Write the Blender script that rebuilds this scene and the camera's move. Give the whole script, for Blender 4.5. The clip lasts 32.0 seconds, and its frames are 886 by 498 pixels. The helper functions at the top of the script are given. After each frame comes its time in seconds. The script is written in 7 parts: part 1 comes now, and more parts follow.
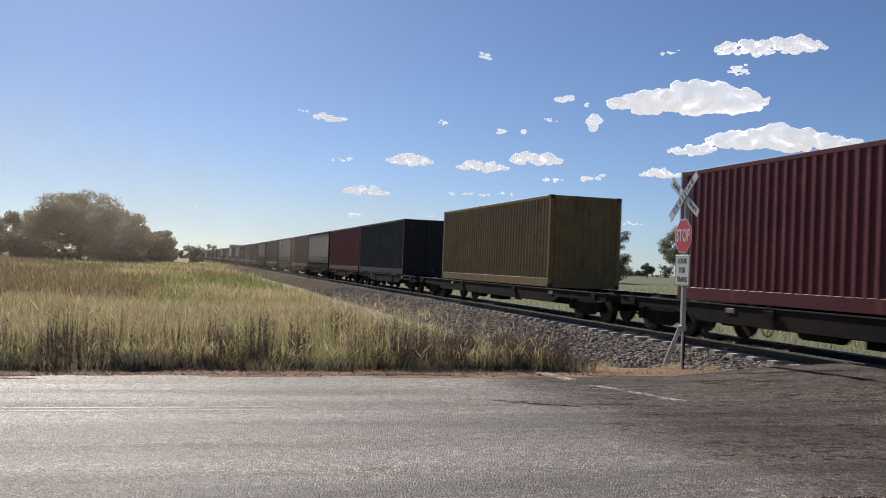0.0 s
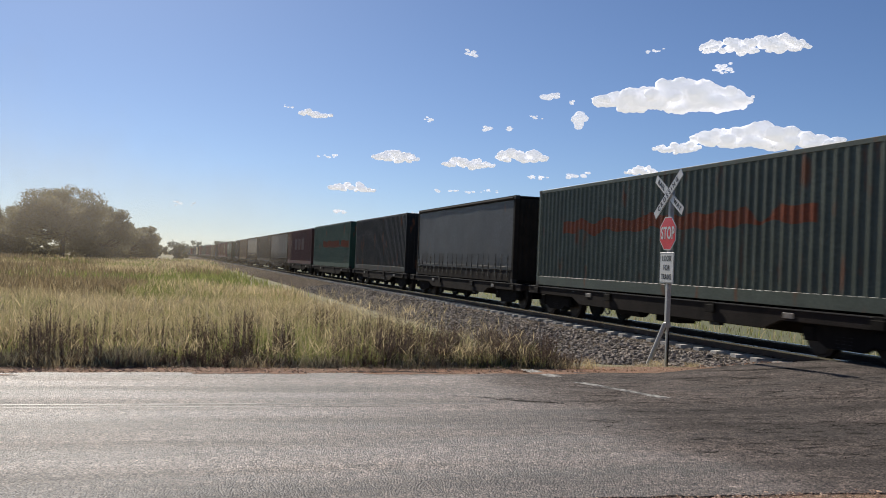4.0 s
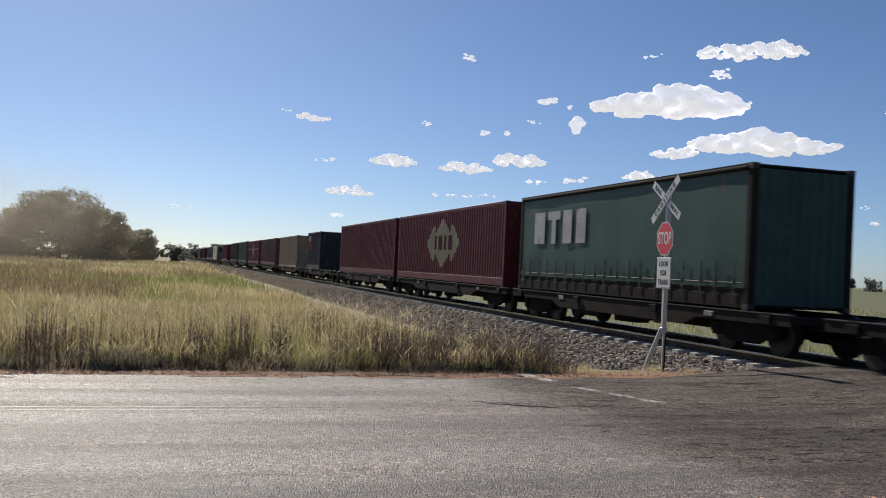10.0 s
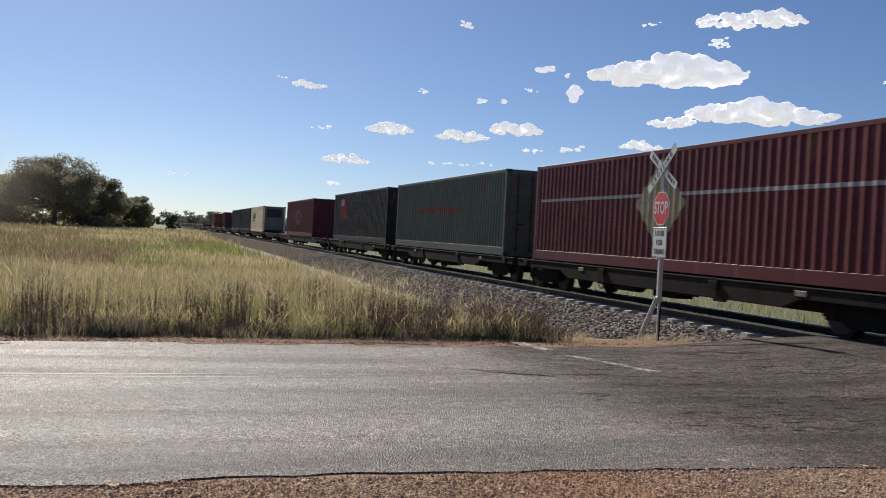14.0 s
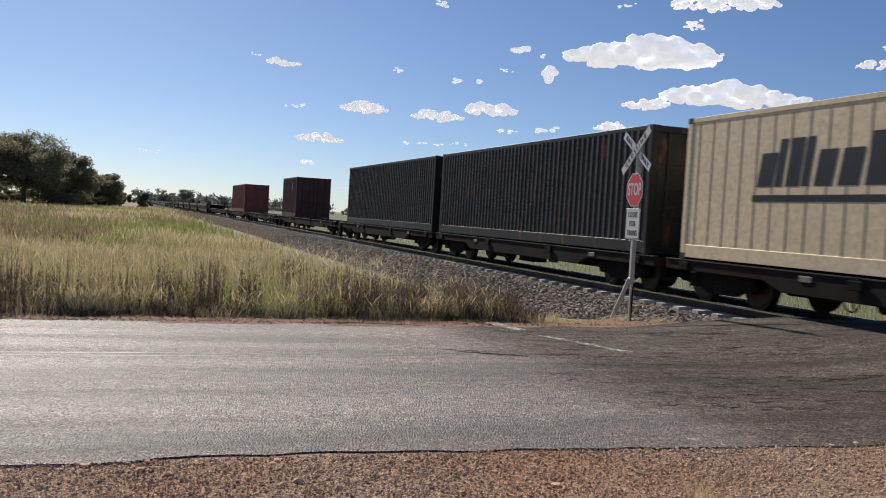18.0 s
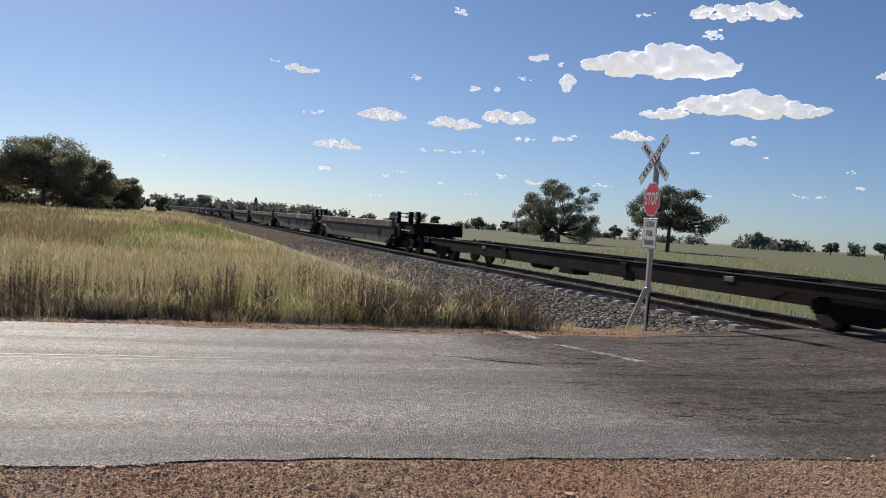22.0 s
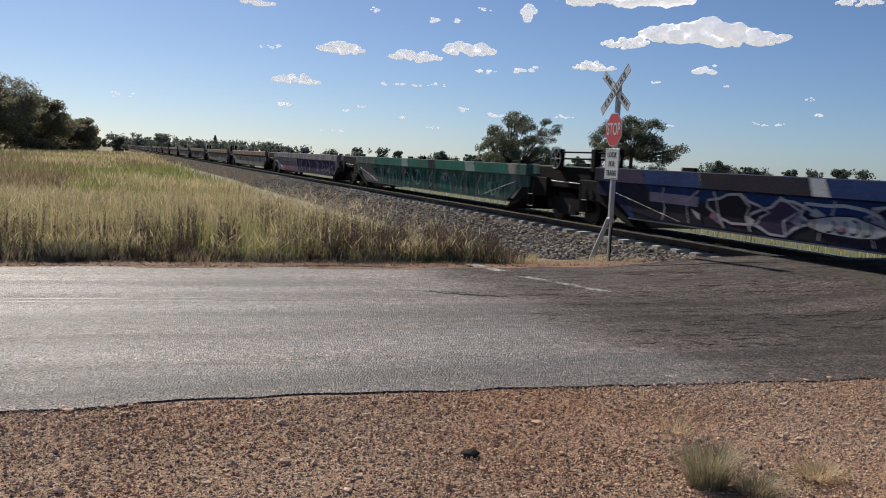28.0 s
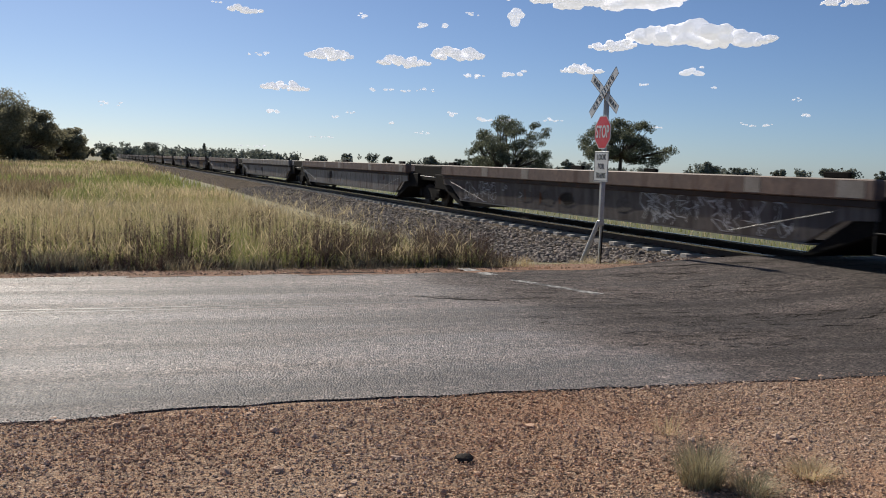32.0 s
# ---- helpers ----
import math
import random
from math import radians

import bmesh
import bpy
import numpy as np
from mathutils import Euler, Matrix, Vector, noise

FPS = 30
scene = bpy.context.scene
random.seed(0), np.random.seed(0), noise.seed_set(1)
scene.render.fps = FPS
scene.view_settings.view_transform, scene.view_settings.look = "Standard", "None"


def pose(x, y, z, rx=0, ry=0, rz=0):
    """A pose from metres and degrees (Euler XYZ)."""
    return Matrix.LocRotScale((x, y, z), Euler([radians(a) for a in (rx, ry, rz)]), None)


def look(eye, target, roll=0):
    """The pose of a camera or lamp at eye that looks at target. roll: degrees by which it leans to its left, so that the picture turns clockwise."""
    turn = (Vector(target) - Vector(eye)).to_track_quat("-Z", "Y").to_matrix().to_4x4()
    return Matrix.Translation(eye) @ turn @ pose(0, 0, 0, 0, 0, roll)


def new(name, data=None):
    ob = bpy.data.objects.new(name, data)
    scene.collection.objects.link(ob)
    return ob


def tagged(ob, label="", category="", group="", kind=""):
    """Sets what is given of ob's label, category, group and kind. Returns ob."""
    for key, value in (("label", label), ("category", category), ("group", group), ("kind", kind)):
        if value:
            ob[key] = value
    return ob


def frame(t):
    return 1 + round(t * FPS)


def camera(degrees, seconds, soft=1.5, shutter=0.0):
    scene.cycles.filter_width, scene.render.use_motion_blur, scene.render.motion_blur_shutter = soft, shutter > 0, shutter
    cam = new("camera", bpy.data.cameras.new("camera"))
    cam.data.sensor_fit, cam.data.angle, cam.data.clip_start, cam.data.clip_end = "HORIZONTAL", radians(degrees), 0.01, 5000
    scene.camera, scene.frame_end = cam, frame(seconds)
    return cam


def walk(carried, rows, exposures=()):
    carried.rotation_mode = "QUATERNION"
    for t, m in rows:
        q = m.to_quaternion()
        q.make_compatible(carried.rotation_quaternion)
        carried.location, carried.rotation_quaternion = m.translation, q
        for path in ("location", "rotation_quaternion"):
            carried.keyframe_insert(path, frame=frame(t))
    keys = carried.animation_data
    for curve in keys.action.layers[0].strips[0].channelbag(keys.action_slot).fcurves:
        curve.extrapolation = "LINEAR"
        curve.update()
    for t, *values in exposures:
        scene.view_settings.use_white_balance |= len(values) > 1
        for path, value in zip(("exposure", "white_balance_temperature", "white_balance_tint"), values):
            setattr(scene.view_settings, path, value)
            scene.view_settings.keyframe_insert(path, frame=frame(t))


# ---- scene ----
cam = camera(51.0, 32.0, 1.0, 0.12)
PATH = [
    (0.0, pose(0, 0, 1.6, 91.05, -2.30, -0.20)),
    (0.5, pose(0, 0, 1.6, 90.97, -3.44, -0.28)),
    (1.0, pose(0, 0, 1.6, 90.63, -3.66, -0.25)),
    (1.5, pose(0, 0, 1.6, 90.19, -3.34, -0.41)),
    (2.0, pose(0, 0, 1.6, 89.84, -3.38, -0.50)),
    (2.5, pose(0, 0, 1.6, 89.82, -3.17, -0.64)),
    (3.0, pose(0, 0, 1.6, 90.20, -2.81, -0.80)),
    (3.5, pose(0, 0, 1.6, 90.61, -2.43, -1.09)),
    (5.5, pose(0, 0, 1.6, 91.28, -2.87, -1.56)),
    (6.0, pose(0, 0, 1.6, 91.12, -3.50, -1.56)),
    (6.5, pose(0, 0, 1.6, 91.07, -3.45, -1.33)),
    (7.0, pose(0, 0, 1.6, 91.11, -3.40, -1.18)),
    (7.5, pose(0, 0, 1.6, 91.07, -3.10, -1.20)),
    (8.0, pose(0, 0, 1.6, 91.23, -2.66, -1.40)),
    (8.5, pose(0, 0, 1.6, 90.91, -2.76, -1.47)),
    (9.0, pose(0, 0, 1.6, 90.44, -2.69, -1.26)),
    (9.5, pose(0, 0, 1.6, 90.73, -2.62, -1.04)),
    (10.0, pose(0, 0, 1.6, 91.16, -2.74, -1.29)),
    (10.5, pose(0, 0, 1.6, 90.97, -2.70, -1.31)),
    (11.0, pose(0, 0, 1.6, 90.58, -2.54, -1.20)),
    (11.5, pose(0, 0, 1.6, 90.11, -3.21, -1.27)),
    (12.0, pose(0, 0, 1.6, 89.97, -3.11, -1.07)),
    (12.5, pose(0, 0, 1.6, 89.95, -2.71, -0.83)),
    (13.0, pose(0, 0, 1.6, 89.51, -2.86, -1.21)),
    (13.5, pose(0, 0, 1.6, 89.15, -3.16, -1.48)),
    (15.5, pose(0, 0, 1.6, 89.69, -2.06, -1.75)),
    (16.0, pose(0, 0, 1.6, 89.64, -2.38, -1.65)),
    (16.5, pose(0, 0, 1.6, 88.84, -2.89, -1.33)),
    (17.0, pose(0, 0, 1.6, 88.44, -2.51, -1.90)),
    (17.5, pose(0, 0, 1.6, 88.35, -3.08, -2.66)),
    (18.0, pose(0, 0, 1.6, 88.09, -3.36, -3.11)),
    (18.5, pose(0, 0, 1.6, 88.27, -2.80, -2.75)),
    (19.0, pose(0, 0, 1.6, 88.51, -2.49, -2.34)),
    (19.5, pose(0, 0, 1.6, 88.55, -2.30, -2.40)),
    (20.0, pose(0, 0, 1.6, 88.72, -2.55, -2.64)),
    (20.5, pose(0, 0, 1.6, 88.67, -2.89, -2.83)),
    (21.0, pose(0, 0, 1.6, 88.61, -3.50, -2.84)),
    (21.5, pose(0, 0, 1.6, 88.61, -4.06, -2.52)),
    (22.0, pose(0, 0, 1.6, 88.48, -3.96, -2.10)),
    (22.5, pose(0, 0, 1.6, 88.13, -4.05, -1.46)),
    (23.0, pose(0, 0, 1.6, 87.46, -4.06, -1.54)),
    (23.5, pose(0, 0, 1.6, 87.15, -4.16, -2.03)),
    (24.0, pose(0, 0, 1.6, 87.21, -5.21, -2.71)),
    (24.5, pose(0, 0, 1.6, 86.93, -5.45, -2.89)),
    (25.0, pose(0, 0, 1.6, 86.76, -4.48, -3.86)),
    (25.5, pose(0, 0, 1.6, 86.63, -3.04, -5.30)),
    (27.5, pose(0, 0, 1.6, 85.17, -2.07, -4.45)),
    (28.0, pose(0, 0, 1.6, 84.58, -2.83, -4.39)),
    (28.5, pose(0, 0, 1.6, 84.17, -3.11, -3.97)),
    (29.0, pose(0, 0, 1.6, 84.13, -2.45, -3.90)),
    (29.5, pose(0, 0, 1.6, 84.41, -2.14, -4.20)),
    (30.0, pose(0, 0, 1.6, 84.58, -1.98, -4.52)),
    (30.5, pose(0, 0, 1.6, 84.59, -2.10, -4.98)),
    (31.0, pose(0, 0, 1.6, 84.58, -2.31, -5.38)),
    (31.5, pose(0, 0, 1.6, 84.68, -2.38, -5.21)),
    (32.0, pose(0, 0, 1.6, 84.90, -2.03, -5.02)),
]
walk(cam, PATH, [(0, 0.13), (16, 0.12), (21, 0.07), (24, 0.02), (28, 0.02), (32, 0.04)])

# The place is laid out along the railway: d metres to the right of the camera, s metres ahead along the rails.
TURN = 15.5
TRACK = pose(0, 0, 0, 0, 0, TURN)
SPEED = 25.2
RAIL = 0.21          # height of the rail heads above the road
MID = 12.13          # d of the track's middle line
SUN_AZ, SUN_EL = -24.0, 35.0


def at(d, s, z=0.0):
    return TRACK @ Vector((d, s, z))


def polar(az, dist, z=0.0):
    return Vector((dist * math.sin(radians(az)), dist * math.cos(radians(az)), z))


# ---- light ----
world = bpy.data.worlds.new("world")
scene.world = world
world.use_nodes = True
wn = world.node_tree
sky = wn.nodes.new("ShaderNodeTexSky")
sky.sky_type = "NISHITA"
sky.sun_disc = False
sky.sun_elevation = radians(SUN_EL)
sky.sun_rotation = radians(SUN_AZ)
sky.altitude = 200
sky.air_density, sky.dust_density, sky.ozone_density = 0.72, 0.42, 1.3
tone = wn.nodes.new("ShaderNodeMix")
tone.data_type, tone.blend_type = "RGBA", "MULTIPLY"
tone.inputs["Factor"].default_value = 1.0
tone.inputs[7].default_value = (0.845, 1.0, 1.25, 1)
wn.links.new(sky.outputs[0], tone.inputs[6])
wn.links.new(tone.outputs[2], wn.nodes["Background"].inputs[0])
wn.nodes["Background"].inputs[1].default_value = 0.060
sun = new("sun", bpy.data.lights.new("sun", "SUN"))
sun.data.energy, sun.data.angle, sun.data.color = 4.7, radians(0.53), (1.0, 0.92, 0.80)
to_sun = Vector((math.sin(radians(SUN_AZ)) * math.cos(radians(SUN_EL)), math.cos(radians(SUN_AZ)) * math.cos(radians(SUN_EL)), math.sin(radians(SUN_EL))))
sun.matrix_world = look(to_sun * 50, (0, 0, 0))


# ---- materials ----
def mat(name, base, vary=None, scale=3.0, rough=0.6, metal=0.0, bump=0.0, bump_scale=40.0, stretch=(1, 1, 1), rust=None, rust_amount=0.0, rust_stretch=(1, 1, 0.25), island=0.0, trans=0.0, rnd=0.0, spec=0.5):
    m = bpy.data.materials.new(name)
    m.use_nodes = True
    n, l = m.node_tree.nodes, m.node_tree.links
    bsdf = n["Principled BSDF"]
    bsdf.inputs["Roughness"].default_value = rough
    bsdf.inputs["Metallic"].default_value = metal
    bsdf.inputs["Specular IOR Level"].default_value = spec
    tc = n.new("ShaderNodeTexCoord")
    mp = n.new("ShaderNodeMapping")
    mp.inputs["Scale"].default_value = stretch
    l.new(tc.outputs["Object"], mp.inputs["Vector"])

    def noise_tex(sc, detail, vec):
        t = n.new("ShaderNodeTexNoise")
        t.inputs["Scale"].default_value, t.inputs["Detail"].default_value = sc, detail
        l.new(vec, t.inputs["Vector"])
        return t.outputs["Fac"]

    def ramp(fac, a, b):
        r = n.new("ShaderNodeMapRange")
        r.inputs["From Min"].default_value, r.inputs["From Max"].default_value = a, b
        l.new(fac, r.inputs["Value"])
        return r.outputs["Result"]

    def mix(fac, a, b, mode="MIX"):
        x = n.new("ShaderNodeMix")
        x.data_type, x.blend_type = "RGBA", mode
        for sock, val in ((x.inputs["Factor"], fac), (x.inputs[6], a), (x.inputs[7], b)):
            if isinstance(val, bpy.types.NodeSocket):
                l.new(val, sock)
            elif isinstance(val, (int, float)):
                sock.default_value = val
            else:
                sock.default_value = (*val, 1)
        return x.outputs[2]

    vary = vary or tuple(c * 0.75 for c in base)
    big = noise_tex(scale, 5, mp.outputs[0])
    col = mix(ramp(big, 0.35, 0.65), base, vary)
    fine = noise_tex(scale * 14, 4, mp.outputs[0])
    col = mix(ramp(fine, 0.3, 0.75), col, tuple(c * 0.72 for c in vary), "MIX") if not island else col
    if rust:
        mp2 = n.new("ShaderNodeMapping")
        mp2.inputs["Scale"].default_value = rust_stretch
        l.new(tc.outputs["Object"], mp2.inputs["Vector"])
        spots = noise_tex(4.0, 6, mp2.outputs[0])
        col = mix(ramp(spots, 0.68 - 0.3 * rust_amount, 0.78 - 0.3 * rust_amount), col, rust)
    if island:
        g = n.new("ShaderNodeNewGeometry")
        hsv = n.new("ShaderNodeHueSaturation")
        l.new(ramp(g.outputs["Random Per Island"], 0, 1), hsv.inputs["Fac"])
        r = n.new("ShaderNodeMapRange")
        r.inputs["To Min"].default_value, r.inputs["To Max"].default_value = 1 - island, 1 + island
        l.new(g.outputs["Random Per Island"], r.inputs["Value"])
        hsv.inputs["Fac"].default_value = 1
        for lk in list(hsv.inputs["Fac"].links):
            l.remove(lk)
        l.new(r.outputs[0], hsv.inputs["Value"])
        l.new(col, hsv.inputs["Color"])
        col = hsv.outputs[0]
    if rnd:
        oi = n.new("ShaderNodeObjectInfo")
        hsv = n.new("ShaderNodeHueSaturation")
        r = n.new("ShaderNodeMapRange")
        r.inputs["To Min"].default_value, r.inputs["To Max"].default_value = 1 - rnd, 1 + rnd
        l.new(oi.outputs["Random"], r.inputs["Value"])
        l.new(r.outputs[0], hsv.inputs["Value"])
        l.new(col, hsv.inputs["Color"])
        col = hsv.outputs[0]
    l.new(col, bsdf.inputs["Base Color"])
    if bump:
        b = n.new("ShaderNodeBump")
        b.inputs["Strength"].default_value = bump
        b.inputs["Distance"].default_value = 0.02
        l.new(noise_tex(bump_scale, 6, mp.outputs[0]), b.inputs["Height"])
        l.new(b.outputs[0], bsdf.inputs["Normal"])
    if trans:
        tr = n.new("ShaderNodeBsdfTranslucent")
        l.new(col, tr.inputs["Color"])
        ms = n.new("ShaderNodeMixShader")
        ms.inputs[0].default_value = trans
        out = n["Material Output"]
        l.new(bsdf.outputs[0], ms.inputs[1])
        l.new(tr.outputs[0], ms.inputs[2])
        l.new(ms.outputs[0], out.inputs[0])
    return m


RUST = (0.16, 0.06, 0.025)
M = {}


def paint(name, rgb, rust_amount=0.25, rough=0.5):
    dull = name.startswith("spray")
    M[name] = mat(name, rgb, tuple(c * 0.68 for c in rgb), 1.3, 0.85 if dull else rough, 0, 0.15, 25, rust=RUST, rust_amount=rust_amount, spec=0.08 if dull else 0.28)


paint("paint_red", (0.19, 0.032, 0.034))
paint("paint_crimson", (0.155, 0.018, 0.030))
paint("paint_maroon", (0.135, 0.05, 0.047))
paint("paint_purple_brown", (0.095, 0.04, 0.045))
paint("paint_orange_red", (0.33, 0.095, 0.07))
paint("paint_yellow", (0.3, 0.2, 0.07))
paint("paint_tan", (0.43, 0.315, 0.20), 0.12)
M["paint_cream"] = mat("paint_cream", (0.97, 0.80, 0.54), (0.93, 0.76, 0.50), 0.8, 0.5, 0, 0.1, 25, spec=0.28)
M["cream_joint"] = mat("cream_joint", (0.30, 0.22, 0.13), (0.20, 0.15, 0.09), 2.0, 0.7)
paint("paint_umber", (0.31, 0.215, 0.13), 0.4)
paint("rib_umber", (0.46, 0.35, 0.23), 0.35)
paint("paint_green", (0.05, 0.115, 0.082))
paint("paint_grey_green", (0.115, 0.14, 0.11))
paint("paint_navy", (0.03, 0.035, 0.047))
paint("paint_blue", (0.032, 0.037, 0.052))
paint("paint_black", (0.028, 0.0265, 0.026))
paint("paint_coal", (0.021, 0.02, 0.019), 0.15)
paint("paint_white", (0.22, 0.215, 0.205), 0.25)
# rib paints: the sun's gleam on the ribs put into colour, wear included
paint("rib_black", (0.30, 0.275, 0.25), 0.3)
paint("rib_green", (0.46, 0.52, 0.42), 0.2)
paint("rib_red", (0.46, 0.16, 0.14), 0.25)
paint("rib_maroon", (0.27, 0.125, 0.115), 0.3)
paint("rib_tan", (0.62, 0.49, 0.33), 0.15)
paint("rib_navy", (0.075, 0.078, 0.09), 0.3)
paint("tarp_green", (0.035, 0.095, 0.075), 0.0)
paint("tarp_grey", (0.075, 0.08, 0.088), 0.0)
paint("tarp_tan", (0.34, 0.30, 0.24), 0.05)
paint("logo_cream", (0.60, 0.50, 0.32), 0.2)
paint("logo_ghost", (0.135, 0.04, 0.036), 0.3)
paint("logo_faded", (0.30, 0.20, 0.18), 0.5)
paint("logo_white", (0.58, 0.57, 0.55), 0.2)
paint("logo_red", (0.55, 0.035, 0.02), 0.0)
paint("logo_orange", (0.30, 0.075, 0.025), 0.35)
M["steel_dark"] = mat("steel_dark", (0.019, 0.017, 0.0155), (0.036, 0.029, 0.025), 2.2, 0.85, 0.0, 0.3, 30, rust=(0.035, 0.022, 0.015), rust_amount=0.0, spec=0.08)
M["steel_edge"] = mat("steel_edge", (0.04, 0.035, 0.032), (0.022, 0.019, 0.017), 2.0, 0.65, 0.0, 0.2, 30)
M["bogie"] = mat("bogie", (0.009, 0.0085, 0.008), (0.017, 0.0145, 0.0125), 5, 0.9, 0.0, 0.4, 30, spec=0.1)
M["wheel"] = mat("wheel", (0.05, 0.04, 0.033), (0.03, 0.024, 0.02), 6, 0.55, 0.6, 0.2, 30)
M["well_grey"] = mat("well_grey", (0.34, 0.30, 0.265), (0.24, 0.21, 0.185), 0.9, 0.6, 0.0, 0.2, 20, stretch=(1, 1, 0.4), rust=(0.12, 0.075, 0.055), rust_amount=0.45, rust_stretch=(1, 1.4, 0.22))
M["well_brown"] = mat("well_brown", (0.225, 0.145, 0.11), (0.15, 0.10, 0.08), 0.7, 0.65, 0.0, 0.2, 20, rust=(0.09, 0.045, 0.03), rust_amount=0.35)
M["well_rust"] = mat("well_rust", (0.34, 0.15, 0.07), (0.22, 0.11, 0.065), 0.7, 0.65, 0.0, 0.2, 20, rust=(0.09, 0.045, 0.03), rust_amount=0.35)
# pale so the wells' bottom flange shows a lit edge; label plates share it
M["flange"] = mat("flange", (0.30, 0.275, 0.24), (0.19, 0.165, 0.14), 2.0, 0.5, 0.0, 0.2, 30)
# dark brown for the strip that paints the shade beneath the chord
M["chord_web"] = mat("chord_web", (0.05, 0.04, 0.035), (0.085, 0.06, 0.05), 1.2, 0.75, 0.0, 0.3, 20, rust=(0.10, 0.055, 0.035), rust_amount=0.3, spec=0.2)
M["primer"] = mat("primer", (0.36, 0.32, 0.28), (0.28, 0.24, 0.2), 3, 0.6)
paint("spray_white", (0.72, 0.72, 0.73), 0.15)
paint("spray_pale", (0.52, 0.49, 0.46), 0.3)
paint("spray_red", (0.24, 0.05, 0.035), 0.35)
paint("spray_drab", (0.17, 0.152, 0.138), 0.3)
paint("spray_sand", (0.50, 0.37, 0.24), 0.1)
paint("spray_ink", (0.045, 0.042, 0.06), 0.1)
paint("spray_slate", (0.10, 0.095, 0.10), 0.3)
paint("spray_navy", (0.035, 0.075, 0.22), 0.1)
paint("spray_sky", (0.08, 0.16, 0.30), 0.1)
paint("spray_teal", (0.035, 0.21, 0.16), 0.1)
paint("spray_mint", (0.36, 0.50, 0.45), 0.15)
paint("spray_lilac", (0.40, 0.35, 0.46), 0.15)
paint("spray_pink", (0.48, 0.24, 0.35), 0.15)
paint("spray_plum", (0.09, 0.07, 0.13), 0.1)
paint("spray_stone", (0.32, 0.29, 0.265), 0.3)
M["white_metal"] = mat("white_metal", (0.62, 0.6, 0.56), (0.5, 0.47, 0.42), 3, 0.45, 0.1, 0.1, 30)
M["galvanised"] = mat("galvanised", (0.66, 0.66, 0.64), (0.52, 0.51, 0.48), 6, 0.45, 0.1, 0.1, 40, rust=(0.3, 0.2, 0.13), rust_amount=0.1)
M["sign_white"] = mat("sign_white", (0.82, 0.82, 0.8), (0.74, 0.73, 0.7), 5, 0.35)
M["sign_red"] = mat("sign_red", (0.80, 0.03, 0.04), (0.72, 0.028, 0.035), 4, 0.3)
M["sign_black"] = mat("sign_black", (0.015, 0.015, 0.016), None, 5, 0.4)
M["rail"] = mat("rail", (0.10, 0.06, 0.04), (0.06, 0.04, 0.03), 5, 0.6, 0.5, 0.2, 30)
M["rail_head"] = mat("rail_head", (0.55, 0.53, 0.5), (0.4, 0.37, 0.33), 3, 0.22, 1.0)
M["sleeper"] = mat("sleeper", (0.72, 0.68, 0.61), (0.58, 0.54, 0.48), 3, 0.85, 0, 0.5, 40, rnd=0.2)
M["dark_stone"] = mat("dark_stone", (0.07, 0.06, 0.052), None, 9, 0.9, 0, 0.3, 60, spec=0.1)
M["stone"] = mat("stone", (0.35, 0.295, 0.245), (0.20, 0.168, 0.138), 9, 0.85, 0, 0.3, 60, island=0.6)
M["gravel"] = mat("gravel", (0.60, 0.44, 0.325), (0.54, 0.335, 0.21), 0.55, 0.9, 0, 0.3, 60, island=0.5, spec=0.2)
M["grass_brown"] = mat("grass_brown", (0.36, 0.28, 0.165), (0.28, 0.215, 0.125), 0.6, 0.75, island=0.35, trans=0.35)
M["grass_straw"] = mat("grass_straw", (0.66, 0.54, 0.335), (0.52, 0.425, 0.25), 0.35, 0.7, island=0.25, trans=0.45)
M["grass_green"] = mat("grass_green", (0.21, 0.245, 0.075), (0.33, 0.33, 0.13), 0.3, 0.65, island=0.35, trans=0.45)
M["weed"] = mat("weed", (0.13, 0.088, 0.065), (0.22, 0.165, 0.12), 1.5, 0.85, island=0.5, trans=0.2)
M["tussock"] = mat("tussock", (0.34, 0.31, 0.19), (0.44, 0.38, 0.25), 6, 0.75, island=0.4, trans=0.35)
M["herb"] = mat("herb", (0.28, 0.275, 0.18), (0.36, 0.30, 0.21), 0.8, 0.8, island=0.45, trans=0.3)
M["leaf"] = mat("leaf", (0.145, 0.16, 0.105), (0.19, 0.20, 0.135), 0.4, 0.6, island=0.35, trans=0.4, spec=0.25)
M["leaf_dusty"] = mat("leaf_dusty", (0.24, 0.228, 0.15), (0.30, 0.28, 0.185), 0.4, 0.65, island=0.35, trans=0.48, spec=0.2)
# distance haze is mixed into this leaf colour, so it is pale and grey
M["leaf_far_hazed"] = mat("leaf_far_hazed", (0.20, 0.22, 0.18), (0.25, 0.26, 0.21), 0.05, 0.7, island=0.3, trans=0.3)
M["bark"] = mat("bark", (0.16, 0.12, 0.09), (0.09, 0.065, 0.05), 2, 0.9, 0, 0.5, 20)


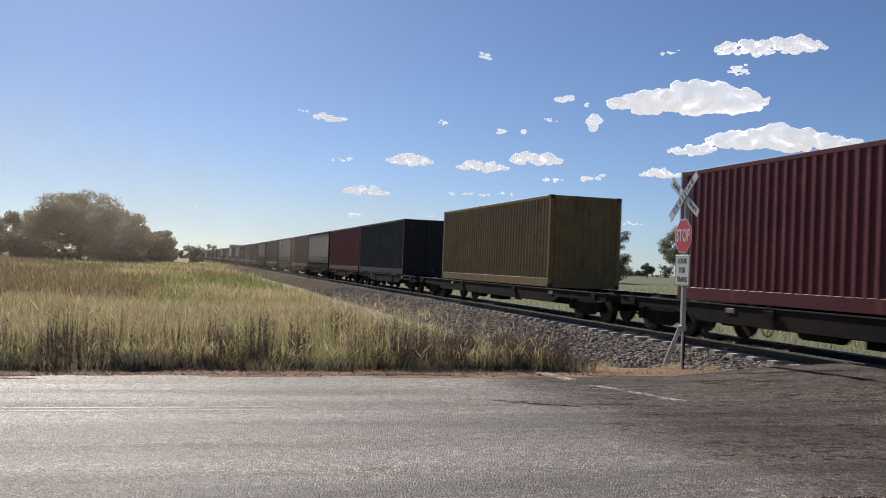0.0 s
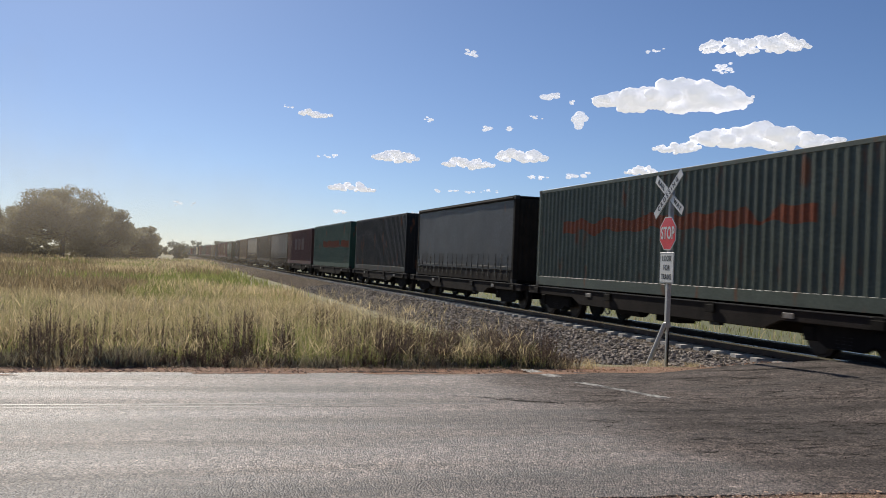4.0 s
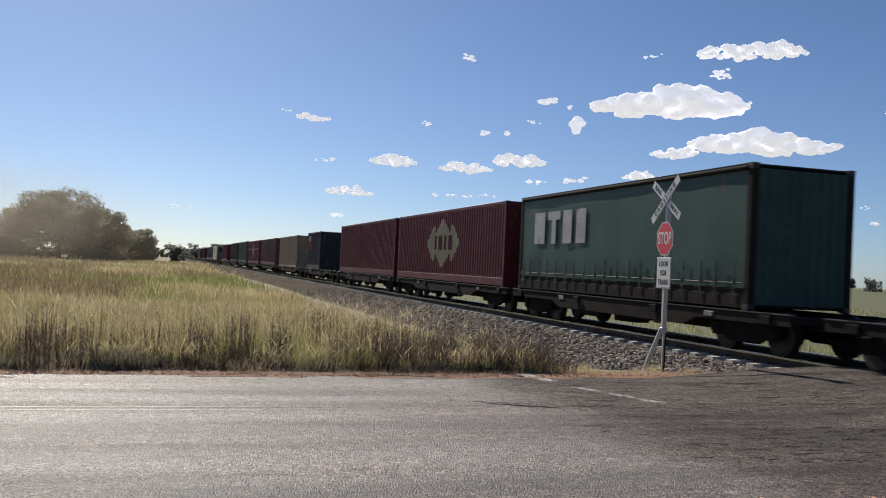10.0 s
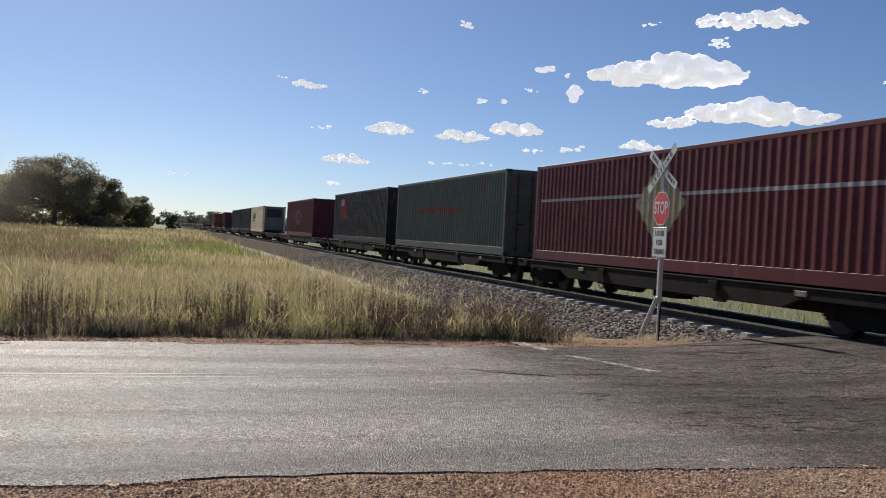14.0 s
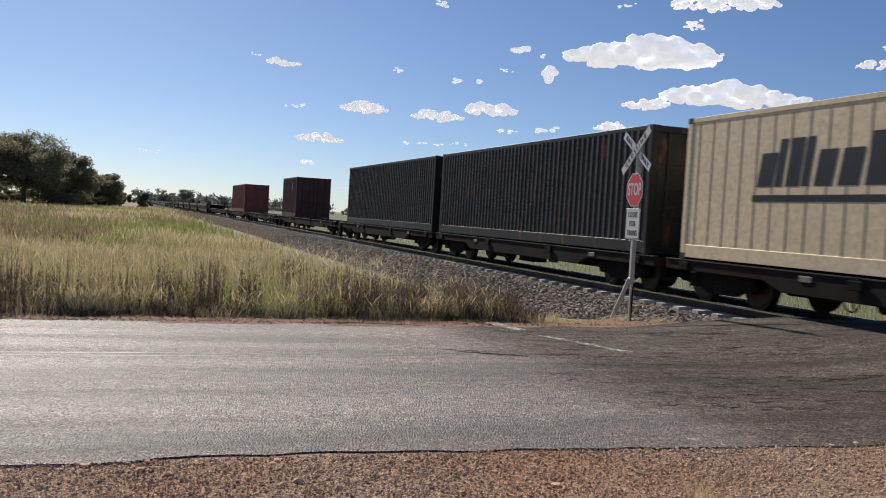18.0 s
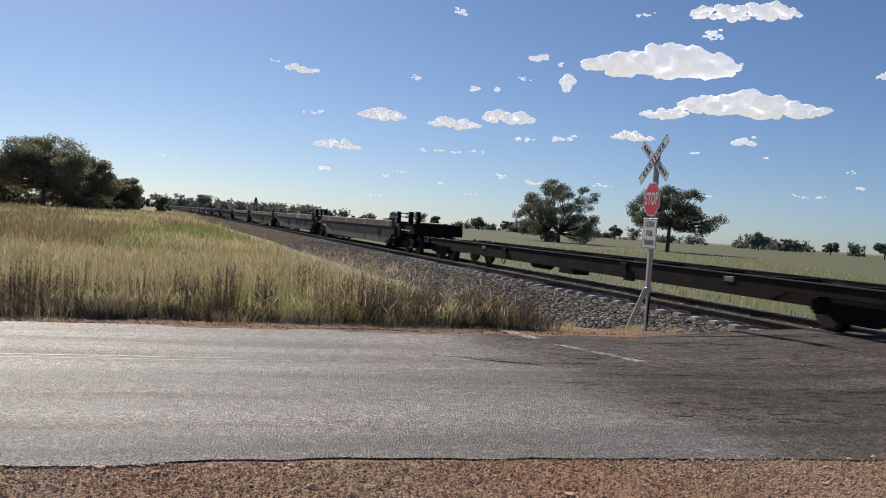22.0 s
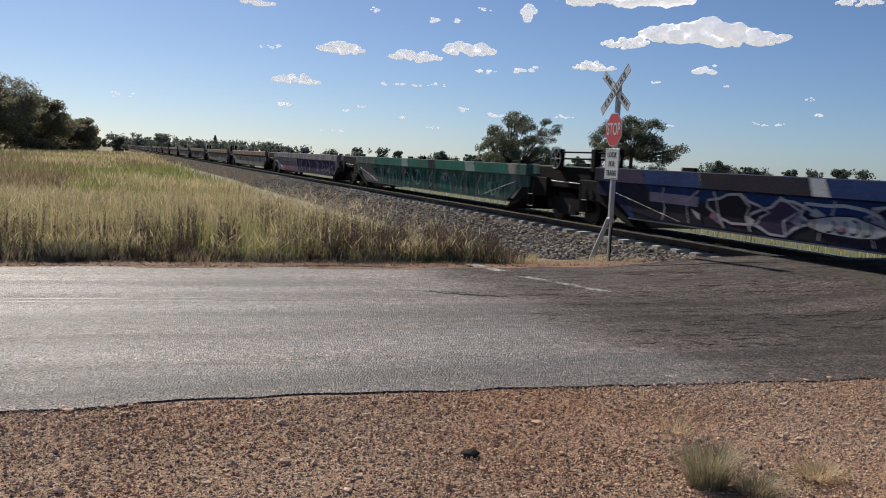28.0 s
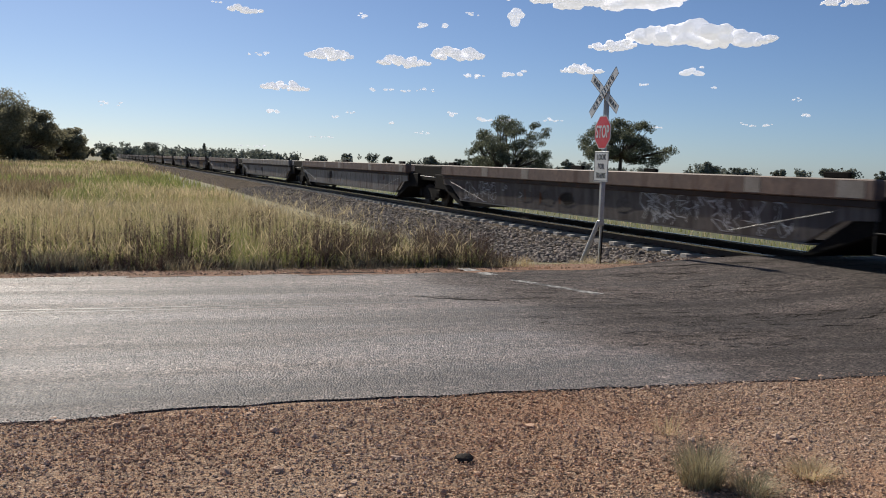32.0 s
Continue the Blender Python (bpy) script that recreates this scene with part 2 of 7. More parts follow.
def cells(name, palette, scale, rough=0.9, bump=0.8, tint=None, tint_scale=0.5, tint_amount=0.5, spec=0.15):
    """Loose stones: each cell takes a colour of the palette, at two sizes."""
    m = bpy.data.materials.new(name)
    m.use_nodes = True
    n, l = m.node_tree.nodes, m.node_tree.links
    bsdf = n["Principled BSDF"]
    bsdf.inputs["Roughness"].default_value = rough
    bsdf.inputs["Specular IOR Level"].default_value = spec
    tc = n.new("ShaderNodeTexCoord")
    cols, dists = [], []
    for k, sc in enumerate((scale, scale * 2.7)):
        v = n.new("ShaderNodeTexVoronoi")
        v.inputs["Scale"].default_value = sc
        l.new(tc.outputs["Object"], v.inputs["Vector"])
        bw = n.new("ShaderNodeSeparateColor")
        l.new(v.outputs["Color"], bw.inputs[0])
        r = n.new("ShaderNodeValToRGB")
        r.color_ramp.interpolation = "CONSTANT"
        while len(r.color_ramp.elements) < len(palette):
            r.color_ramp.elements.new(1.0)
        for i, c in enumerate(palette):
            r.color_ramp.elements[i].position = i / len(palette)
            r.color_ramp.elements[i].color = (*c, 1)
        l.new(bw.outputs[k], r.inputs[0])
        cols.append(r.outputs[0])
        dists.append(v.outputs["Distance"])
    nz = n.new("ShaderNodeTexNoise")
    nz.inputs["Scale"].default_value, nz.inputs["Detail"].default_value = scale * 0.4, 3
    l.new(tc.outputs["Object"], nz.inputs["Vector"])
    pick = n.new("ShaderNodeMapRange")
    pick.inputs["From Min"].default_value, pick.inputs["From Max"].default_value = 0.46, 0.56
    l.new(nz.outputs["Fac"], pick.inputs["Value"])
    x = n.new("ShaderNodeMix")
    x.data_type = "RGBA"
    l.new(pick.outputs[0], x.inputs["Factor"])
    l.new(cols[0], x.inputs[6])
    l.new(cols[1], x.inputs[7])
    col = x.outputs[2]
    if tint:
        big = n.new("ShaderNodeTexNoise")
        big.inputs["Scale"].default_value, big.inputs["Detail"].default_value = tint_scale, 4
        l.new(tc.outputs["Object"], big.inputs["Vector"])
        r = n.new("ShaderNodeMapRange")
        r.inputs["From Min"].default_value, r.inputs["From Max"].default_value, r.inputs["To Max"].default_value = 0.48, 0.66, tint_amount
        l.new(big.outputs["Fac"], r.inputs["Value"])
        y = n.new("ShaderNodeMix")
        y.data_type = "RGBA"
        l.new(r.outputs[0], y.inputs["Factor"])
        l.new(col, y.inputs[6])
        y.inputs[7].default_value = (*tint, 1)
        col = y.outputs[2]
    l.new(col, bsdf.inputs["Base Color"])
    b = n.new("ShaderNodeBump")
    b.inputs["Strength"].default_value, b.inputs["Distance"].default_value = bump, 0.4 / scale
    b.invert = True
    add = n.new("ShaderNodeMath")
    add.operation = "ADD"
    l.new(dists[0], add.inputs[0])
    l.new(dists[1], add.inputs[1])
    l.new(add.outputs[0], b.inputs["Height"])
    l.new(b.outputs[0], bsdf.inputs["Normal"])
    return m


# ---- mesh helpers ----
class Shape:
    """Collects plain solids, then becomes one mesh."""

    def __init__(self):
        self.v, self.f, self.smooth = [], [], []

    def add(self, verts, faces, smooth=False):
        k = len(self.v)
        self.v += [tuple(p) for p in verts]
        self.f += [tuple(k + i for i in q) for q in faces]
        self.smooth += [smooth] * len(faces)
        return self

    def box(self, x0, x1, y0, y1, z0, z1):
        return self.add([(x0, y0, z0), (x1, y0, z0), (x1, y1, z0), (x0, y1, z0), (x0, y0, z1), (x1, y0, z1), (x1, y1, z1), (x0, y1, z1)],
                        [(3, 2, 1, 0), (4, 5, 6, 7), (0, 1, 5, 4), (1, 2, 6, 5), (2, 3, 7, 6), (3, 0, 4, 7)])

    def prism(self, outline, x0, x1):
        """An outline in (y, z), extruded along x."""
        n = len(outline)
        v = [(x0, y, z) for y, z in outline] + [(x1, y, z) for y, z in outline]
        f = [tuple(range(n)), tuple(range(2 * n - 1, n - 1, -1))]
        f += [(i, i + n, (i + 1) % n + n, (i + 1) % n) for i in range(n)]
        return self.add(v, f)

    def tube(self, a, b, r0, r1=None, n=8, caps=True):
        a, b = Vector(a), Vector(b)
        r1 = r0 if r1 is None else r1
        w = (b - a).normalized()
        u = w.orthogonal().normalized()
        q = w.cross(u)
        ring = [(math.cos(2 * math.pi * i / n), math.sin(2 * math.pi * i / n)) for i in range(n)]
        v = [a + r0 * (c * u + s * q) for c, s in ring] + [b + r1 * (c * u + s * q) for c, s in ring]
        self.add(v, [(i, (i + 1) % n, (i + 1) % n + n, i + n) for i in range(n)], True)
        if caps:
            self.add(v, [tuple(range(n - 1, -1, -1)), tuple(range(n, 2 * n))])
        return self

    def ring(self, c, r, thick, n=20, axis="x"):
        """A hoop round c in the plane across axis."""
        pts = []
        for i in range(n):
            a = 2 * math.pi * i / n
            o = (0, r * math.cos(a), r * math.sin(a)) if axis == "x" else (r * math.cos(a), 0, r * math.sin(a))
            pts.append(Vector(c) + Vector(o))
        for i in range(n):
            self.tube(pts[i], pts[(i + 1) % n], thick, n=5, caps=False)
        return self

    def mesh(self, name, material, bevel=0.0):
        me = bpy.data.meshes.new(name)
        me.from_pydata(self.v, [], self.f)
        me.polygons.foreach_set("use_smooth", self.smooth)
        if bevel:
            bm = bmesh.new()
            bm.from_mesh(me)
            bmesh.ops.remove_doubles(bm, verts=bm.verts, dist=1e-5)
            bmesh.ops.bevel(bm, geom=bm.edges, offset=bevel, segments=1, affect="EDGES", clamp_overlap=True)
            bm.to_mesh(me)
            bm.free()
        me.materials.append(material)
        return me


STORE = {}


def stored(key, build):
    if key not in STORE:
        STORE[key] = build()
    return STORE[key]


def part(name, data, parent, label="", at_pose=None):
    ob = new(name, data)
    ob.parent = parent
    if at_pose is not None:
        ob.matrix_basis = at_pose
    if label:
        tagged(ob, label)
    return ob


def arrays(name, verts, faces, material, smooth=False):
    """A mesh from numpy arrays of points and of faces with the same number of corners."""
    me = bpy.data.meshes.new(name)
    me.vertices.add(len(verts))
    me.vertices.foreach_set("co", np.asarray(verts, np.float32).ravel())
    k = faces.shape[1]
    me.loops.add(faces.size)
    me.loops.foreach_set("vertex_index", faces.astype(np.int32).ravel())
    me.polygons.add(len(faces))
    me.polygons.foreach_set("loop_start", np.arange(0, faces.size, k, dtype=np.int32))
    me.polygons.foreach_set("loop_total", np.full(len(faces), k, np.int32))
    me.update(calc_edges=True)
    me.polygons.foreach_set("use_smooth", np.full(len(faces), smooth, bool))
    me.materials.append(material)
    return me


def lettering(text, size, material, name="lettering", bold=0.0, apart=1.0):
    """Words as a thin mesh, middle at the origin, reading along x, upright along z, facing -y."""
    c = bpy.data.curves.new(name, "FONT")
    c.body, c.size, c.align_x, c.align_y, c.extrude, c.offset, c.space_character = text, size, "CENTER", "CENTER", 0.0015, bold, apart
    ob = bpy.data.objects.new(name, c)
    scene.collection.objects.link(ob)
    me = bpy.data.meshes.new_from_object(ob.evaluated_get(bpy.context.evaluated_depsgraph_get()))
    bpy.data.objects.remove(ob)
    me.transform(pose(0, 0, 0, 90))
    me.materials.clear()
    me.materials.append(material)
    return me


# ---- ground, road, ballast ----
def ground_height(d, s):
    """The verge falls a little from the road to the fields; the line lies on a low bank."""
    def step(a, b, x):
        x = np.clip((x - a) / (b - a), 0, 1)
        return x * x * (3 - 2 * x)
    away = step(13.8, 18.5, s)
    return -0.32 * away - 0.055


def grid(ds, ss, height):
    dd, sg = np.meshgrid(ds, ss)
    z = height(dd, sg)
    v = np.stack([dd, sg, z], -1).reshape(-1, 3)
    nx, ny = len(ds), len(ss)
    i = np.arange(nx * ny).reshape(ny, nx)
    f = np.stack([i[:-1, :-1], i[:-1, 1:], i[1:, 1:], i[1:, :-1]], -1).reshape(-1, 4)
    return v, f


def sheet(name, ds, ss, height, material, label, category, smooth=True):
    v, f = grid(ds, ss, height)
    ob = new(name, arrays(name, v, f, material, smooth))
    ob.matrix_world = TRACK
    return tagged(ob, label, category, kind="structure")


rng = np.random.default_rng(7)


def wobble(x, seed, amp, scale=1.0):
    return amp * np.array([noise.noise(Vector((float(a) * scale, seed, 0.3))) for a in np.ravel(x)]).reshape(np.shape(x))


def ground_material():
    m = mat("dry_grassland", (0.36, 0.30, 0.17), (0.21, 0.20, 0.10), 0.06, 0.95, 0, 0.6, 6.0, rust=(0.30, 0.17, 0.09), rust_amount=-0.1, rust_stretch=(0.02, 0.02, 0.02))
    return m


M["ground"] = ground_material()
M["field"] = mat("field", (0.072, 0.10, 0.028), (0.135, 0.135, 0.052), 0.035, 0.95, 0, 0.5, 3.0, stretch=(0.5, 1, 1))
M["red_soil"] = mat("red_soil", (0.42, 0.21, 0.12), (0.27, 0.16, 0.10), 1.2, 0.95, 0, 0.9, 50)
M["gravel_bed"] = cells("gravel_bed", [(0.34, 0.215, 0.14), (0.50, 0.315, 0.195), (0.26, 0.175, 0.125), (0.60, 0.40, 0.255), (0.36, 0.27, 0.195), (0.11, 0.08, 0.062), (0.66, 0.50, 0.36), (0.46, 0.295, 0.19)], 52, 0.9, 1.0, (0.56, 0.30, 0.17), 0.45, 0.5)
M["ballast_bed"] = cells("ballast_bed", [(0.15, 0.125, 0.10), (0.04, 0.034, 0.028), (0.22, 0.188, 0.155), (0.08, 0.067, 0.055), (0.20, 0.155, 0.115)], 13, 1.0, 1.0, spec=0.02)


def asphalt_material():
    m = mat("asphalt", (0.150, 0.117, 0.100), (0.102, 0.083, 0.073), 0.5, 0.5, 0, 0.05, 160)
    n, l = m.node_tree.nodes, m.node_tree.links
    bsdf = n["Principled BSDF"]
    base = bsdf.inputs["Base Color"].links[0].from_socket
    tc = n.new("ShaderNodeTexCoord")
    # stone chips
    vor = n.new("ShaderNodeTexVoronoi")
    vor.inputs["Scale"].default_value = 62
    l.new(tc.outputs["Object"], vor.inputs["Vector"])
    chip = n.new("ShaderNodeMix")
    chip.data_type, chip.blend_type = "RGBA", "MULTIPLY"
    chip.inputs["Factor"].default_value = 1.0
    l.new(base, chip.inputs[6])
    bw = n.new("ShaderNodeRGBToBW")
    l.new(vor.outputs["Color"], bw.inputs[0])
    tone = n.new("ShaderNodeMapRange")
    tone.inputs["From Min"].default_value, tone.inputs["From Max"].default_value = 0.15, 0.85
    tone.inputs["To Min"].default_value, tone.inputs["To Max"].default_value = 0.05, 2.9
    l.new(bw.outputs[0], tone.inputs["Value"])
    l.new(tone.outputs[0], chip.inputs[7])
    old = bsdf.inputs["Normal"].links[0].from_node
    bump2 = n.new("ShaderNodeBump")
    bump2.inputs["Strength"].default_value, bump2.inputs["Distance"].default_value = 1.0, 0.012
    rise = n.new("ShaderNodeMath")
    rise.operation = "MULTIPLY_ADD"
    rise.inputs[1].default_value = -1.1
    l.new(vor.outputs["Distance"], rise.inputs[0])
    l.new(bw.outputs[0], rise.inputs[2])
    l.new(rise.outputs[0], bump2.inputs["Height"])
    l.new(old.outputs[0], bump2.inputs["Normal"])
    l.new(bump2.outputs[0], bsdf.inputs["Normal"])
    # polished wheel paths run along the road, and the newer seal near the rails is darker and cracked across
    sep = n.new("ShaderNodeSeparateXYZ")
    l.new(tc.outputs["Object"], sep.inputs[0])
    nz = n.new("ShaderNodeTexNoise")
    nz.inputs["Scale"].default_value = 0.6
    l.new(tc.outputs["Object"], nz.inputs["Vector"])

    def math_node(op, a, b=None):
        q = n.new("ShaderNodeMath")
        q.operation = op
        for i, val in enumerate((a, b)):
            if val is None:
                continue
            if isinstance(val, bpy.types.NodeSocket):
                l.new(val, q.inputs[i])
            else:
                q.inputs[i].default_value = val
        return q.outputs[0]

    def span(val, a, b, c=0.0, e=1.0):
        r = n.new("ShaderNodeMapRange")
        r.interpolation_type = "SMOOTHSTEP"
        r.inputs["From Min"].default_value, r.inputs["From Max"].default_value = a, b
        r.inputs["To Min"].default_value, r.inputs["To Max"].default_value = c, e
        l.new(val, r.inputs["Value"])
        return r.outputs[0]

    dd = math_node("ADD", sep.outputs[0], math_node("MULTIPLY", math_node("SUBTRACT", nz.outputs["Fac"], 0.5), 2.2))
    newer = span(dd, 3.7, 5.5)
    def stretched(sx, sy, scale, detail):
        mp = n.new("ShaderNodeMapping")
        mp.inputs["Scale"].default_value = (sx, sy, 1)
        l.new(tc.outputs["Object"], mp.inputs["Vector"])
        t = n.new("ShaderNodeTexNoise")
        t.inputs["Scale"].default_value, t.inputs["Detail"].default_value = scale, detail
        l.new(mp.outputs[0], t.inputs["Vector"])
        return t.outputs["Fac"]

    lines = math_node("ABSOLUTE", math_node("SUBTRACT", stretched(0.45, 1.8, 4.2, 4), 0.5))
    thin = math_node("ABSOLUTE", math_node("SUBTRACT", stretched(0.6, 2.2, 5.6, 5), 0.48))
    line = math_node("MAXIMUM", span(lines, 0.007, 0.014, 1.0, 0.0), span(thin, 0.006, 0.012, 1.0, 0.0))
    line = math_node("MULTIPLY", line, span(stretched(0.8, 1.6, 1.6, 3), 0.44, 0.54))
    line = math_node("MULTIPLY", math_node("MULTIPLY", line, newer), 0.25)
    streak = math_node("MULTIPLY", span(stretched(0.10, 1.3, 1.0, 3), 0.36, 0.64, 0.62, 1.32), span(stretched(0.7, 1.0, 9.0, 6), 0.34, 0.66, 0.80, 1.20))
    pits = math_node("MULTIPLY", span(stretched(0.55, 1.0, 26.0, 3), 0.56, 0.64, 1.0, 0.6), span(stretched(0.5, 1.0, 45.0, 2), 0.58, 0.64, 1.0, 1.8))
    # the strip beside the gravel is never driven on and stays dark and coarse
    rim = math_node("ADD", sep.outputs[1], math_node("MULTIPLY", math_node("SUBTRACT", stretched(0.4, 1.0, 1.2, 3), 0.5), 0.9))
    streak = math_node("MULTIPLY", math_node("MULTIPLY", streak, pits), span(rim, 6.3, 7.0, 0.72, 1.0))
    worn = n.new("ShaderNodeMix")
    worn.data_type, worn.blend_type = "RGBA", "MULTIPLY"
    worn.inputs["Factor"].default_value = 1.0
    l.new(chip.outputs[2], worn.inputs[6])
    l.new(streak, worn.inputs[7])
    chip = worn
    dark = n.new("ShaderNodeMix")
    dark.data_type = "RGBA"
    l.new(math_node("MULTIPLY", newer, 0.4), dark.inputs["Factor"])
    l.new(chip.outputs[2], dark.inputs[6])
    dark.inputs[7].default_value = (0.078, 0.072, 0.067, 1)
    cr = n.new("ShaderNodeMix")
    cr.data_type = "RGBA"
    l.new(line, cr.inputs["Factor"])
    l.new(dark.outputs[2], cr.inputs[6])
    cr.inputs[7].default_value = (0.012, 0.011, 0.010, 1)
    l.new(cr.outputs[2], bsdf.inputs["Base Color"])
    l.new(math_node("ADD", span(newer, 0, 1, 0.0, 0.22), span(stretched(0.10, 1.1, 1.4, 4), 0.37, 0.63, 0.47, 0.64)), bsdf.inputs["Roughness"])
    l.new(span(newer, 0, 1, 0.5, 0.14), bsdf.inputs["Specular IOR Level"])
    # the cracks are open
    deep = n.new("ShaderNodeBump")
    deep.inputs["Strength"].default_value, deep.inputs["Distance"].default_value = 0.8, 0.012
    deep.invert = True
    l.new(line, deep.inputs["Height"])
    l.new(bump2.outputs[0], deep.inputs["Normal"])
    l.new(deep.outputs[0], bsdf.inputs["Normal"])
    return m


M["asphalt"] = asphalt_material()
M["road_paint"] = mat("road_paint", (0.74, 0.72, 0.67), (0.42, 0.40, 0.37), 7, 0.7, 0, 0.5, 60, rust=(0.10, 0.095, 0.088), rust_amount=0.82, rust_stretch=(3.2, 3.2, 3.2))
M["crack"] = mat("crack", (0.016, 0.014, 0.012), (0.03, 0.027, 0.023), 6, 0.95, spec=0.05)
M["old_paint"] = mat("old_paint", (0.40, 0.38, 0.355), (0.27, 0.255, 0.235), 5, 0.6, 0, 0.3, 60, rust=(0.10, 0.095, 0.088), rust_amount=0.7, rust_stretch=(0.8, 2.2, 2.2))


def crest(d):
    """The road climbs to the rails and falls again behind them."""
    x = np.clip((np.asarray(d) - 7.2) / 3.6, 0, 1) * np.clip((19.5 - np.asarray(d)) / 5.0, 0, 1)
    return RAIL * x * x * (3 - 2 * x)


def road_edge_near(d):
    return 5.93 + 0.06 * np.sin(d * 0.9) + wobble(d, 3.1, 0.10, 1.7) + wobble(d, 8.1, 0.05, 6.0) - 0.9 / (1 + np.exp(-(np.asarray(d) - 9.0) * 0.8))


def road_edge_far(d):
    return 12.86 + 0.075 * np.clip(d, -12, 9) - 0.22 / (1 + np.exp(-(np.asarray(d) - 1.0) * 1.2)) + wobble(d, 5.7, 0.20, 1.1) + wobble(d, 2.2, 0.05, 5.0)


def build_ground():
    near = np.concatenate([[-4500, -1500, -500, -200, -90], np.arange(-50, 60, 2.0), [75, 120, 250, 600, 1500, 4500]])
    far = np.concatenate([[-600, -150, -40], np.arange(-14, 60, 1.0), [75, 100, 150, 250, 400, 700, 1200, 2500, 4600]])
    sheet("ground", near, far, ground_height, M["ground"], "dry straw-coloured grassland that reaches the horizon", "ground")
    # the ploughed pasture behind the railway
    ds = np.concatenate([np.arange(15.6, 60, 3.0), [80, 120, 200, 350, 700, 1500]])
    ss = np.concatenate([np.arange(16, 60, 3.0), [80, 120, 200, 300, 420, 600, 900]])
    sheet("pasture", ds, ss, lambda d, s: ground_height(d, s) + 0.02, M["field"], "flat green and yellow pasture behind the railway", "field")
    ds = np.arange(-40, 26.1, 0.22)
    n = 40
    rows = np.linspace(0, 1, n)
    lo, hi = road_edge_near(ds), road_edge_far(ds)
    v = []
    for r in rows:
        s = lo + (hi - lo) * r
        z = crest(ds) + 0.02 * math.sin(math.pi * r) + 0.006
        v.append(np.stack([ds, s, z], -1))
    v = np.array(v)
    skirt0, skirt1 = v[0].copy(), v[-1].copy()
    skirt0[:, 2] -= 0.03
    skirt1[:, 2] -= 0.04
    v = np.concatenate([[skirt0], v, [skirt1]])
    m, k = v.shape[:2]
    i = np.arange(m * k).reshape(m, k)
    f = np.stack([i[:-1, :-1], i[:-1, 1:], i[1:, 1:], i[1:, :-1]], -1).reshape(-1, 4)
    road = new("road", arrays("road", v.reshape(-1, 3), f, M["asphalt"]))
    road.matrix_world = TRACK
    tagged(road, "worn grey bitumen road, patched and cracked near the rails", "road", kind="structure")
    # red gravel shoulder on which the camera stands
    ds = np.arange(-14, 16, 0.25)
    ss = np.arange(-6, 6.6, 0.2)

    def lumps(d, s):
        z = np.array([noise.noise(Vector((a * 0.8, b * 0.8, 0))) for a, b in zip(np.ravel(d), np.ravel(s))]).reshape(d.shape)
        q = np.array([noise.noise(Vector((a * 3.1, b * 3.1, 4))) for a, b in zip(np.ravel(d), np.ravel(s))]).reshape(d.shape)
        edge = np.clip((s - 4.9) / 0.7, 0, 1)
        return -0.006 + (0.016 * z + 0.008 * q) * (1 - 0.8 * edge) + crest(d) * 0.8
    sheet("gravel_shoulder", ds, ss, lumps, M["gravel_bed"], "loose red-brown gravel shoulder beside the road", "gravel")
    ss = np.arange(12.0, 14.9, 0.2)
    sheet("soil_verge", np.arange(-40, 10.6, 0.3), ss, lambda d, s: -0.02 - 0.05 * np.clip(s - 13.6, 0, 2) + crest(d) * np.clip(14.2 - s, 0, 1) * 0.7 + wobble(d * 3 + s * 2, 1.3, 0.012),
          M["red_soil"], "bare red soil strip along the road's edge", "soil")


def build_markings():
    def strip(name, pts, width, label, material="road_paint"):
        v, f = [], []
        for k, (d, s) in enumerate(pts):
            a = pts[max(k - 1, 0)]
            b = pts[min(k + 1, len(pts) - 1)]
            t = Vector((b[0] - a[0], b[1] - a[1])).normalized()
            w = width / 2 * (1 + 0.35 * noise.noise(Vector((d * 3, s * 3, 1))))
            near, far = float(road_edge_near(np.array([d]))[0]), float(road_edge_far(np.array([d]))[0])
            z = float(crest(d)) + 0.02 * math.sin(math.pi * min(max((s - near) / (far - near), 0), 1)) + 0.009
            v += [(d - t.y * w, s + t.x * w, z), (d + t.y * w, s - t.x * w, z)]
        f = [(2 * k, 2 * k + 1, 2 * k + 3, 2 * k + 2) for k in range(len(pts) - 1)]
        ob = new(name, Shape().add(v, f).mesh(name, M[material]))
        ob.matrix_world = TRACK
        tagged(ob, label, "road marking", kind="structure")
    line = [(5.62 + 0.5 * (1 - t), 12.0 - 1.6 * (1 - t)) for t in np.linspace(0, 1, 16)]
    strip("stop_line", line, 0.16, "worn white stop line on the bitumen")
    strip("stop_line", [(5.45 + 0.1 * t, 13.5 - 0.9 * t) for t in np.linspace(0, 1, 8)], 0.24, "worn white stop line on the bitumen")
    strip("centre_line", [(d, 10.02 + 0.02 * math.sin(d)) for d in np.linspace(-30, 3.6, 60)], 0.05, "faded white centre line along the road", "old_paint")
    strip("centre_line", [(d, 9.84 + 0.02 * math.sin(d)) for d in np.linspace(-30, 2.6, 60)], 0.035, "faded white centre line along the road", "old_paint")


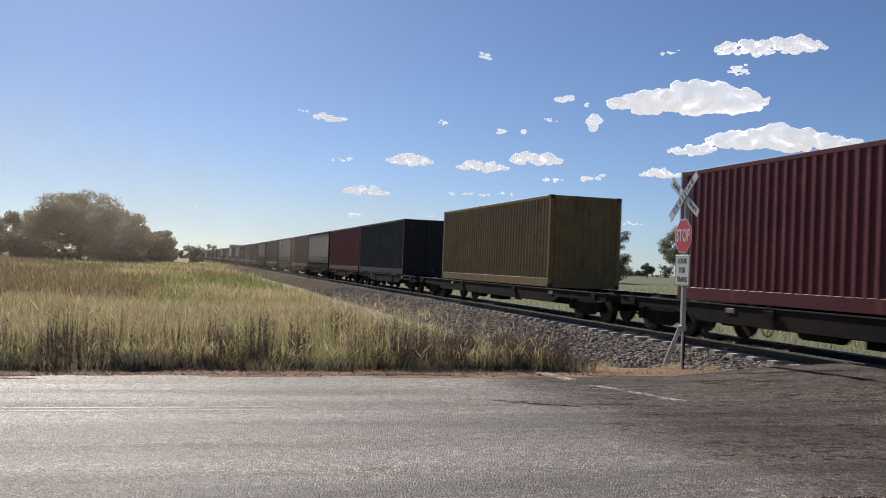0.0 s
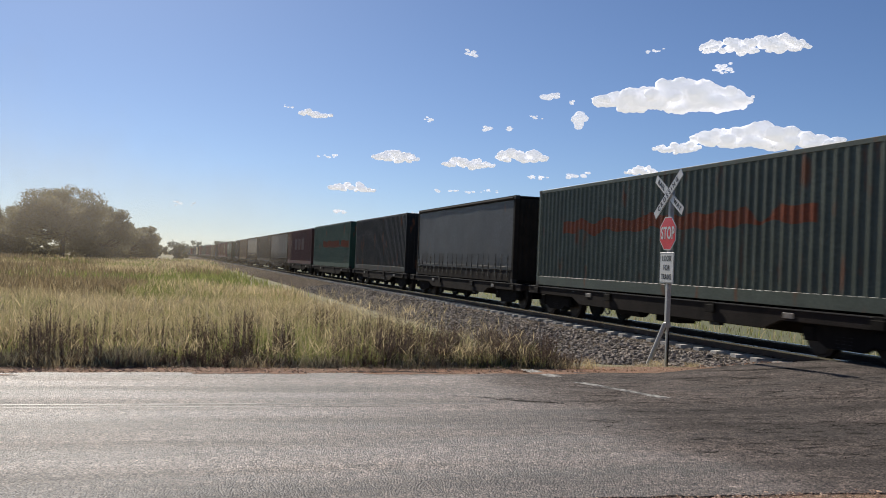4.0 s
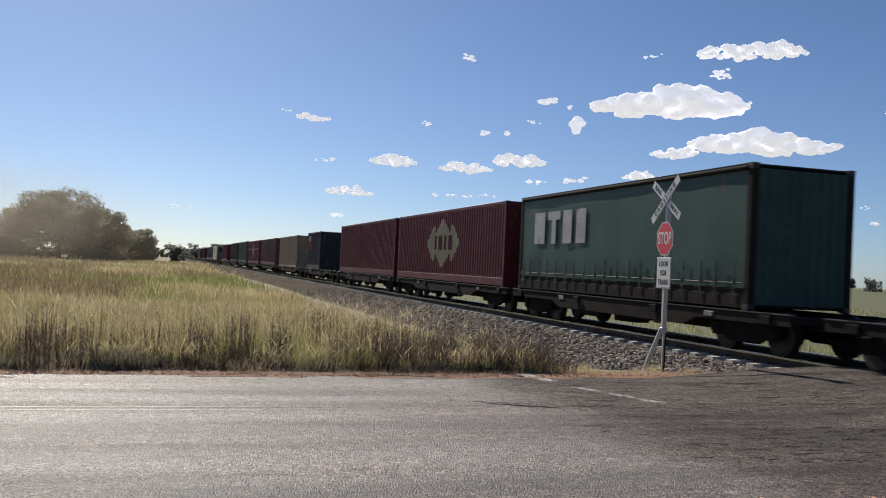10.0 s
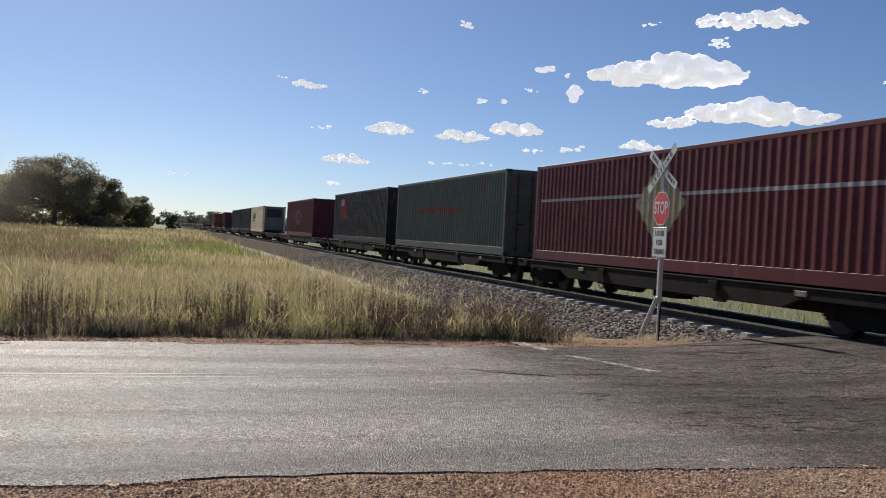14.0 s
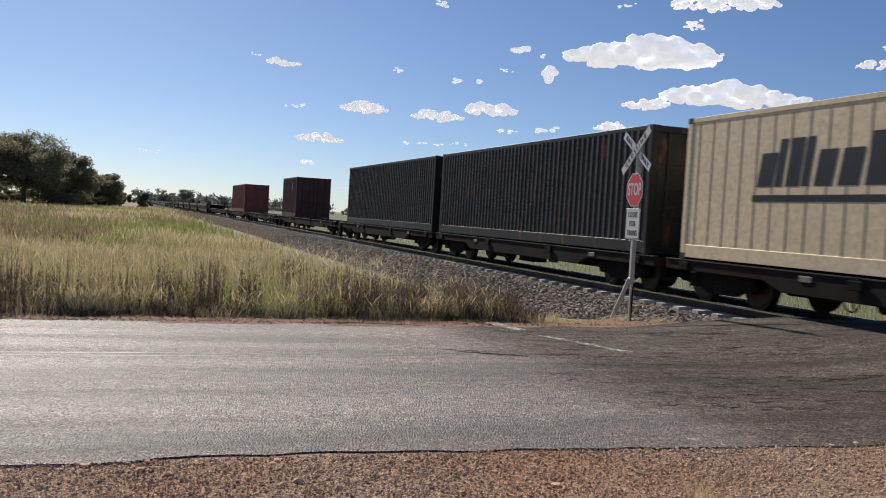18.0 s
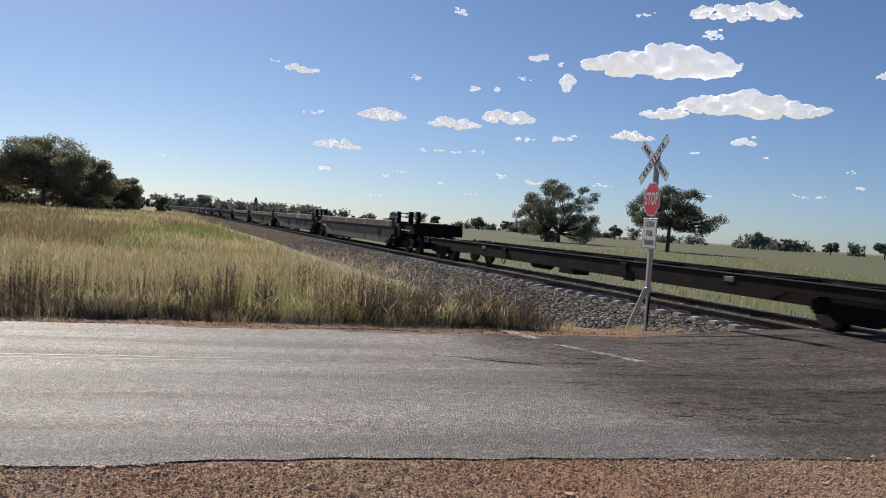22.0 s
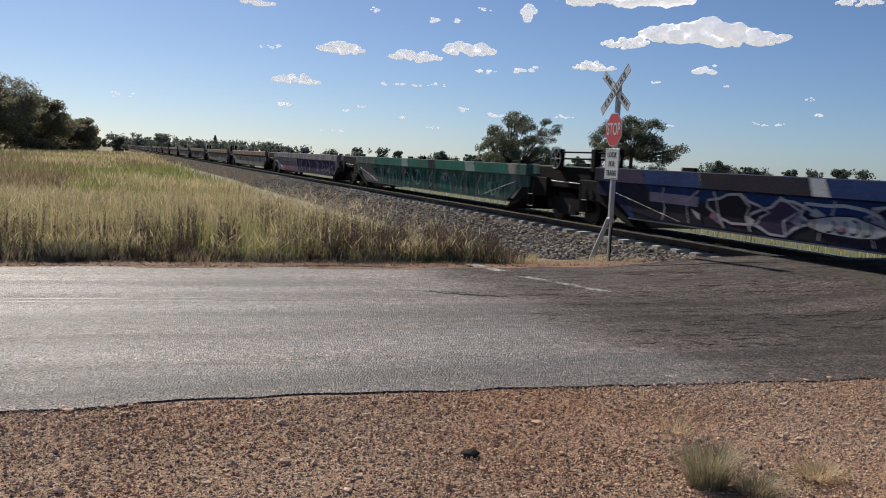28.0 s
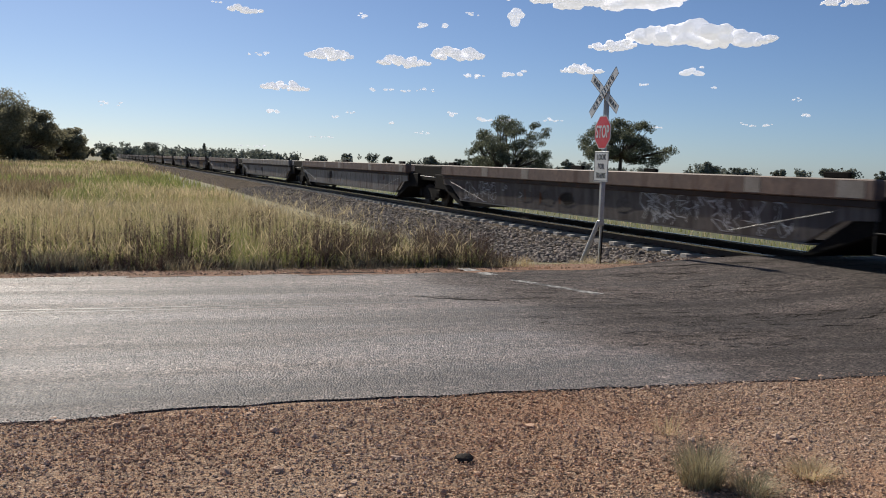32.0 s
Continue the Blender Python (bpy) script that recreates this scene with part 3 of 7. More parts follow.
def build_cracks():
    """Open cracks in the newer seal, running across the line of sight of the road's fall."""
    rnd = random.Random(12)
    v, f = [], []
    for k in range(760):
        d, s = rnd.uniform(4.2, 11.5), 6.3 + 6.3 * rnd.random() ** 0.9
        if noise.noise(Vector((d * 0.5, s * 0.7, 2))) < rnd.uniform(-0.45, 0.1):
            continue
        if d < 4.9 and rnd.random() < 0.6:
            continue
        n = rnd.randint(4, 9)
        step = rnd.uniform(0.035, 0.085)
        a = math.radians(-15) + rnd.gauss(0, 0.16)
        w0 = rnd.uniform(0.004, 0.011)
        base = len(v)
        for j in range(n):
            w = w0 * math.sin(math.pi * (j + 0.35) / (n - 0.3)) + 0.001
            z = float(road_height(d, s)) + 0.004
            v += [(d, s - w, z), (d, s + w, z)]
            turn = a + rnd.gauss(0, 0.45)
            d += step * math.cos(turn)
            s += step * math.sin(turn)
        f += [(base + 2 * j, base + 2 * j + 2, base + 2 * j + 3, base + 2 * j + 1) for j in range(n - 1)]
    ob = new("road_cracks", Shape().add(v, f).mesh("road_cracks", M["crack"]))
    ob.matrix_world = TRACK
    tagged(ob, "short dark cracks in the worn bitumen", "crack", kind="stuff")


def seam(pts, width, name, label, material="crack", seed=1):
    """A ragged open seam along a bent line on the road."""
    rnd = random.Random(seed)
    v, way = [], []
    for (a, b), (c, e) in zip(pts, pts[1:]):
        n = max(2, int(math.hypot(c - a, e - b) / 0.07))
        way += [(a + (c - a) * k / n, b + (e - b) * k / n) for k in range(n)]
    for k, (d, q) in enumerate(way):
        w = width * (0.25 + 0.75 * math.sin(math.pi * (k + 0.5) / len(way))) * rnd.uniform(0.35, 1.2)
        q += 0.05 * noise.noise(Vector((d * 2.3, seed, 0))) + rnd.gauss(0, 0.008)
        z = float(road_height(d, q)) + 0.0045
        v += [(d, q - w, z), (d, q + w, z)]
    ob = new(name, Shape().add(v, [(2 * k, 2 * k + 2, 2 * k + 3, 2 * k + 1) for k in range(len(way) - 1)]).mesh(name, M[material]))
    ob.matrix_world = TRACK
    tagged(ob, label, "crack", kind="structure")


def build_seams():
    seam([(2.35, 12.95), (2.9, 13.12), (3.5, 13.06), (4.25, 12.9)], 0.055, "road_crack", "long open crack along the broken edge of the road", seed=3)
    # this one paints a shadow line along a raised edge with the crack colour
    seam([(8.2, 13.15), (9.0, 12.75), (9.7, 12.6), (10.5, 12.2)], 0.05, "road_crack", "dark strip painted as the shadow line along a raised road edge", seed=5)
    seam([(3.75, 10.36), (4.1, 10.2), (4.6, 10.0)], 0.05, "road_crack", "broken edge of a patch in the bitumen", seed=8)
    seam([(3.3, 10.6), (3.8, 10.45), (4.4, 10.32)], 0.02, "road_crack", "broken edge of a patch in the bitumen", seed=9)
    for k, (d, q, n) in enumerate(((0.4, 12.72, 1.6), (2.7, 12.78, 1.3), (4.9, 12.95, 1.5), (-4.0, 12.35, 2.4), (6.6, 13.2, 1.2))):
        seam([(d, q), (d + n * 0.5, q + 0.1), (d + n, q + 0.07)], 0.10, "soil_spill", "red soil washed onto the road's edge", "red_soil", 20 + k)


def road_height(d, s):
    near, far = road_edge_near(np.array([d]))[0], road_edge_far(np.array([d]))[0]
    return crest(d) + 0.02 * math.sin(math.pi * min(max((s - near) / (far - near), 0), 1)) + 0.006


def rocks(count, place, size, name, material, label, category, flat=0.7, tiny=False):
    ico = bmesh.new()
    bmesh.ops.create_icosphere(ico, subdivisions=1, radius=1)
    bv = np.array([p.co[:] for p in ico.verts])
    bf = np.array([[q.index for q in p.verts] for p in ico.faces])
    ico.free()
    if tiny:
        bv = np.array([(1, 0, 0), (0, 1, 0), (-1, 0, 0), (0, -1, 0), (0, 0, 1), (0, 0, -1)], float)
        bf = np.array([(0, 1, 4), (1, 2, 4), (2, 3, 4), (3, 0, 4), (1, 0, 5), (2, 1, 5), (3, 2, 5), (0, 3, 5)])
    pos = place(count)
    r = size(count)
    n = len(bv)
    jit = rng.uniform(0.6, 1.25, (count, n, 1))
    ax = rng.uniform(0.65, 1.25, (count, 1, 3)) * np.array([1, 1, flat])
    ang = rng.uniform(0, 6.28, count)
    loc = bv[None] * jit * ax * r[:, None, None]
    c, s = np.cos(ang)[:, None], np.sin(ang)[:, None]
    x = loc[..., 0] * c - loc[..., 1] * s
    y = loc[..., 0] * s + loc[..., 1] * c
    v = np.stack([x, y, loc[..., 2]], -1) + pos[:, None]
    f = bf[None] + (np.arange(count) * n)[:, None, None]
    ob = new(name, arrays(name, v.reshape(-1, 3), f.reshape(-1, 3), material))
    ob.matrix_world = TRACK
    return tagged(ob, label, category, kind="stuff")


def ballast_z(d):
    """Height of the ballast across the line."""
    x = np.abs(np.asarray(d) - MID)
    return np.where(x < 1.2, RAIL - 0.222, RAIL - 0.222 - (x - 1.2) * 0.128)


def build_line():
    ds = np.array([7.6, 8.4, 9.2, 10.0, 10.4, 10.93, 11.4, 12.15, 12.9, 13.33, 13.9, 14.3, 15.1, 16.0, 16.7])
    for a, b in ((13.6, 60.0), (60.0, 700.0), (-120.0, 4.6)):
        ss = np.arange(a, b + 0.01, 0.4) if b - a < 60 else np.linspace(a, b, 60)

        def height(d, s):
            end = np.clip((s - 13.6) / 2.0, 0, 1) if a == 13.6 else 1.0
            z = ballast_z(d) * end + (1 - end) * np.minimum(ballast_z(d), crest(d) - 0.05)
            return z + rng.normal(0, 0.012, d.shape)
        sheet("ballast", ds, ss, height, M["ballast_bed"], "grey crushed-stone ballast bank under the rails", "ballast", False)

    def place(n):
        s = 13.9 + 46 * rng.random(n) ** 1.8
        lo = np.clip(9.6 - (s - 13.9) * 0.55, 7.7, 9.6)
        d = lo + (10.92 - lo) * rng.random(n)
        return np.stack([d, s, ballast_z(d) + rng.uniform(-0.02, 0.03, n) - 0.03 * (d > 10.6)], -1)
    rocks(19000, place, lambda n: rng.uniform(0.026, 0.062, n), "ballast_stones", M["stone"], "loose grey crushed stones of the ballast", "stones")

    def place_mid(n):
        s = 13.6 + 40 * rng.random(n) ** 1.6
        d = rng.uniform(10.9, 14.3, n)
        return np.stack([d, s, ballast_z(d) + rng.uniform(-0.035, 0.0, n)], -1)
    rocks(5000, place_mid, lambda n: rng.uniform(0.022, 0.045, n), "ballast_stones", M["stone"], "loose grey crushed stones of the ballast", "stones")
    # rails with foot, web and head
    for side in (-1, 1):
        x = MID + side * 0.752
        rail = new("rail")
        rail.matrix_world = TRACK
        tagged(rail, "long steel rail, rusty below and polished on top", "rail", "rails of the track", "structure")
        sh = Shape()
        sh.box(x - 0.07, x + 0.07, -120, 700, RAIL - 0.158, RAIL - 0.142)
        sh.box(x - 0.01, x + 0.01, -120, 700, RAIL - 0.142, RAIL - 0.034)
        part("rail_web", sh.mesh("rail_web", M["rail"]), rail)
        part("rail_head", Shape().box(x - 0.035, x + 0.035, -120, 700, RAIL - 0.034, RAIL).mesh("rail_head", M["rail_head"]), rail, "polished rail head")
    track = tagged(new("track"), "concrete sleepers laid in stone ballast under the rails", "railway track", kind="structure")
    track.matrix_world = TRACK
    sleeper = Shape().prism([(-0.13, -0.12), (0.13, -0.12), (0.105, 0.03), (-0.105, 0.03)], -1.27, 1.27).mesh("sleeper", M["sleeper"])
    clip = Shape()
    for x in (-0.752, 0.752):
        clip.box(x - 0.13, x - 0.072, -0.03, 0.03, 0.03, 0.06).box(x + 0.072, x + 0.13, -0.03, 0.03, 0.03, 0.06)
    clip = clip.mesh("rail_fastening", M["rail"])
    s, k = 14.0, 0
    while s < 190:
        o = part("sleeper", sleeper, track, "", pose(MID + random.uniform(-0.02, 0.02), s, RAIL - 0.19, 0, 0, random.uniform(-0.6, 0.6)))
        if k < 60:
            part("rail_fastening", clip, o)
        s += 0.68
        k += 1


build_ground()
build_markings()
build_cracks()
build_seams()
build_line()


# ---- the train ----
MOVING = []


def carry(ob, d, u, z):
    """ob rides on the train: u is its place along the rails at the clip's start."""
    MOVING.append((ob, d, u, z))
    ob.matrix_world = TRACK @ pose(d, u, z)
    return ob


W2 = 1.21
PITCH, DEEP = 0.278, 0.036


def profile(y0, y1):
    """The folded line of a pressed steel wall: (y, depth inwards)."""
    n = max(1, round((y1 - y0) / PITCH))
    p = (y1 - y0) / n
    pts = []
    for i in range(n):
        a = y0 + i * p
        pts += [(a, DEEP), (a + 0.36 * p, DEEP), (a + 0.62 * p, 0), (a + 0.73 * p, 0)]
    return pts + [(y1, DEEP)]


def ribbed_wall(length, z0, z1, x, face):
    """A corrugated side at x whose outside looks along face (-1 or 1)."""
    sh = Shape()
    pr = profile(-length / 2 + 0.14, length / 2 - 0.14)
    v = []
    for y, inw in pr:
        v += [(x - face * inw, y, z0), (x - face * inw, y, z1)]
    f = [(2 * k, 2 * k + 1, 2 * k + 3, 2 * k + 2) if face < 0 else (2 * k, 2 * k + 2, 2 * k + 3, 2 * k + 1) for k in range(len(pr) - 1)]
    return sh.add(v, f)


def ribbed_end(width, z0, z1, y):
    sh = Shape()
    n = 9
    p = width / n
    pts = []
    for i in range(n):
        a = -width / 2 + i * p
        pts += [(a, 0.04), (a + 0.25 * p, 0.04), (a + 0.5 * p, 0), (a + 0.75 * p, 0)]
    pts += [(width / 2, 0.04)]
    v = []
    for x, inw in pts:
        v += [(x, y + inw, z0), (x, y + inw, z1)]
    return sh.add(v, [(2 * k, 2 * k + 2, 2 * k + 3, 2 * k + 1) for k in range(len(pts) - 1)])


def decal(name, length, rows, y0, y1, material, ribbed=True):
    """A painted shape on the side that faces the road. rows(y) gives pairs of heights between which it is painted."""
    pr = [(y, i) for y, i in profile(-length / 2 + 0.14, length / 2 - 0.14) if y0 <= y <= y1] if ribbed else [(y, 0.0) for y in np.linspace(y0, y1, 60)]
    fine = []
    for (a, ia), (b, ib) in zip(pr, pr[1:]):
        for k in range(3):
            t = k / 3
            fine.append((a + (b - a) * t, ia + (ib - ia) * t))
    sh = Shape()
    for (a, ia), (b, ib) in zip(fine, fine[1:]):
        for (p0, p1), (q0, q1) in zip(rows(a), rows(b)):
            if p1 - p0 > 0.01 or q1 - q0 > 0.01:
                sh.add([(-W2 + ia - 0.004, a, p0), (-W2 + ia - 0.004, a, p1), (-W2 + ib - 0.004, b, q1), (-W2 + ib - 0.004, b, q0)], [(0, 1, 2, 3)])
    return sh.mesh(name, material)


def block_rows(blocks):
    """Rows for upright blocks (y0, y1, z0, z1), leaning as bold type does."""
    def rows(y):
        return [((z0, z1) if a <= y <= b else (z0, z0)) for a, b, z0, z1 in blocks]
    return rows


def frame_parts(root, length, height, material, key):
    """Corner posts, rails and castings."""
    L, H = length / 2, height

    def post():
        return Shape().box(-0.075, 0.075, -0.075, 0.075, 0.11, H - 0.11).mesh("corner_post", material, 0.01)

    def casting():
        sh = Shape().box(-0.08, 0.08, -0.09, 0.09, -0.06, 0.06)
        sh.tube((-0.083, 0, 0), (-0.081, 0, 0), 0.035, n=8)
        return sh.mesh("corner_casting", M["steel_edge"], 0.012)
    pm = stored(("post", H, material.name), post)
    cm = stored("casting", casting)
    for x in (-1, 1):
        for y in (-1, 1):
            part("corner_post", pm, root, "", pose(x * (W2 - 0.075), y * (L - 0.075), 0))
            for z in (0.06, H - 0.06):
                part("corner_casting", cm, root, "", pose(x * (W2 - 0.08), y * (L - 0.09), z, 0, 0, 0 if x < 0 else 180))
    for x in (-1, 1):
        for z0, z1, nm in ((0.03, 0.29, "bottom_rail"), (H - 0.10, H - 0.005, "top_rail")):
            part(nm, stored((nm, length, H, x, material.name), lambda: Shape().box(min(x * (W2 - 0.06), x * (W2 - 0.004)), max(x * (W2 - 0.06), x * (W2 - 0.004)), -L + 0.15, L - 0.15, z0, z1).mesh(nm, material, 0.006)), root)


def door_end(root, length, height, material):
    L, H = length / 2, height
    for side in (-1, 1):
        def leaf():
            sh = Shape().box(min(0.01 * side, 1.09 * side), max(0.01 * side, 1.09 * side), -0.05, 0.0, 0.16, H - 0.16)
            for k in range(4):
                z = 0.3 + k * (H - 0.6) / 4
                sh.box(min(0.08 * side, 1.02 * side), max(0.08 * side, 1.02 * side), -0.065, -0.05, z, z + (H - 0.6) / 4 - 0.14)
            return sh.mesh("door", material, 0.008)
        d = part("door", stored(("door", H, side, material.name), leaf), root, "", pose(0, -L + 0.07, 0))
        for x in (0.28, 0.78):
            def rod():
                sh = Shape().tube((0, 0, 0.14), (0, 0, H - 0.14), 0.02, n=6)
                for z in (0.25, 0.9, 1.5, H - 0.3):
                    sh.box(-0.05, 0.05, -0.01, 0.04, z - 0.03, z + 0.03)
                sh.box(-0.02, 0.26, -0.025, 0.0, 1.05, 1.09)
                return sh.mesh("lock_rod", M["steel_edge"])
            part("lock_rod", stored(("rod", H), rod), d, "", pose(x * side, -0.085, 0))


RIB_LIGHT = {"paint_black": "rib_black", "paint_green": "rib_green", "paint_crimson": "rib_red", "paint_red": "rib_red", "paint_orange_red": "rib_red", "paint_maroon": "rib_maroon", "paint_purple_brown": "rib_maroon", "paint_tan": "rib_tan", "paint_umber": "rib_umber", "paint_navy": "rib_navy", "paint_blue": "rib_navy"}


def sunlit_worn_ribs(me, colour):
    """The proud ribs take a paler paint than the folds: sunlight on them as colour, with some wear."""
    if colour in RIB_LIGHT:
        me.materials.append(M[RIB_LIGHT[colour]])
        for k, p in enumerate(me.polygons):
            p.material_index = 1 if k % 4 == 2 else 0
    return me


def ribbed_container(length, height, colour, label, end="doors", logo=None):
    root = tagged(new("shipping_container"), label, "shipping container", "containers on the train")
    m = M[colour]
    frame_parts(root, length, height, m, colour)
    for face, nm in ((-1, "side_wall"), (1, "side_wall")):
        part(nm, stored(("side", length, height, colour, face), lambda: sunlit_worn_ribs(ribbed_wall(length, 0.29, height - 0.10, face * W2, face).mesh("side_wall", m), colour)), root)
    part("roof", stored(("roof", length, height, colour), lambda: Shape().box(-W2 + 0.05, W2 - 0.05, -length / 2 + 0.1, length / 2 - 0.1, height - 0.05, height - 0.02).mesh("roof", m)), root)
    part("floor_pan", stored(("pan", length), lambda: Shape().box(-W2 + 0.06, W2 - 0.06, -length / 2 + 0.1, length / 2 - 0.1, 0.04, 0.15).mesh("floor_pan", M["steel_dark"])), root)
    sh = stored(("far_end", length, height, colour), lambda: Shape().box(-W2 + 0.1, W2 - 0.1, length / 2 - 0.08, length / 2 - 0.03, 0.1, height - 0.1).mesh("end_wall", m, 0.01))
    part("end_wall", sh, root)
    if end == "doors":
        door_end(root, length, height, m)
        part("door_header", stored(("header", length, height, colour), lambda: Shape().box(-W2 + 0.15, W2 - 0.15, -length / 2 + 0.005, -length / 2 + 0.1, height - 0.16, height - 0.01).mesh("door_header", m, 0.006)), root)
        part("door_sill", stored(("dsill", length, height, colour), lambda: Shape().box(-W2 + 0.15, W2 - 0.15, -length / 2 + 0.005, -length / 2 + 0.1, 0.01, 0.16).mesh("door_sill", m, 0.006)), root)
    else:
        part("end_wall", stored(("near_end", length, height, colour), lambda: ribbed_end(2.2, 0.12, height - 0.12, -length / 2 + 0.02).mesh("end_wall", m)), root)
        part("end_header", stored(("end_sill", length, height, colour), lambda: Shape().box(-W2 + 0.15, W2 - 0.15, -length / 2 + 0.005, -length / 2 + 0.1, height - 0.13, height - 0.01).mesh("end_header", m, 0.006)), root)
        part("end_sill", stored(("esill", length, height, colour), lambda: Shape().box(-W2 + 0.15, W2 - 0.15, -length / 2 + 0.005, -length / 2 + 0.1, 0.01, 0.13).mesh("end_sill", m, 0.006)), root)
    if logo:
        logo(root, length)
    return root


def curtain_container(length, height, colour, label, logo=None):
    root = tagged(new("curtain_container"), label, "curtain-sided container", "containers on the train")
    m, dark = M[colour], M["steel_dark"]
    frame_parts(root, length, height, dark, colour)
    L, H = length / 2, height

    def cloth(face):
        ys = np.linspace(-L + 0.16, L - 0.16, 90)
        zs = np.linspace(0.42, H - 0.12, 14)
        sh = Shape()
        v = []
        for z in zs:
            for y in ys:
                b = 0.018 * noise.noise(Vector((y * 0.9, z * 0.7, length))) + 0.008 * math.sin(y * 2.4 + 0.8 * noise.noise(Vector((y, z, 2)))) * (1 - (z - 0.42) / (H - 0.5))
                v.append((face * (W2 - 0.03 + b), y, z))
        n = len(ys)
        f = []
        for j in range(len(zs) - 1):
            for i in range(n - 1):
                q = (j * n + i, j * n + i + 1, (j + 1) * n + i + 1, (j + 1) * n + i)
                f.append(q if face > 0 else q[::-1])
        return sh.add(v, f, True).mesh("curtain", m)
    for face in (-1, 1):
        part("curtain", stored(("cloth", length, H, colour, face), lambda: cloth(face)), root, "tarpaulin side curtain")
    part("curtain_roll", stored(("roll", length, H), lambda: Shape().tube((-W2 + 0.02, -L + 0.16, H - 0.09), (-W2 + 0.02, L - 0.16, H - 0.09), 0.055, n=8).mesh("curtain_roll", dark)), root, "rolled top hem of the curtain")
    part("roof", stored(("croof", length, H), lambda: Shape().box(-W2 + 0.02, W2 - 0.02, -L + 0.1, L - 0.1, H - 0.06, H - 0.01).mesh("roof", dark)), root)
    part("floor_pan", stored(("cpan", length), lambda: Shape().box(-W2 + 0.01, W2 - 0.01, -L + 0.15, L - 0.15, 0.04, 0.40).mesh("floor_pan", dark, 0.01)), root)

    def strap():
        sh = Shape().box(-0.012, 0.0, -0.022, 0.022, -0.15, 0.62)
        sh.box(-0.03, 0.0, -0.035, 0.035, 0.16, 0.30)
        sh.box(-0.022, 0.0, -0.028, 0.028, 0.42, 0.5)
        return sh.mesh("strap", M["sign_black"])
    sm = stored("strap", strap)
    n = int(length / 0.62)
    for k in range(n):
        part("strap", sm, root, "", pose(-W2 - 0.012, -L + 0.45 + k * (length - 0.9) / (n - 1) + 0.05 * math.sin(k * 2.3), 0.33))
    part("strap_rail", stored(("srail", length), lambda: Shape().tube((-W2 - 0.02, -L + 0.2, 0.52), (-W2 - 0.02, L - 0.2, 0.52), 0.012, n=6).mesh("strap_rail", M["steel_edge"])), root)
    em = stored(("cend", length, H, colour), lambda: ribbed_end(2.2, 0.1, H - 0.1, -L + 0.02).mesh("end_wall", m if colour == "tarp_green" else dark))
    part("end_wall", em, root)
    part("end_wall", stored(("cfar", length, H), lambda: Shape().box(-W2 + 0.1, W2 - 0.1, L - 0.08, L - 0.03, 0.1, H - 0.1).mesh("end_wall", dark, 0.01)), root)
    if logo:
        logo(root, length)
    return root


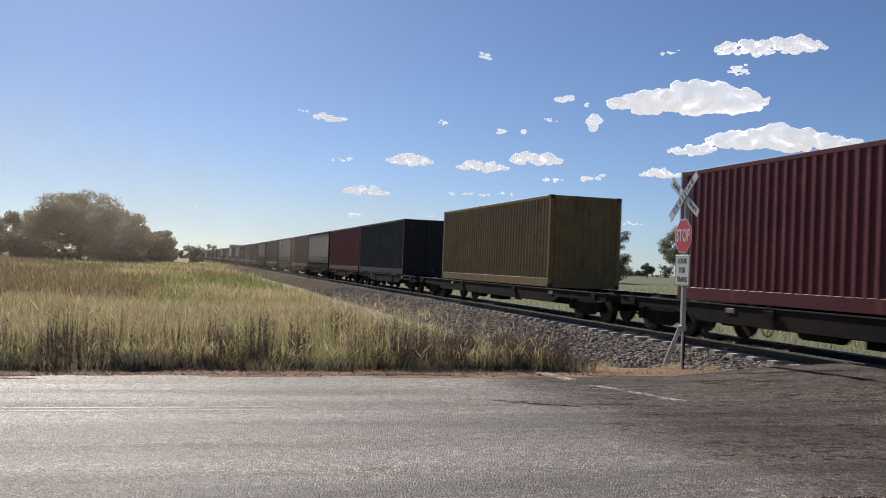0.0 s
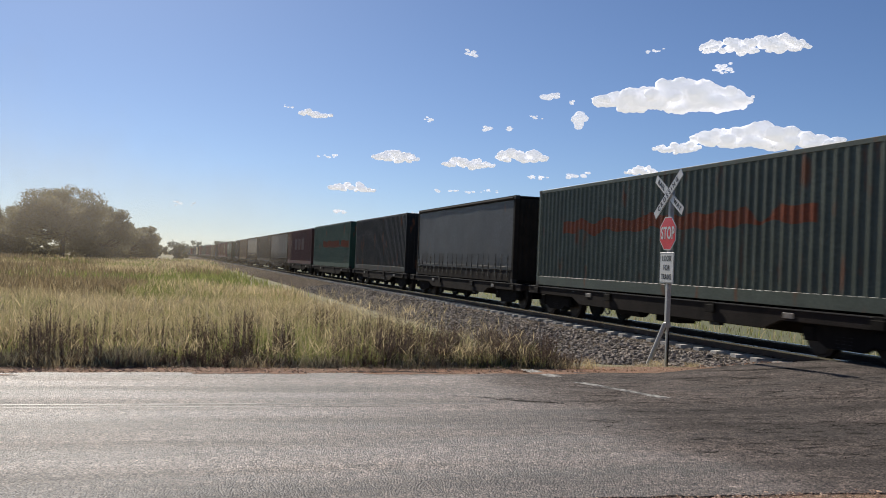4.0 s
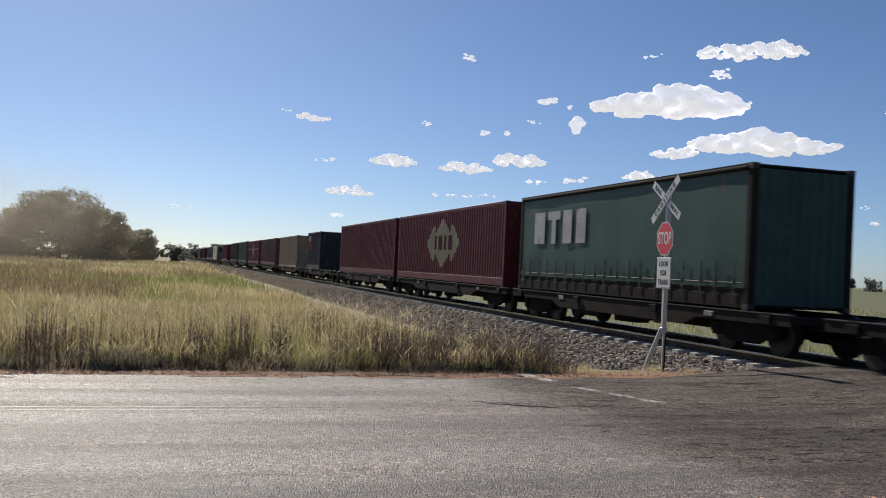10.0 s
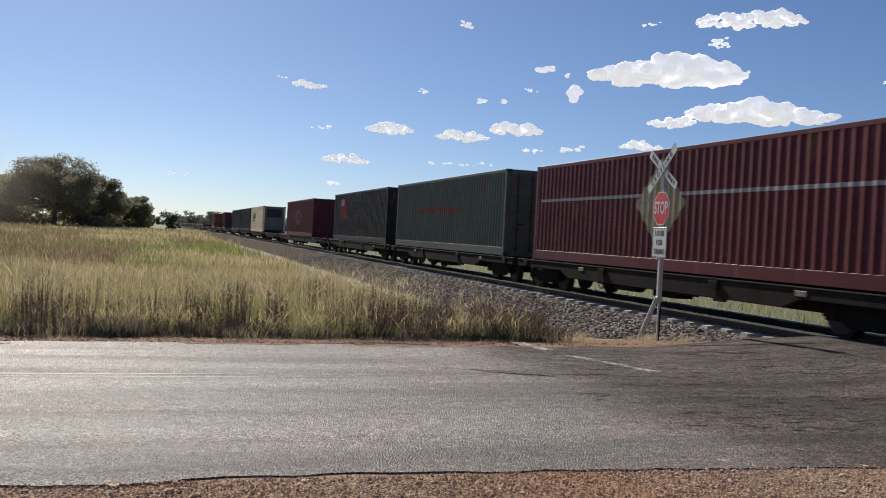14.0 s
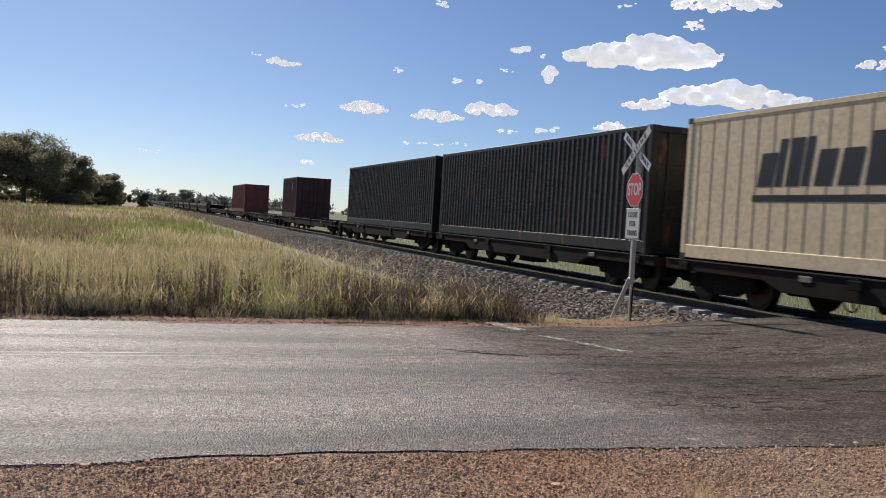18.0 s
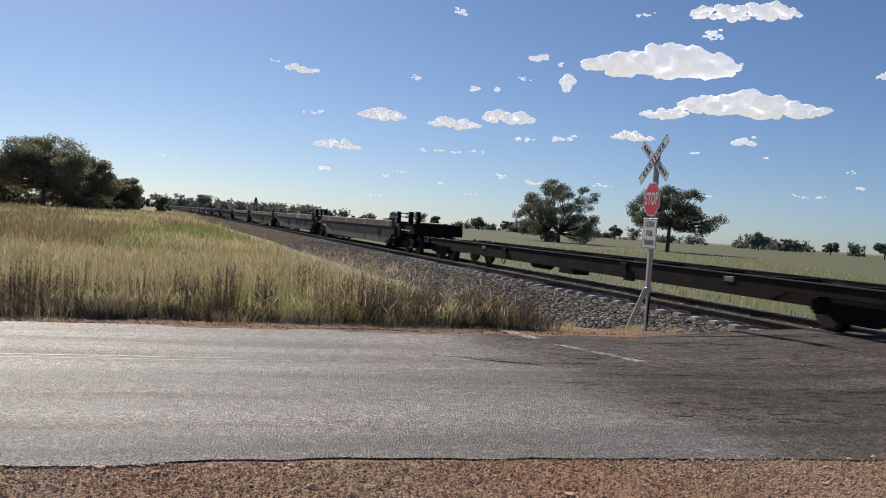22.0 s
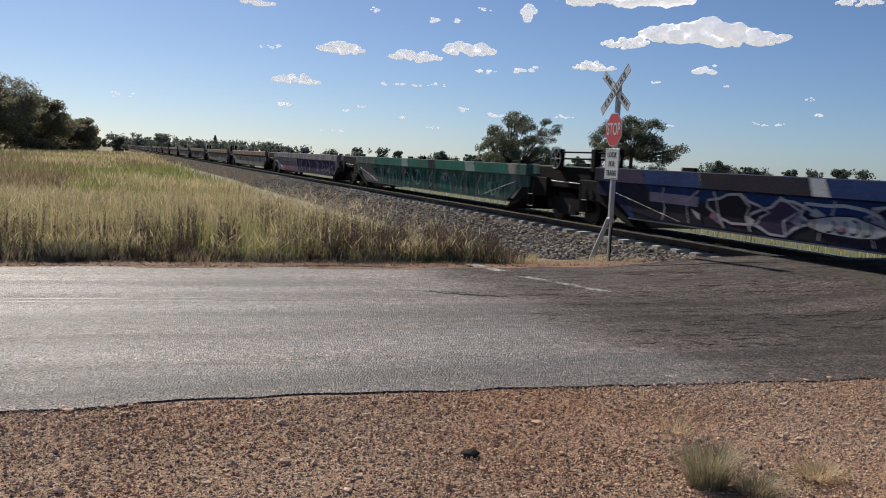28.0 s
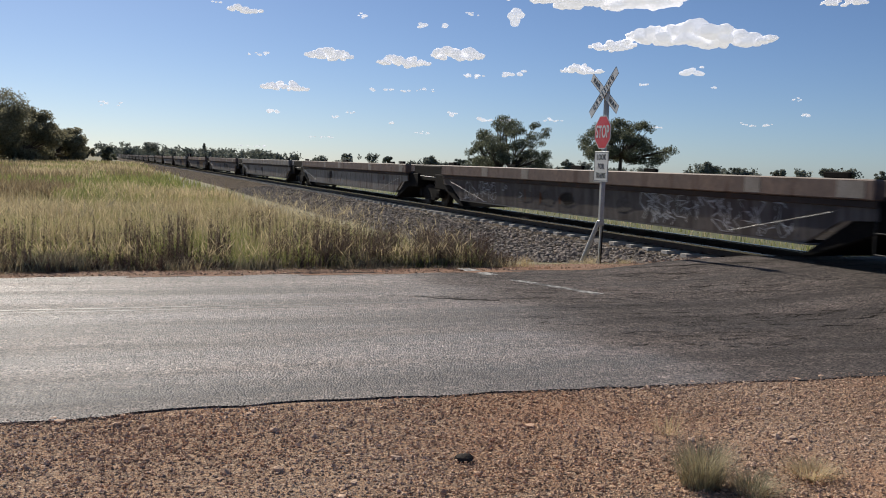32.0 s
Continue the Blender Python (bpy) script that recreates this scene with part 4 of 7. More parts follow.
def reefer_container(length, height, label):
    root = tagged(new("refrigerated_container"), label, "refrigerated container", "containers on the train")
    m = M["paint_cream"]
    L, H = length / 2, height
    frame_parts(root, length, H, m, "cream")
    for face in (-1, 1):
        def wall():
            sh = Shape().box(min(face * (W2 - 0.06), face * (W2 - 0.02)), max(face * (W2 - 0.06), face * (W2 - 0.02)), -L + 0.9, L - 0.15, 0.19, H - 0.1)
            return sh.mesh("side_wall", m)
        part("side_wall", stored(("rwall", length, face), wall), root, "insulated cream side wall in upright panels")
        jm = stored(("rjoint", face), lambda: Shape().box(min(face * (W2 - 0.02), face * (W2 - 0.016)), max(face * (W2 - 0.02), face * (W2 - 0.016)), 0, 0.032, 0.22, H - 0.14).mesh("panel_joint", M["cream_joint"]))
        for k in range(28):
            part("panel_joint", jm, root, "", pose(0, -L + 1.2 + k * 0.465, 0))
    part("roof", Shape().box(-W2 + 0.03, W2 - 0.03, -L + 0.9, L - 0.1, H - 0.05, H - 0.012).mesh("roof", m), root)
    part("floor_pan", Shape().box(-W2 + 0.06, W2 - 0.06, -L + 0.1, L - 0.1, 0.03, 0.2).mesh("floor_pan", M["steel_dark"]), root)
    part("end_wall", Shape().box(-W2 + 0.1, W2 - 0.1, L - 0.09, L - 0.03, 0.1, H - 0.1).mesh("end_wall", m), root)
    unit = part("cooling_unit", Shape().box(-1.02, 1.02, -L + 0.35, -L + 0.9, 0.25, H - 0.12).mesh("cooling_unit", M["paint_white"], 0.03), root, "white cooling machine in the open end")
    part("grille", Shape().box(-0.8, 0.8, -L + 0.3, -L + 0.35, 1.7, H - 0.3).mesh("grille", M["sign_black"], 0.01), unit)
    for k in range(6):
        part("grille_slat", Shape().box(-0.76, 0.76, -L + 0.28, -L + 0.30, 1.76 + k * 0.13, 1.80 + k * 0.13).mesh("grille_slat", M["steel_edge"]), unit)
    for x in (-0.52, 0.5):
        part("access_panel", Shape().box(x - 0.45, x + 0.45, -L + 0.325, -L + 0.35, 0.35, 1.5).mesh("access_panel", M["paint_white"], 0.01), unit)
    part("fuel_tank", Shape().tube((-0.9, -L + 0.55, 0.12), (0.9, -L + 0.55, 0.12), 0.14, n=10).mesh("fuel_tank", M["steel_dark"]), root)
    for z in (0.35, 1.1, 1.9):
        part("frame_bar", Shape().box(-W2 + 0.02, -W2 + 0.06, -L + 0.15, -L + 0.9, z, z + 0.05).mesh("frame_bar", m), root)
        part("frame_bar", Shape().box(W2 - 0.06, W2 - 0.02, -L + 0.15, -L + 0.9, z, z + 0.05).mesh("frame_bar", m), root)
    # bold dark slanting blocks with a bar under them
    far = L
    blocks = []
    y = 1.6
    for w, h in ((0.62, 1.0), (0.6, 0.72), (0.55, 0.72), (0.25, 1.0), (0.45, 1.0), (0.25, 1.0), (0.55, 0.72)):
        blocks.append((y, y + w * 0.8, 1.45, 1.45 + h * 0.85))
        y += w
    sh = Shape()
    for a, b, z0, z1 in blocks:
        sh.add([(-W2 + 0.0145, a + 0.0, z0), (-W2 + 0.0145, a - 0.12, z1), (-W2 + 0.0145, b - 0.12, z1), (-W2 + 0.0145, b, z0)], [(0, 1, 2, 3)])
        sh.add([(-W2 + 0.013, a + 0.13, z0 + 0.22), (-W2 + 0.013, a + 0.08, z1 - 0.25), (-W2 + 0.013, b - 0.24, z1 - 0.25), (-W2 + 0.013, b - 0.17, z0 + 0.22)], [(0, 1, 2, 3)])
    part("logo", sh.mesh("logo", M["sign_black"]), root, "dark slanting blocks of a company mark")
    part("logo_bar", Shape().box(-W2 + 0.013, -W2 + 0.0155, 1.6, y, 1.18, 1.30).mesh("logo_bar", M["sign_black"]), root)
    return root


# company marks, as plain shapes
def mark_diamond(centre=0.0, size=1.0, colour="logo_cream", dark="paint_maroon"):
    def put(root, length):
        def rows(y):
            x = abs(y - centre)
            h = max(0.0, 1.05 * size - x * 0.62) if x < 1.1 * size else max(0.0, 0.72 * size - max(0.0, x - 1.4 * size) * 0.8)
            return [(1.55 - h, 1.55 + h)]
        part("logo", decal("logo", length, rows, centre - 2.4 * size, centre + 2.4 * size, M[colour]), root, "faded cream star-shaped company mark")
        for k in range(4):
            a = centre - 1.3 * size + k * 0.68 * size
            ob = part("logo_block", decal("logo_block", length, block_rows([(a, a + 0.42 * size, 1.28, 1.86)]), a - 0.2, a + 0.7 * size, M[dark]), root)
            ob.location.x = -0.004
    return put


def mark_blocks(blocks, colour, ribbed=True, label="block of a company mark"):
    def put(root, length):
        for b in blocks:
            ob = part("logo_block", decal("logo_block", length, block_rows([b]), b[0] - 0.15, b[1] + 0.15, M[colour], ribbed), root, label)
            ob.location.x = 0.0
    return put


def mark_square(y, z, ribbed):
    """A red square with a pale bar over it."""
    def put(root, length):
        a = part("logo", decal("logo", length, block_rows([(y, y + 1.25, z, z + 1.15)]), y - 0.1, y + 1.4, M["logo_red"], ribbed), root, "red square of a company mark")
        bar = part("logo_bar", decal("logo_bar", length, block_rows([(y + 0.42, y + 0.72, z + 0.72, z + 1.12), (y + 0.84, y + 1.12, z + 0.72, z + 1.12), (y + 1.22, y + 1.5, z + 0.72, z + 1.12)]), y - 0.1, y + 1.6, M["logo_white"], ribbed), root)
        a.location.x, bar.location.x = 0.0, -0.004
    return put


def mark_band(z0, z1, y0, y1, colour):
    def put(root, length):
        def rows(y):
            w = 0.22 * noise.noise(Vector((y * 1.3, 0, 3)))
            thin = 0.75 + 0.9 * min(0.0, noise.noise(Vector((y * 0.9, 5, 3))))
            return [(z0 + w, z0 + w + (z1 - z0) * max(0.12, thin))]
        part("logo", decal("logo", length, rows, y0, y1, M[colour]), root, "worn orange painted band")
    return put


def mark_cross_band(root, length):
    part("stripe", decal("stripe", length, lambda y: [(1.72, 1.80)], -length / 2 + 0.3, length / 2 - 0.3, M["logo_white"]), root, "thin white stripe along the side")

    def rows(y):
        h = max(0.0, 1.05 - abs(y) * 0.95)
        return [(1.55 - h, 1.55 + h)]
    ob = part("logo", decal("logo", length, rows, -1.15, 1.15, M["logo_cream"]), root, "cream diamond of a company mark")
    ob.location.x = -0.004


def bogie(root, y, key="b"):
    def side():
        sh = Shape()
        for x in (-1, 1):
            a, b = (x * 0.93, x * 1.06) if x > 0 else (x * 1.06, x * 0.93)
            sh.prism([(-1.12, 0.36), (-1.05, 0.58), (-0.55, 0.62), (-0.3, 0.74), (0.3, 0.74), (0.55, 0.62), (1.05, 0.58), (1.12, 0.36), (0.75, 0.34), (0.45, 0.2), (-0.45, 0.2), (-0.75, 0.34)], a, b)
            for yy in (-0.875, 0.875):
                sh.box(min(a, b) - 0.03, max(a, b) + 0.03, yy - 0.14, yy + 0.14, 0.30, 0.56)
        sh.box(-1.0, 1.0, -0.2, 0.2, 0.42, 0.66)
        return sh.mesh("side_frame", M["bogie"], 0.012)
    bo = part("bogie", stored("bogie_side", side), root, "black cast bogie with four wheels", pose(0, y, 0))

    def wheel():
        sh = Shape()
        sh.tube((-0.065, 0, 0), (0.065, 0, 0), 0.42, n=20)
        sh.tube((0.065, 0, 0), (0.085, 0, 0), 0.46, n=20)
        sh.tube((-0.09, 0, 0), (-0.06, 0, 0), 0.36, 0.40, n=16)
        sh.tube((-0.2, 0, 0), (-0.06, 0, 0), 0.10, n=10)
        return sh.mesh("wheel", M["wheel"])

    def springs():
        sh = Shape()
        for x in (-1.0, 1.0):
            for k in (-0.16, 0.0, 0.16):
                for j in range(4):
                    sh.tube((x, k, 0.24 + j * 0.06), (x, k, 0.27 + j * 0.06), 0.07, 0.05, n=8)
        return sh.mesh("spring_nest", M["steel_edge"])
    wm, am = stored("wheel", wheel), stored("axle", lambda: Shape().tube((-0.7, 0, 0), (0.7, 0, 0), 0.075, n=8).mesh("axle", M["bogie"]))
    part("spring_nest", stored("spring_nest", springs), bo)
    for yy in (-0.875, 0.875):
        part("axle", am, bo, "", pose(0, yy, 0.42))
        for x in (-1, 1):
            part("wheel", wm, bo, "", pose(x * 0.752, yy, 0.42, 0, 0, 0 if x < 0 else 180))


FLOOR = 0.85         # height of the wagons' decks above the rails


def coupler(root, y, way):
    def make():
        sh = Shape().box(-0.09, 0.09, -0.05, 0.55, 0.62, 0.78)
        sh.box(-0.16, 0.16, 0.42, 0.62, 0.56, 0.84)
        sh.tube((0.45, 0, 0.55), (0.3, 0.5, 0.35), 0.025, n=6).tube((0.3, 0.5, 0.35), (0.2, 0.62, 0.5), 0.025, n=6)
        return sh.mesh("coupler", M["bogie"], 0.01)
    part("coupler", stored("coupler", make), root, "", pose(0, y, -0.12, 0, 0, 0 if way > 0 else 180))


def flat_wagon(u0, u1, brake=False, loaded=True):
    """A skeletal container wagon between u0 and u1."""
    length = u1 - u0 - 0.5
    root = tagged(new("flat_wagon"), "dark rusty skeletal container wagon rolling on two bogies" if loaded else "empty dark skeletal container wagon rolling on two bogies", "rail wagon", "wagons of the train")
    L = length / 2
    key = round(length, 2)

    def sill():
        a = min(3.4, L * 0.45)
        return Shape().prism([(-L, 0.52), (-L, FLOOR - 0.1), (L, FLOOR - 0.1), (L, 0.52), (L - a + 0.6, 0.52), (L - a, 0.34), (-L + a, 0.34), (-L + a - 0.6, 0.52)], -0.3, 0.3).mesh("centre_sill", M["steel_dark"], 0.01)
    part("centre_sill", stored(("sill", key), sill), root)

    def edge():
        a = min(3.2, L * 0.45)
        sh = Shape().prism([(-L, FLOOR - 0.24), (-L, FLOOR - 0.03), (L, FLOOR - 0.03), (L, FLOOR - 0.24), (L - a, FLOOR - 0.24), (L - a - 0.5, FLOOR - 0.42), (-L + a + 0.5, FLOOR - 0.42), (-L + a, FLOOR - 0.24)], -0.05, 0.05)
        return sh.mesh("side_sill", M["steel_dark"], 0.008)

    def lip():
        return Shape().box(-0.075, 0.055, -L, L, FLOOR - 0.035, FLOOR - 0.015).mesh("sill_flange", M["steel_edge"])
    for x in (-1.18, 1.18):
        e = part("side_sill", stored(("edge", key), edge), root, "", pose(x, 0, 0))
        part("sill_flange", stored(("lip", key), lip), e, "", pose(0, 0, 0, 0, 0, 0 if x < 0 else 180))
    n = max(4, int(length / 2.4))
    cm = stored("bearer", lambda: Shape().box(-1.15, 1.15, -0.09, 0.09, FLOOR - 0.2, FLOOR - 0.05).mesh("cross_bearer", M["steel_dark"], 0.01))
    for k in range(n + 1):
        part("cross_bearer", cm, root, "", pose(0, -L + 0.1 + k * (length - 0.2) / n, 0))
    tm = stored("twistlock", lambda: Shape().box(-0.06, 0.1, -0.12, 0.12, -0.12, 0.02).box(-0.09, -0.06, -0.16, 0.16, -0.2, -0.04).mesh("twistlock", M["bogie"], 0.01))
    for y in (-L + 0.7, L - 0.7, -L * 0.3, L * 0.3):
        for x in (-1, 1):
            part("twistlock", tm, root, "", pose(x * 1.2, y, FLOOR - 0.03, 0, 0, 0 if x < 0 else 180))
    gm = stored("gear", lambda: Shape().box(-0.9, -0.45, -0.5, 0.5, 0.26, 0.56).tube((-1.0, 0.9, 0.45), (-1.0, 2.0, 0.45), 0.16, n=10).tube((-1.02, -1.6, 0.42), (-1.02, -0.7, 0.42), 0.05, n=6).mesh("brake_gear", M["bogie"], 0.0))
    part("brake_gear", gm, root, "brake cylinder and air tank under the frame")

    def hand_wheel():
        sh = Shape().ring((-1.16, 0, 0.46), 0.19, 0.015, 18)
        for k in range(3):
            a = k * 2.094
            sh.tube((-1.16, 0, 0.46), (-1.16, 0.19 * math.cos(a), 0.46 + 0.19 * math.sin(a)), 0.012, n=5)
        sh.tube((-1.16, 0, 0.46), (-0.9, 0, 0.46), 0.02, n=6)
        return sh.mesh("brake_wheel", M["steel_edge"])
    part("brake_wheel", stored("brake_wheel", hand_wheel), root, "small hand brake wheel", pose(0, L * 0.32, 0))
    lm = stored("label_plate", lambda: Shape().box(-1.247, -1.236, -0.15, 0.15, FLOOR - 0.19, FLOOR - 0.09).mesh("label_plate", M["flange"], 0.003))
    for y in (-L * 0.62, L * 0.45):
        part("label_plate", lm, root, "pale stencilled plate", pose(0, y, 0))
    hm = stored("air_hose", lambda: Shape().tube((-1.1, -1.2, 0.5), (-1.1, 1.2, 0.5), 0.02, n=5).box(-1.16, -1.02, -0.16, 0.16, 0.36, 0.6).mesh("brake_rigging", M["steel_edge"]))
    part("brake_rigging", hm, root, "brake lever and pipe under the side", pose(0, -L * 0.3, 0))
    for y in (-L + 1.7, L - 1.7):
        bogie(root, y)
    coupler(root, L, 1)
    coupler(root, -L, -1)
    if brake:
        def stand():
            sh = Shape().box(-0.14, 0.14, -0.13, 0.13, FLOOR - 0.1, FLOOR + 0.9)
            return sh.mesh("brake_stand", M["bogie"], 0.02)

        def big():
            sh = Shape().ring((0, -0.22, FLOOR + 0.84), 0.28, 0.016, 20, "y")
            for k in range(5):
                a = k * 1.2566
                sh.tube((0, -0.22, FLOOR + 0.84), (0.28 * math.cos(a), -0.22, FLOOR + 0.84 + 0.28 * math.sin(a)), 0.012, n=5)
            sh.tube((0, -0.22, FLOOR + 0.84), (0, 0, FLOOR + 0.84), 0.025, n=6)
            return sh.mesh("stand_wheel", M["steel_edge"])
        st = part("brake_stand", stored("stand", stand), root, "upright black hand brake stand", pose(-0.2, -L + 0.5, 0))
        part("stand_wheel", stored("stand_wheel", big), st)
    carry(root, MID, (u0 + u1) / 2, RAIL)
    return root


def load(ob, near, length, sunk=0.0):
    carry(ob, MID, near + length / 2, RAIL + FLOOR - sunk)


FT48, FT40, FT20, FT46 = 14.63, 12.19, 6.06, 14.2


def build_train():
    R, C = ribbed_container, curtain_container
    H = 2.9
    load(R(FT40, H, "paint_crimson", "dark red corrugated steel container with worn ribs painted pale as if sunlit"), 6.8, FT40)
    load(R(FT40, H, "paint_yellow", "mustard yellow corrugated steel container", "plain"), 26.8, FT40)
    load(R(FT40, H, "paint_coal", "nearly black corrugated steel container", "doors"), 46.5, FT40)
    load(R(FT40, H, "paint_red", "dull red corrugated steel container", "plain"), 59.0, FT40)
    load(C(FT40, H, "tarp_tan", "pale tan curtain-sided container with black straps"), 71.9, FT40)
    load(R(FT40, H, "paint_purple_brown", "purple-brown corrugated steel container"), 84.3, FT40)
    load(C(FT40, H, "tarp_grey", "dark grey curtain-sided container with a red square mark", mark_square(3.6, 1.55, False)), 98.5, FT40)
    load(R(FT48, H, "paint_grey_green", "grey-green corrugated steel container", "doors", mark_band(1.55, 2.0, -5.5, 5.5, "logo_orange")), 112.7, FT48)
    load(C(FT40, H, "tarp_grey", "grey curtain-sided container with black straps"), 129.4, FT40)
    load(R(FT40, H, "paint_black", "black corrugated steel container with grey ribs"), 143.8, FT40)
    load(R(FT48, H + 0.05, "paint_green", "bright green corrugated container with a worn orange band", "doors", mark_band(1.35, 1.95, -7.0, 3.2, "logo_orange")), 157.9, FT48)
    load(R(FT48, H, "paint_maroon", "red-brown corrugated container with large faded pale blocks", "doors", mark_blocks([(1.0, 2.4, 1.2, 2.15), (-1.0, 0.4, 1.2, 2.15), (-3.0, -1.6, 1.2, 2.15)], "logo_faded", True, "worn pale block of a company mark")), 173.9, FT48)
    load(C(FT48, H, "tarp_grey", "dark grey curtain-sided container"), 189.1, FT48)
    load(R(FT48, H, "paint_black", "black corrugated steel container with grey ribs"), 204.3, FT48)
    load(C(FT48 - 0.3, H, "tarp_tan", "tan-grey curtain-sided container with rows of straps"), 219.8, FT48 - 0.3)
    load(R(FT40, H, "paint_umber", "rusty brown-tan corrugated steel container", "plain"), 236.0, FT40)
    load(R(FT20, H, "paint_blue", "short dark blue corrugated steel container", "doors", mark_blocks([(-0.4, 1.8, 2.25, 2.45)], "logo_white")), 252.1, FT20)
    load(C(FT40, H, "tarp_green", "green curtain-sided container with white block letters", mark_blocks([(3.0, 3.9, 2.1, 2.35), (3.3, 3.6, 1.4, 2.1), (4.1, 4.9, 1.4, 2.35), (2.2, 2.8, 1.4, 2.35), (1.3, 1.9, 1.4, 2.35)], "logo_white", False)), 267.6, FT40)
    load(R(FT48, H, "paint_crimson", "deep red corrugated container with a cream star-shaped mark", "doors", mark_diamond(0, 1.0, "logo_cream", "paint_crimson")), 281.2, FT48)
    load(R(FT48, H, "paint_crimson", "deep red corrugated container with a faded mark", "doors", mark_diamond(0, 0.9, "paint_red", "paint_crimson")), 296.6, FT48)
    load(R(FT20, H - 0.12, "paint_navy", "short navy corrugated container with a red square mark", "doors", mark_square(1.2, 1.4, True)), 319.5, FT20)
    load(R(FT40, H, "paint_tan", "weathered tan corrugated steel container", "plain"), 331.7, FT40, 0.16)
    load(R(FT48, H - 0.13, "paint_maroon", "dark red-brown corrugated container with a faded star mark", "doors", mark_diamond(-1.0, 1.0, "logo_ghost", "paint_maroon")), 347.5, FT48)
    load(R(FT48, H - 0.1, "paint_crimson", "deep red corrugated container with a white stripe and diamond", "doors", mark_cross_band), 364.4, FT48)
    load(R(FT48, H, "paint_grey_green", "grey-green corrugated container with a faded orange band", "doors", mark_band(1.5, 1.8, -2.5, 3.5, "logo_orange")), 381.6, FT48)
    load(R(FT48, H, "paint_black", "black corrugated container with a red square mark", "doors", mark_square(3.6, 1.4, True)), 398.3, FT48)
    load(R(FT48, H, "paint_crimson", "deep red corrugated container with a cream star mark", "doors", mark_diamond(0.3, 0.72, "logo_faded", "paint_crimson")), 421.8, FT48)
    load(reefer_container(FT46, H, "cream refrigerated container with a white cooling unit"), 456.2, FT46)
    load(R(FT48, H, "paint_black", "black corrugated container with worn ribs painted pale as if sunlit"), 471.8, FT48)
    load(R(FT48, H, "paint_black", "black corrugated container with worn ribs painted pale as if sunlit"), 487.3, FT48)
    load(R(FT20, H - 0.08, "paint_maroon", "short red-brown corrugated container on a bare wagon", "doors", mark_blocks([(-1.3, -0.9, 1.9, 2.4)], "logo_white")), 518.35, FT20)
    load(R(FT40, H - 0.08, "paint_orange_red", "faded orange-red corrugated container on a bare wagon", "plain"), 549.1, FT40)
    wagons = [(3.5, 22.0), (22.4, 43.0), (43.4, 58.7), (58.9, 71.5), (71.6, 84.2), (84.2, 97.6), (97.9, 111.8), (112.0, 128.1), (128.3, 142.8), (143.0, 156.9), (157.1, 173.2),
              (173.2, 188.8), (188.8, 203.9), (203.9, 219.3), (219.3, 235.0), (235.2, 249.8), (250.0, 265.6), (266.0, 280.4), (280.5, 296.2), (296.2, 312.6), (313.0, 327.6),
              (328.0, 345.4), (345.8, 363.2), (363.2, 380.4), (380.4, 397.2), (397.2, 415.4), (415.8, 442.0), (442.3, 454.9), (454.9, 471.1), (471.1, 486.9), (486.9, 504.2),
              (504.6, 526.4), (526.8, 545.2), (545.6, 564.4), (564.8, 591.4)]
    empty = {(442.3, 454.9), (526.8, 545.2), (564.8, 591.4)}
    braked = {(328.0, 345.4), (442.3, 454.9)}
    for a, b in wagons:
        flat_wagon(a, b, (a, b) in braked, (a, b) not in empty)


def graffiti_material(name, cols, scale):
    m = mat(name, cols[0], cols[1], scale, 0.8, 0, 0.1, 20, spec=0.1)
    n, l = m.node_tree.nodes, m.node_tree.links
    bsdf = n["Principled BSDF"]
    base = bsdf.inputs["Base Color"].links[0].from_socket
    tc = n.new("ShaderNodeTexCoord")
    for k, c in enumerate(cols[2:]):
        mp = n.new("ShaderNodeMapping")
        mp.inputs["Location"].default_value = (k * 7.3, k * 3.1, k * 5.7)
        mp.inputs["Scale"].default_value = (1, 2.6, 0.5)
        mp.inputs["Rotation"].default_value = (0.5 * (-1) ** k, 0, 0)
        l.new(tc.outputs["Object"], mp.inputs["Vector"])
        t = n.new("ShaderNodeTexNoise")
        t.inputs["Scale"].default_value, t.inputs["Detail"].default_value, t.inputs["Distortion"].default_value = scale * (1.5 + 0.4 * k), 1.0, 1.6
        l.new(mp.outputs[0], t.inputs["Vector"])
        r = n.new("ShaderNodeMapRange")
        r.inputs["From Min"].default_value, r.inputs["From Max"].default_value = 0.46, 0.66
        l.new(t.outputs["Fac"], r.inputs["Value"])
        x = n.new("ShaderNodeMix")
        x.data_type = "RGBA"
        l.new(r.outputs[0], x.inputs["Factor"])
        l.new(base, x.inputs[6])
        x.inputs[7].default_value = (*c, 1)
        base = x.outputs[2]
    l.new(base, bsdf.inputs["Base Color"])
    return m


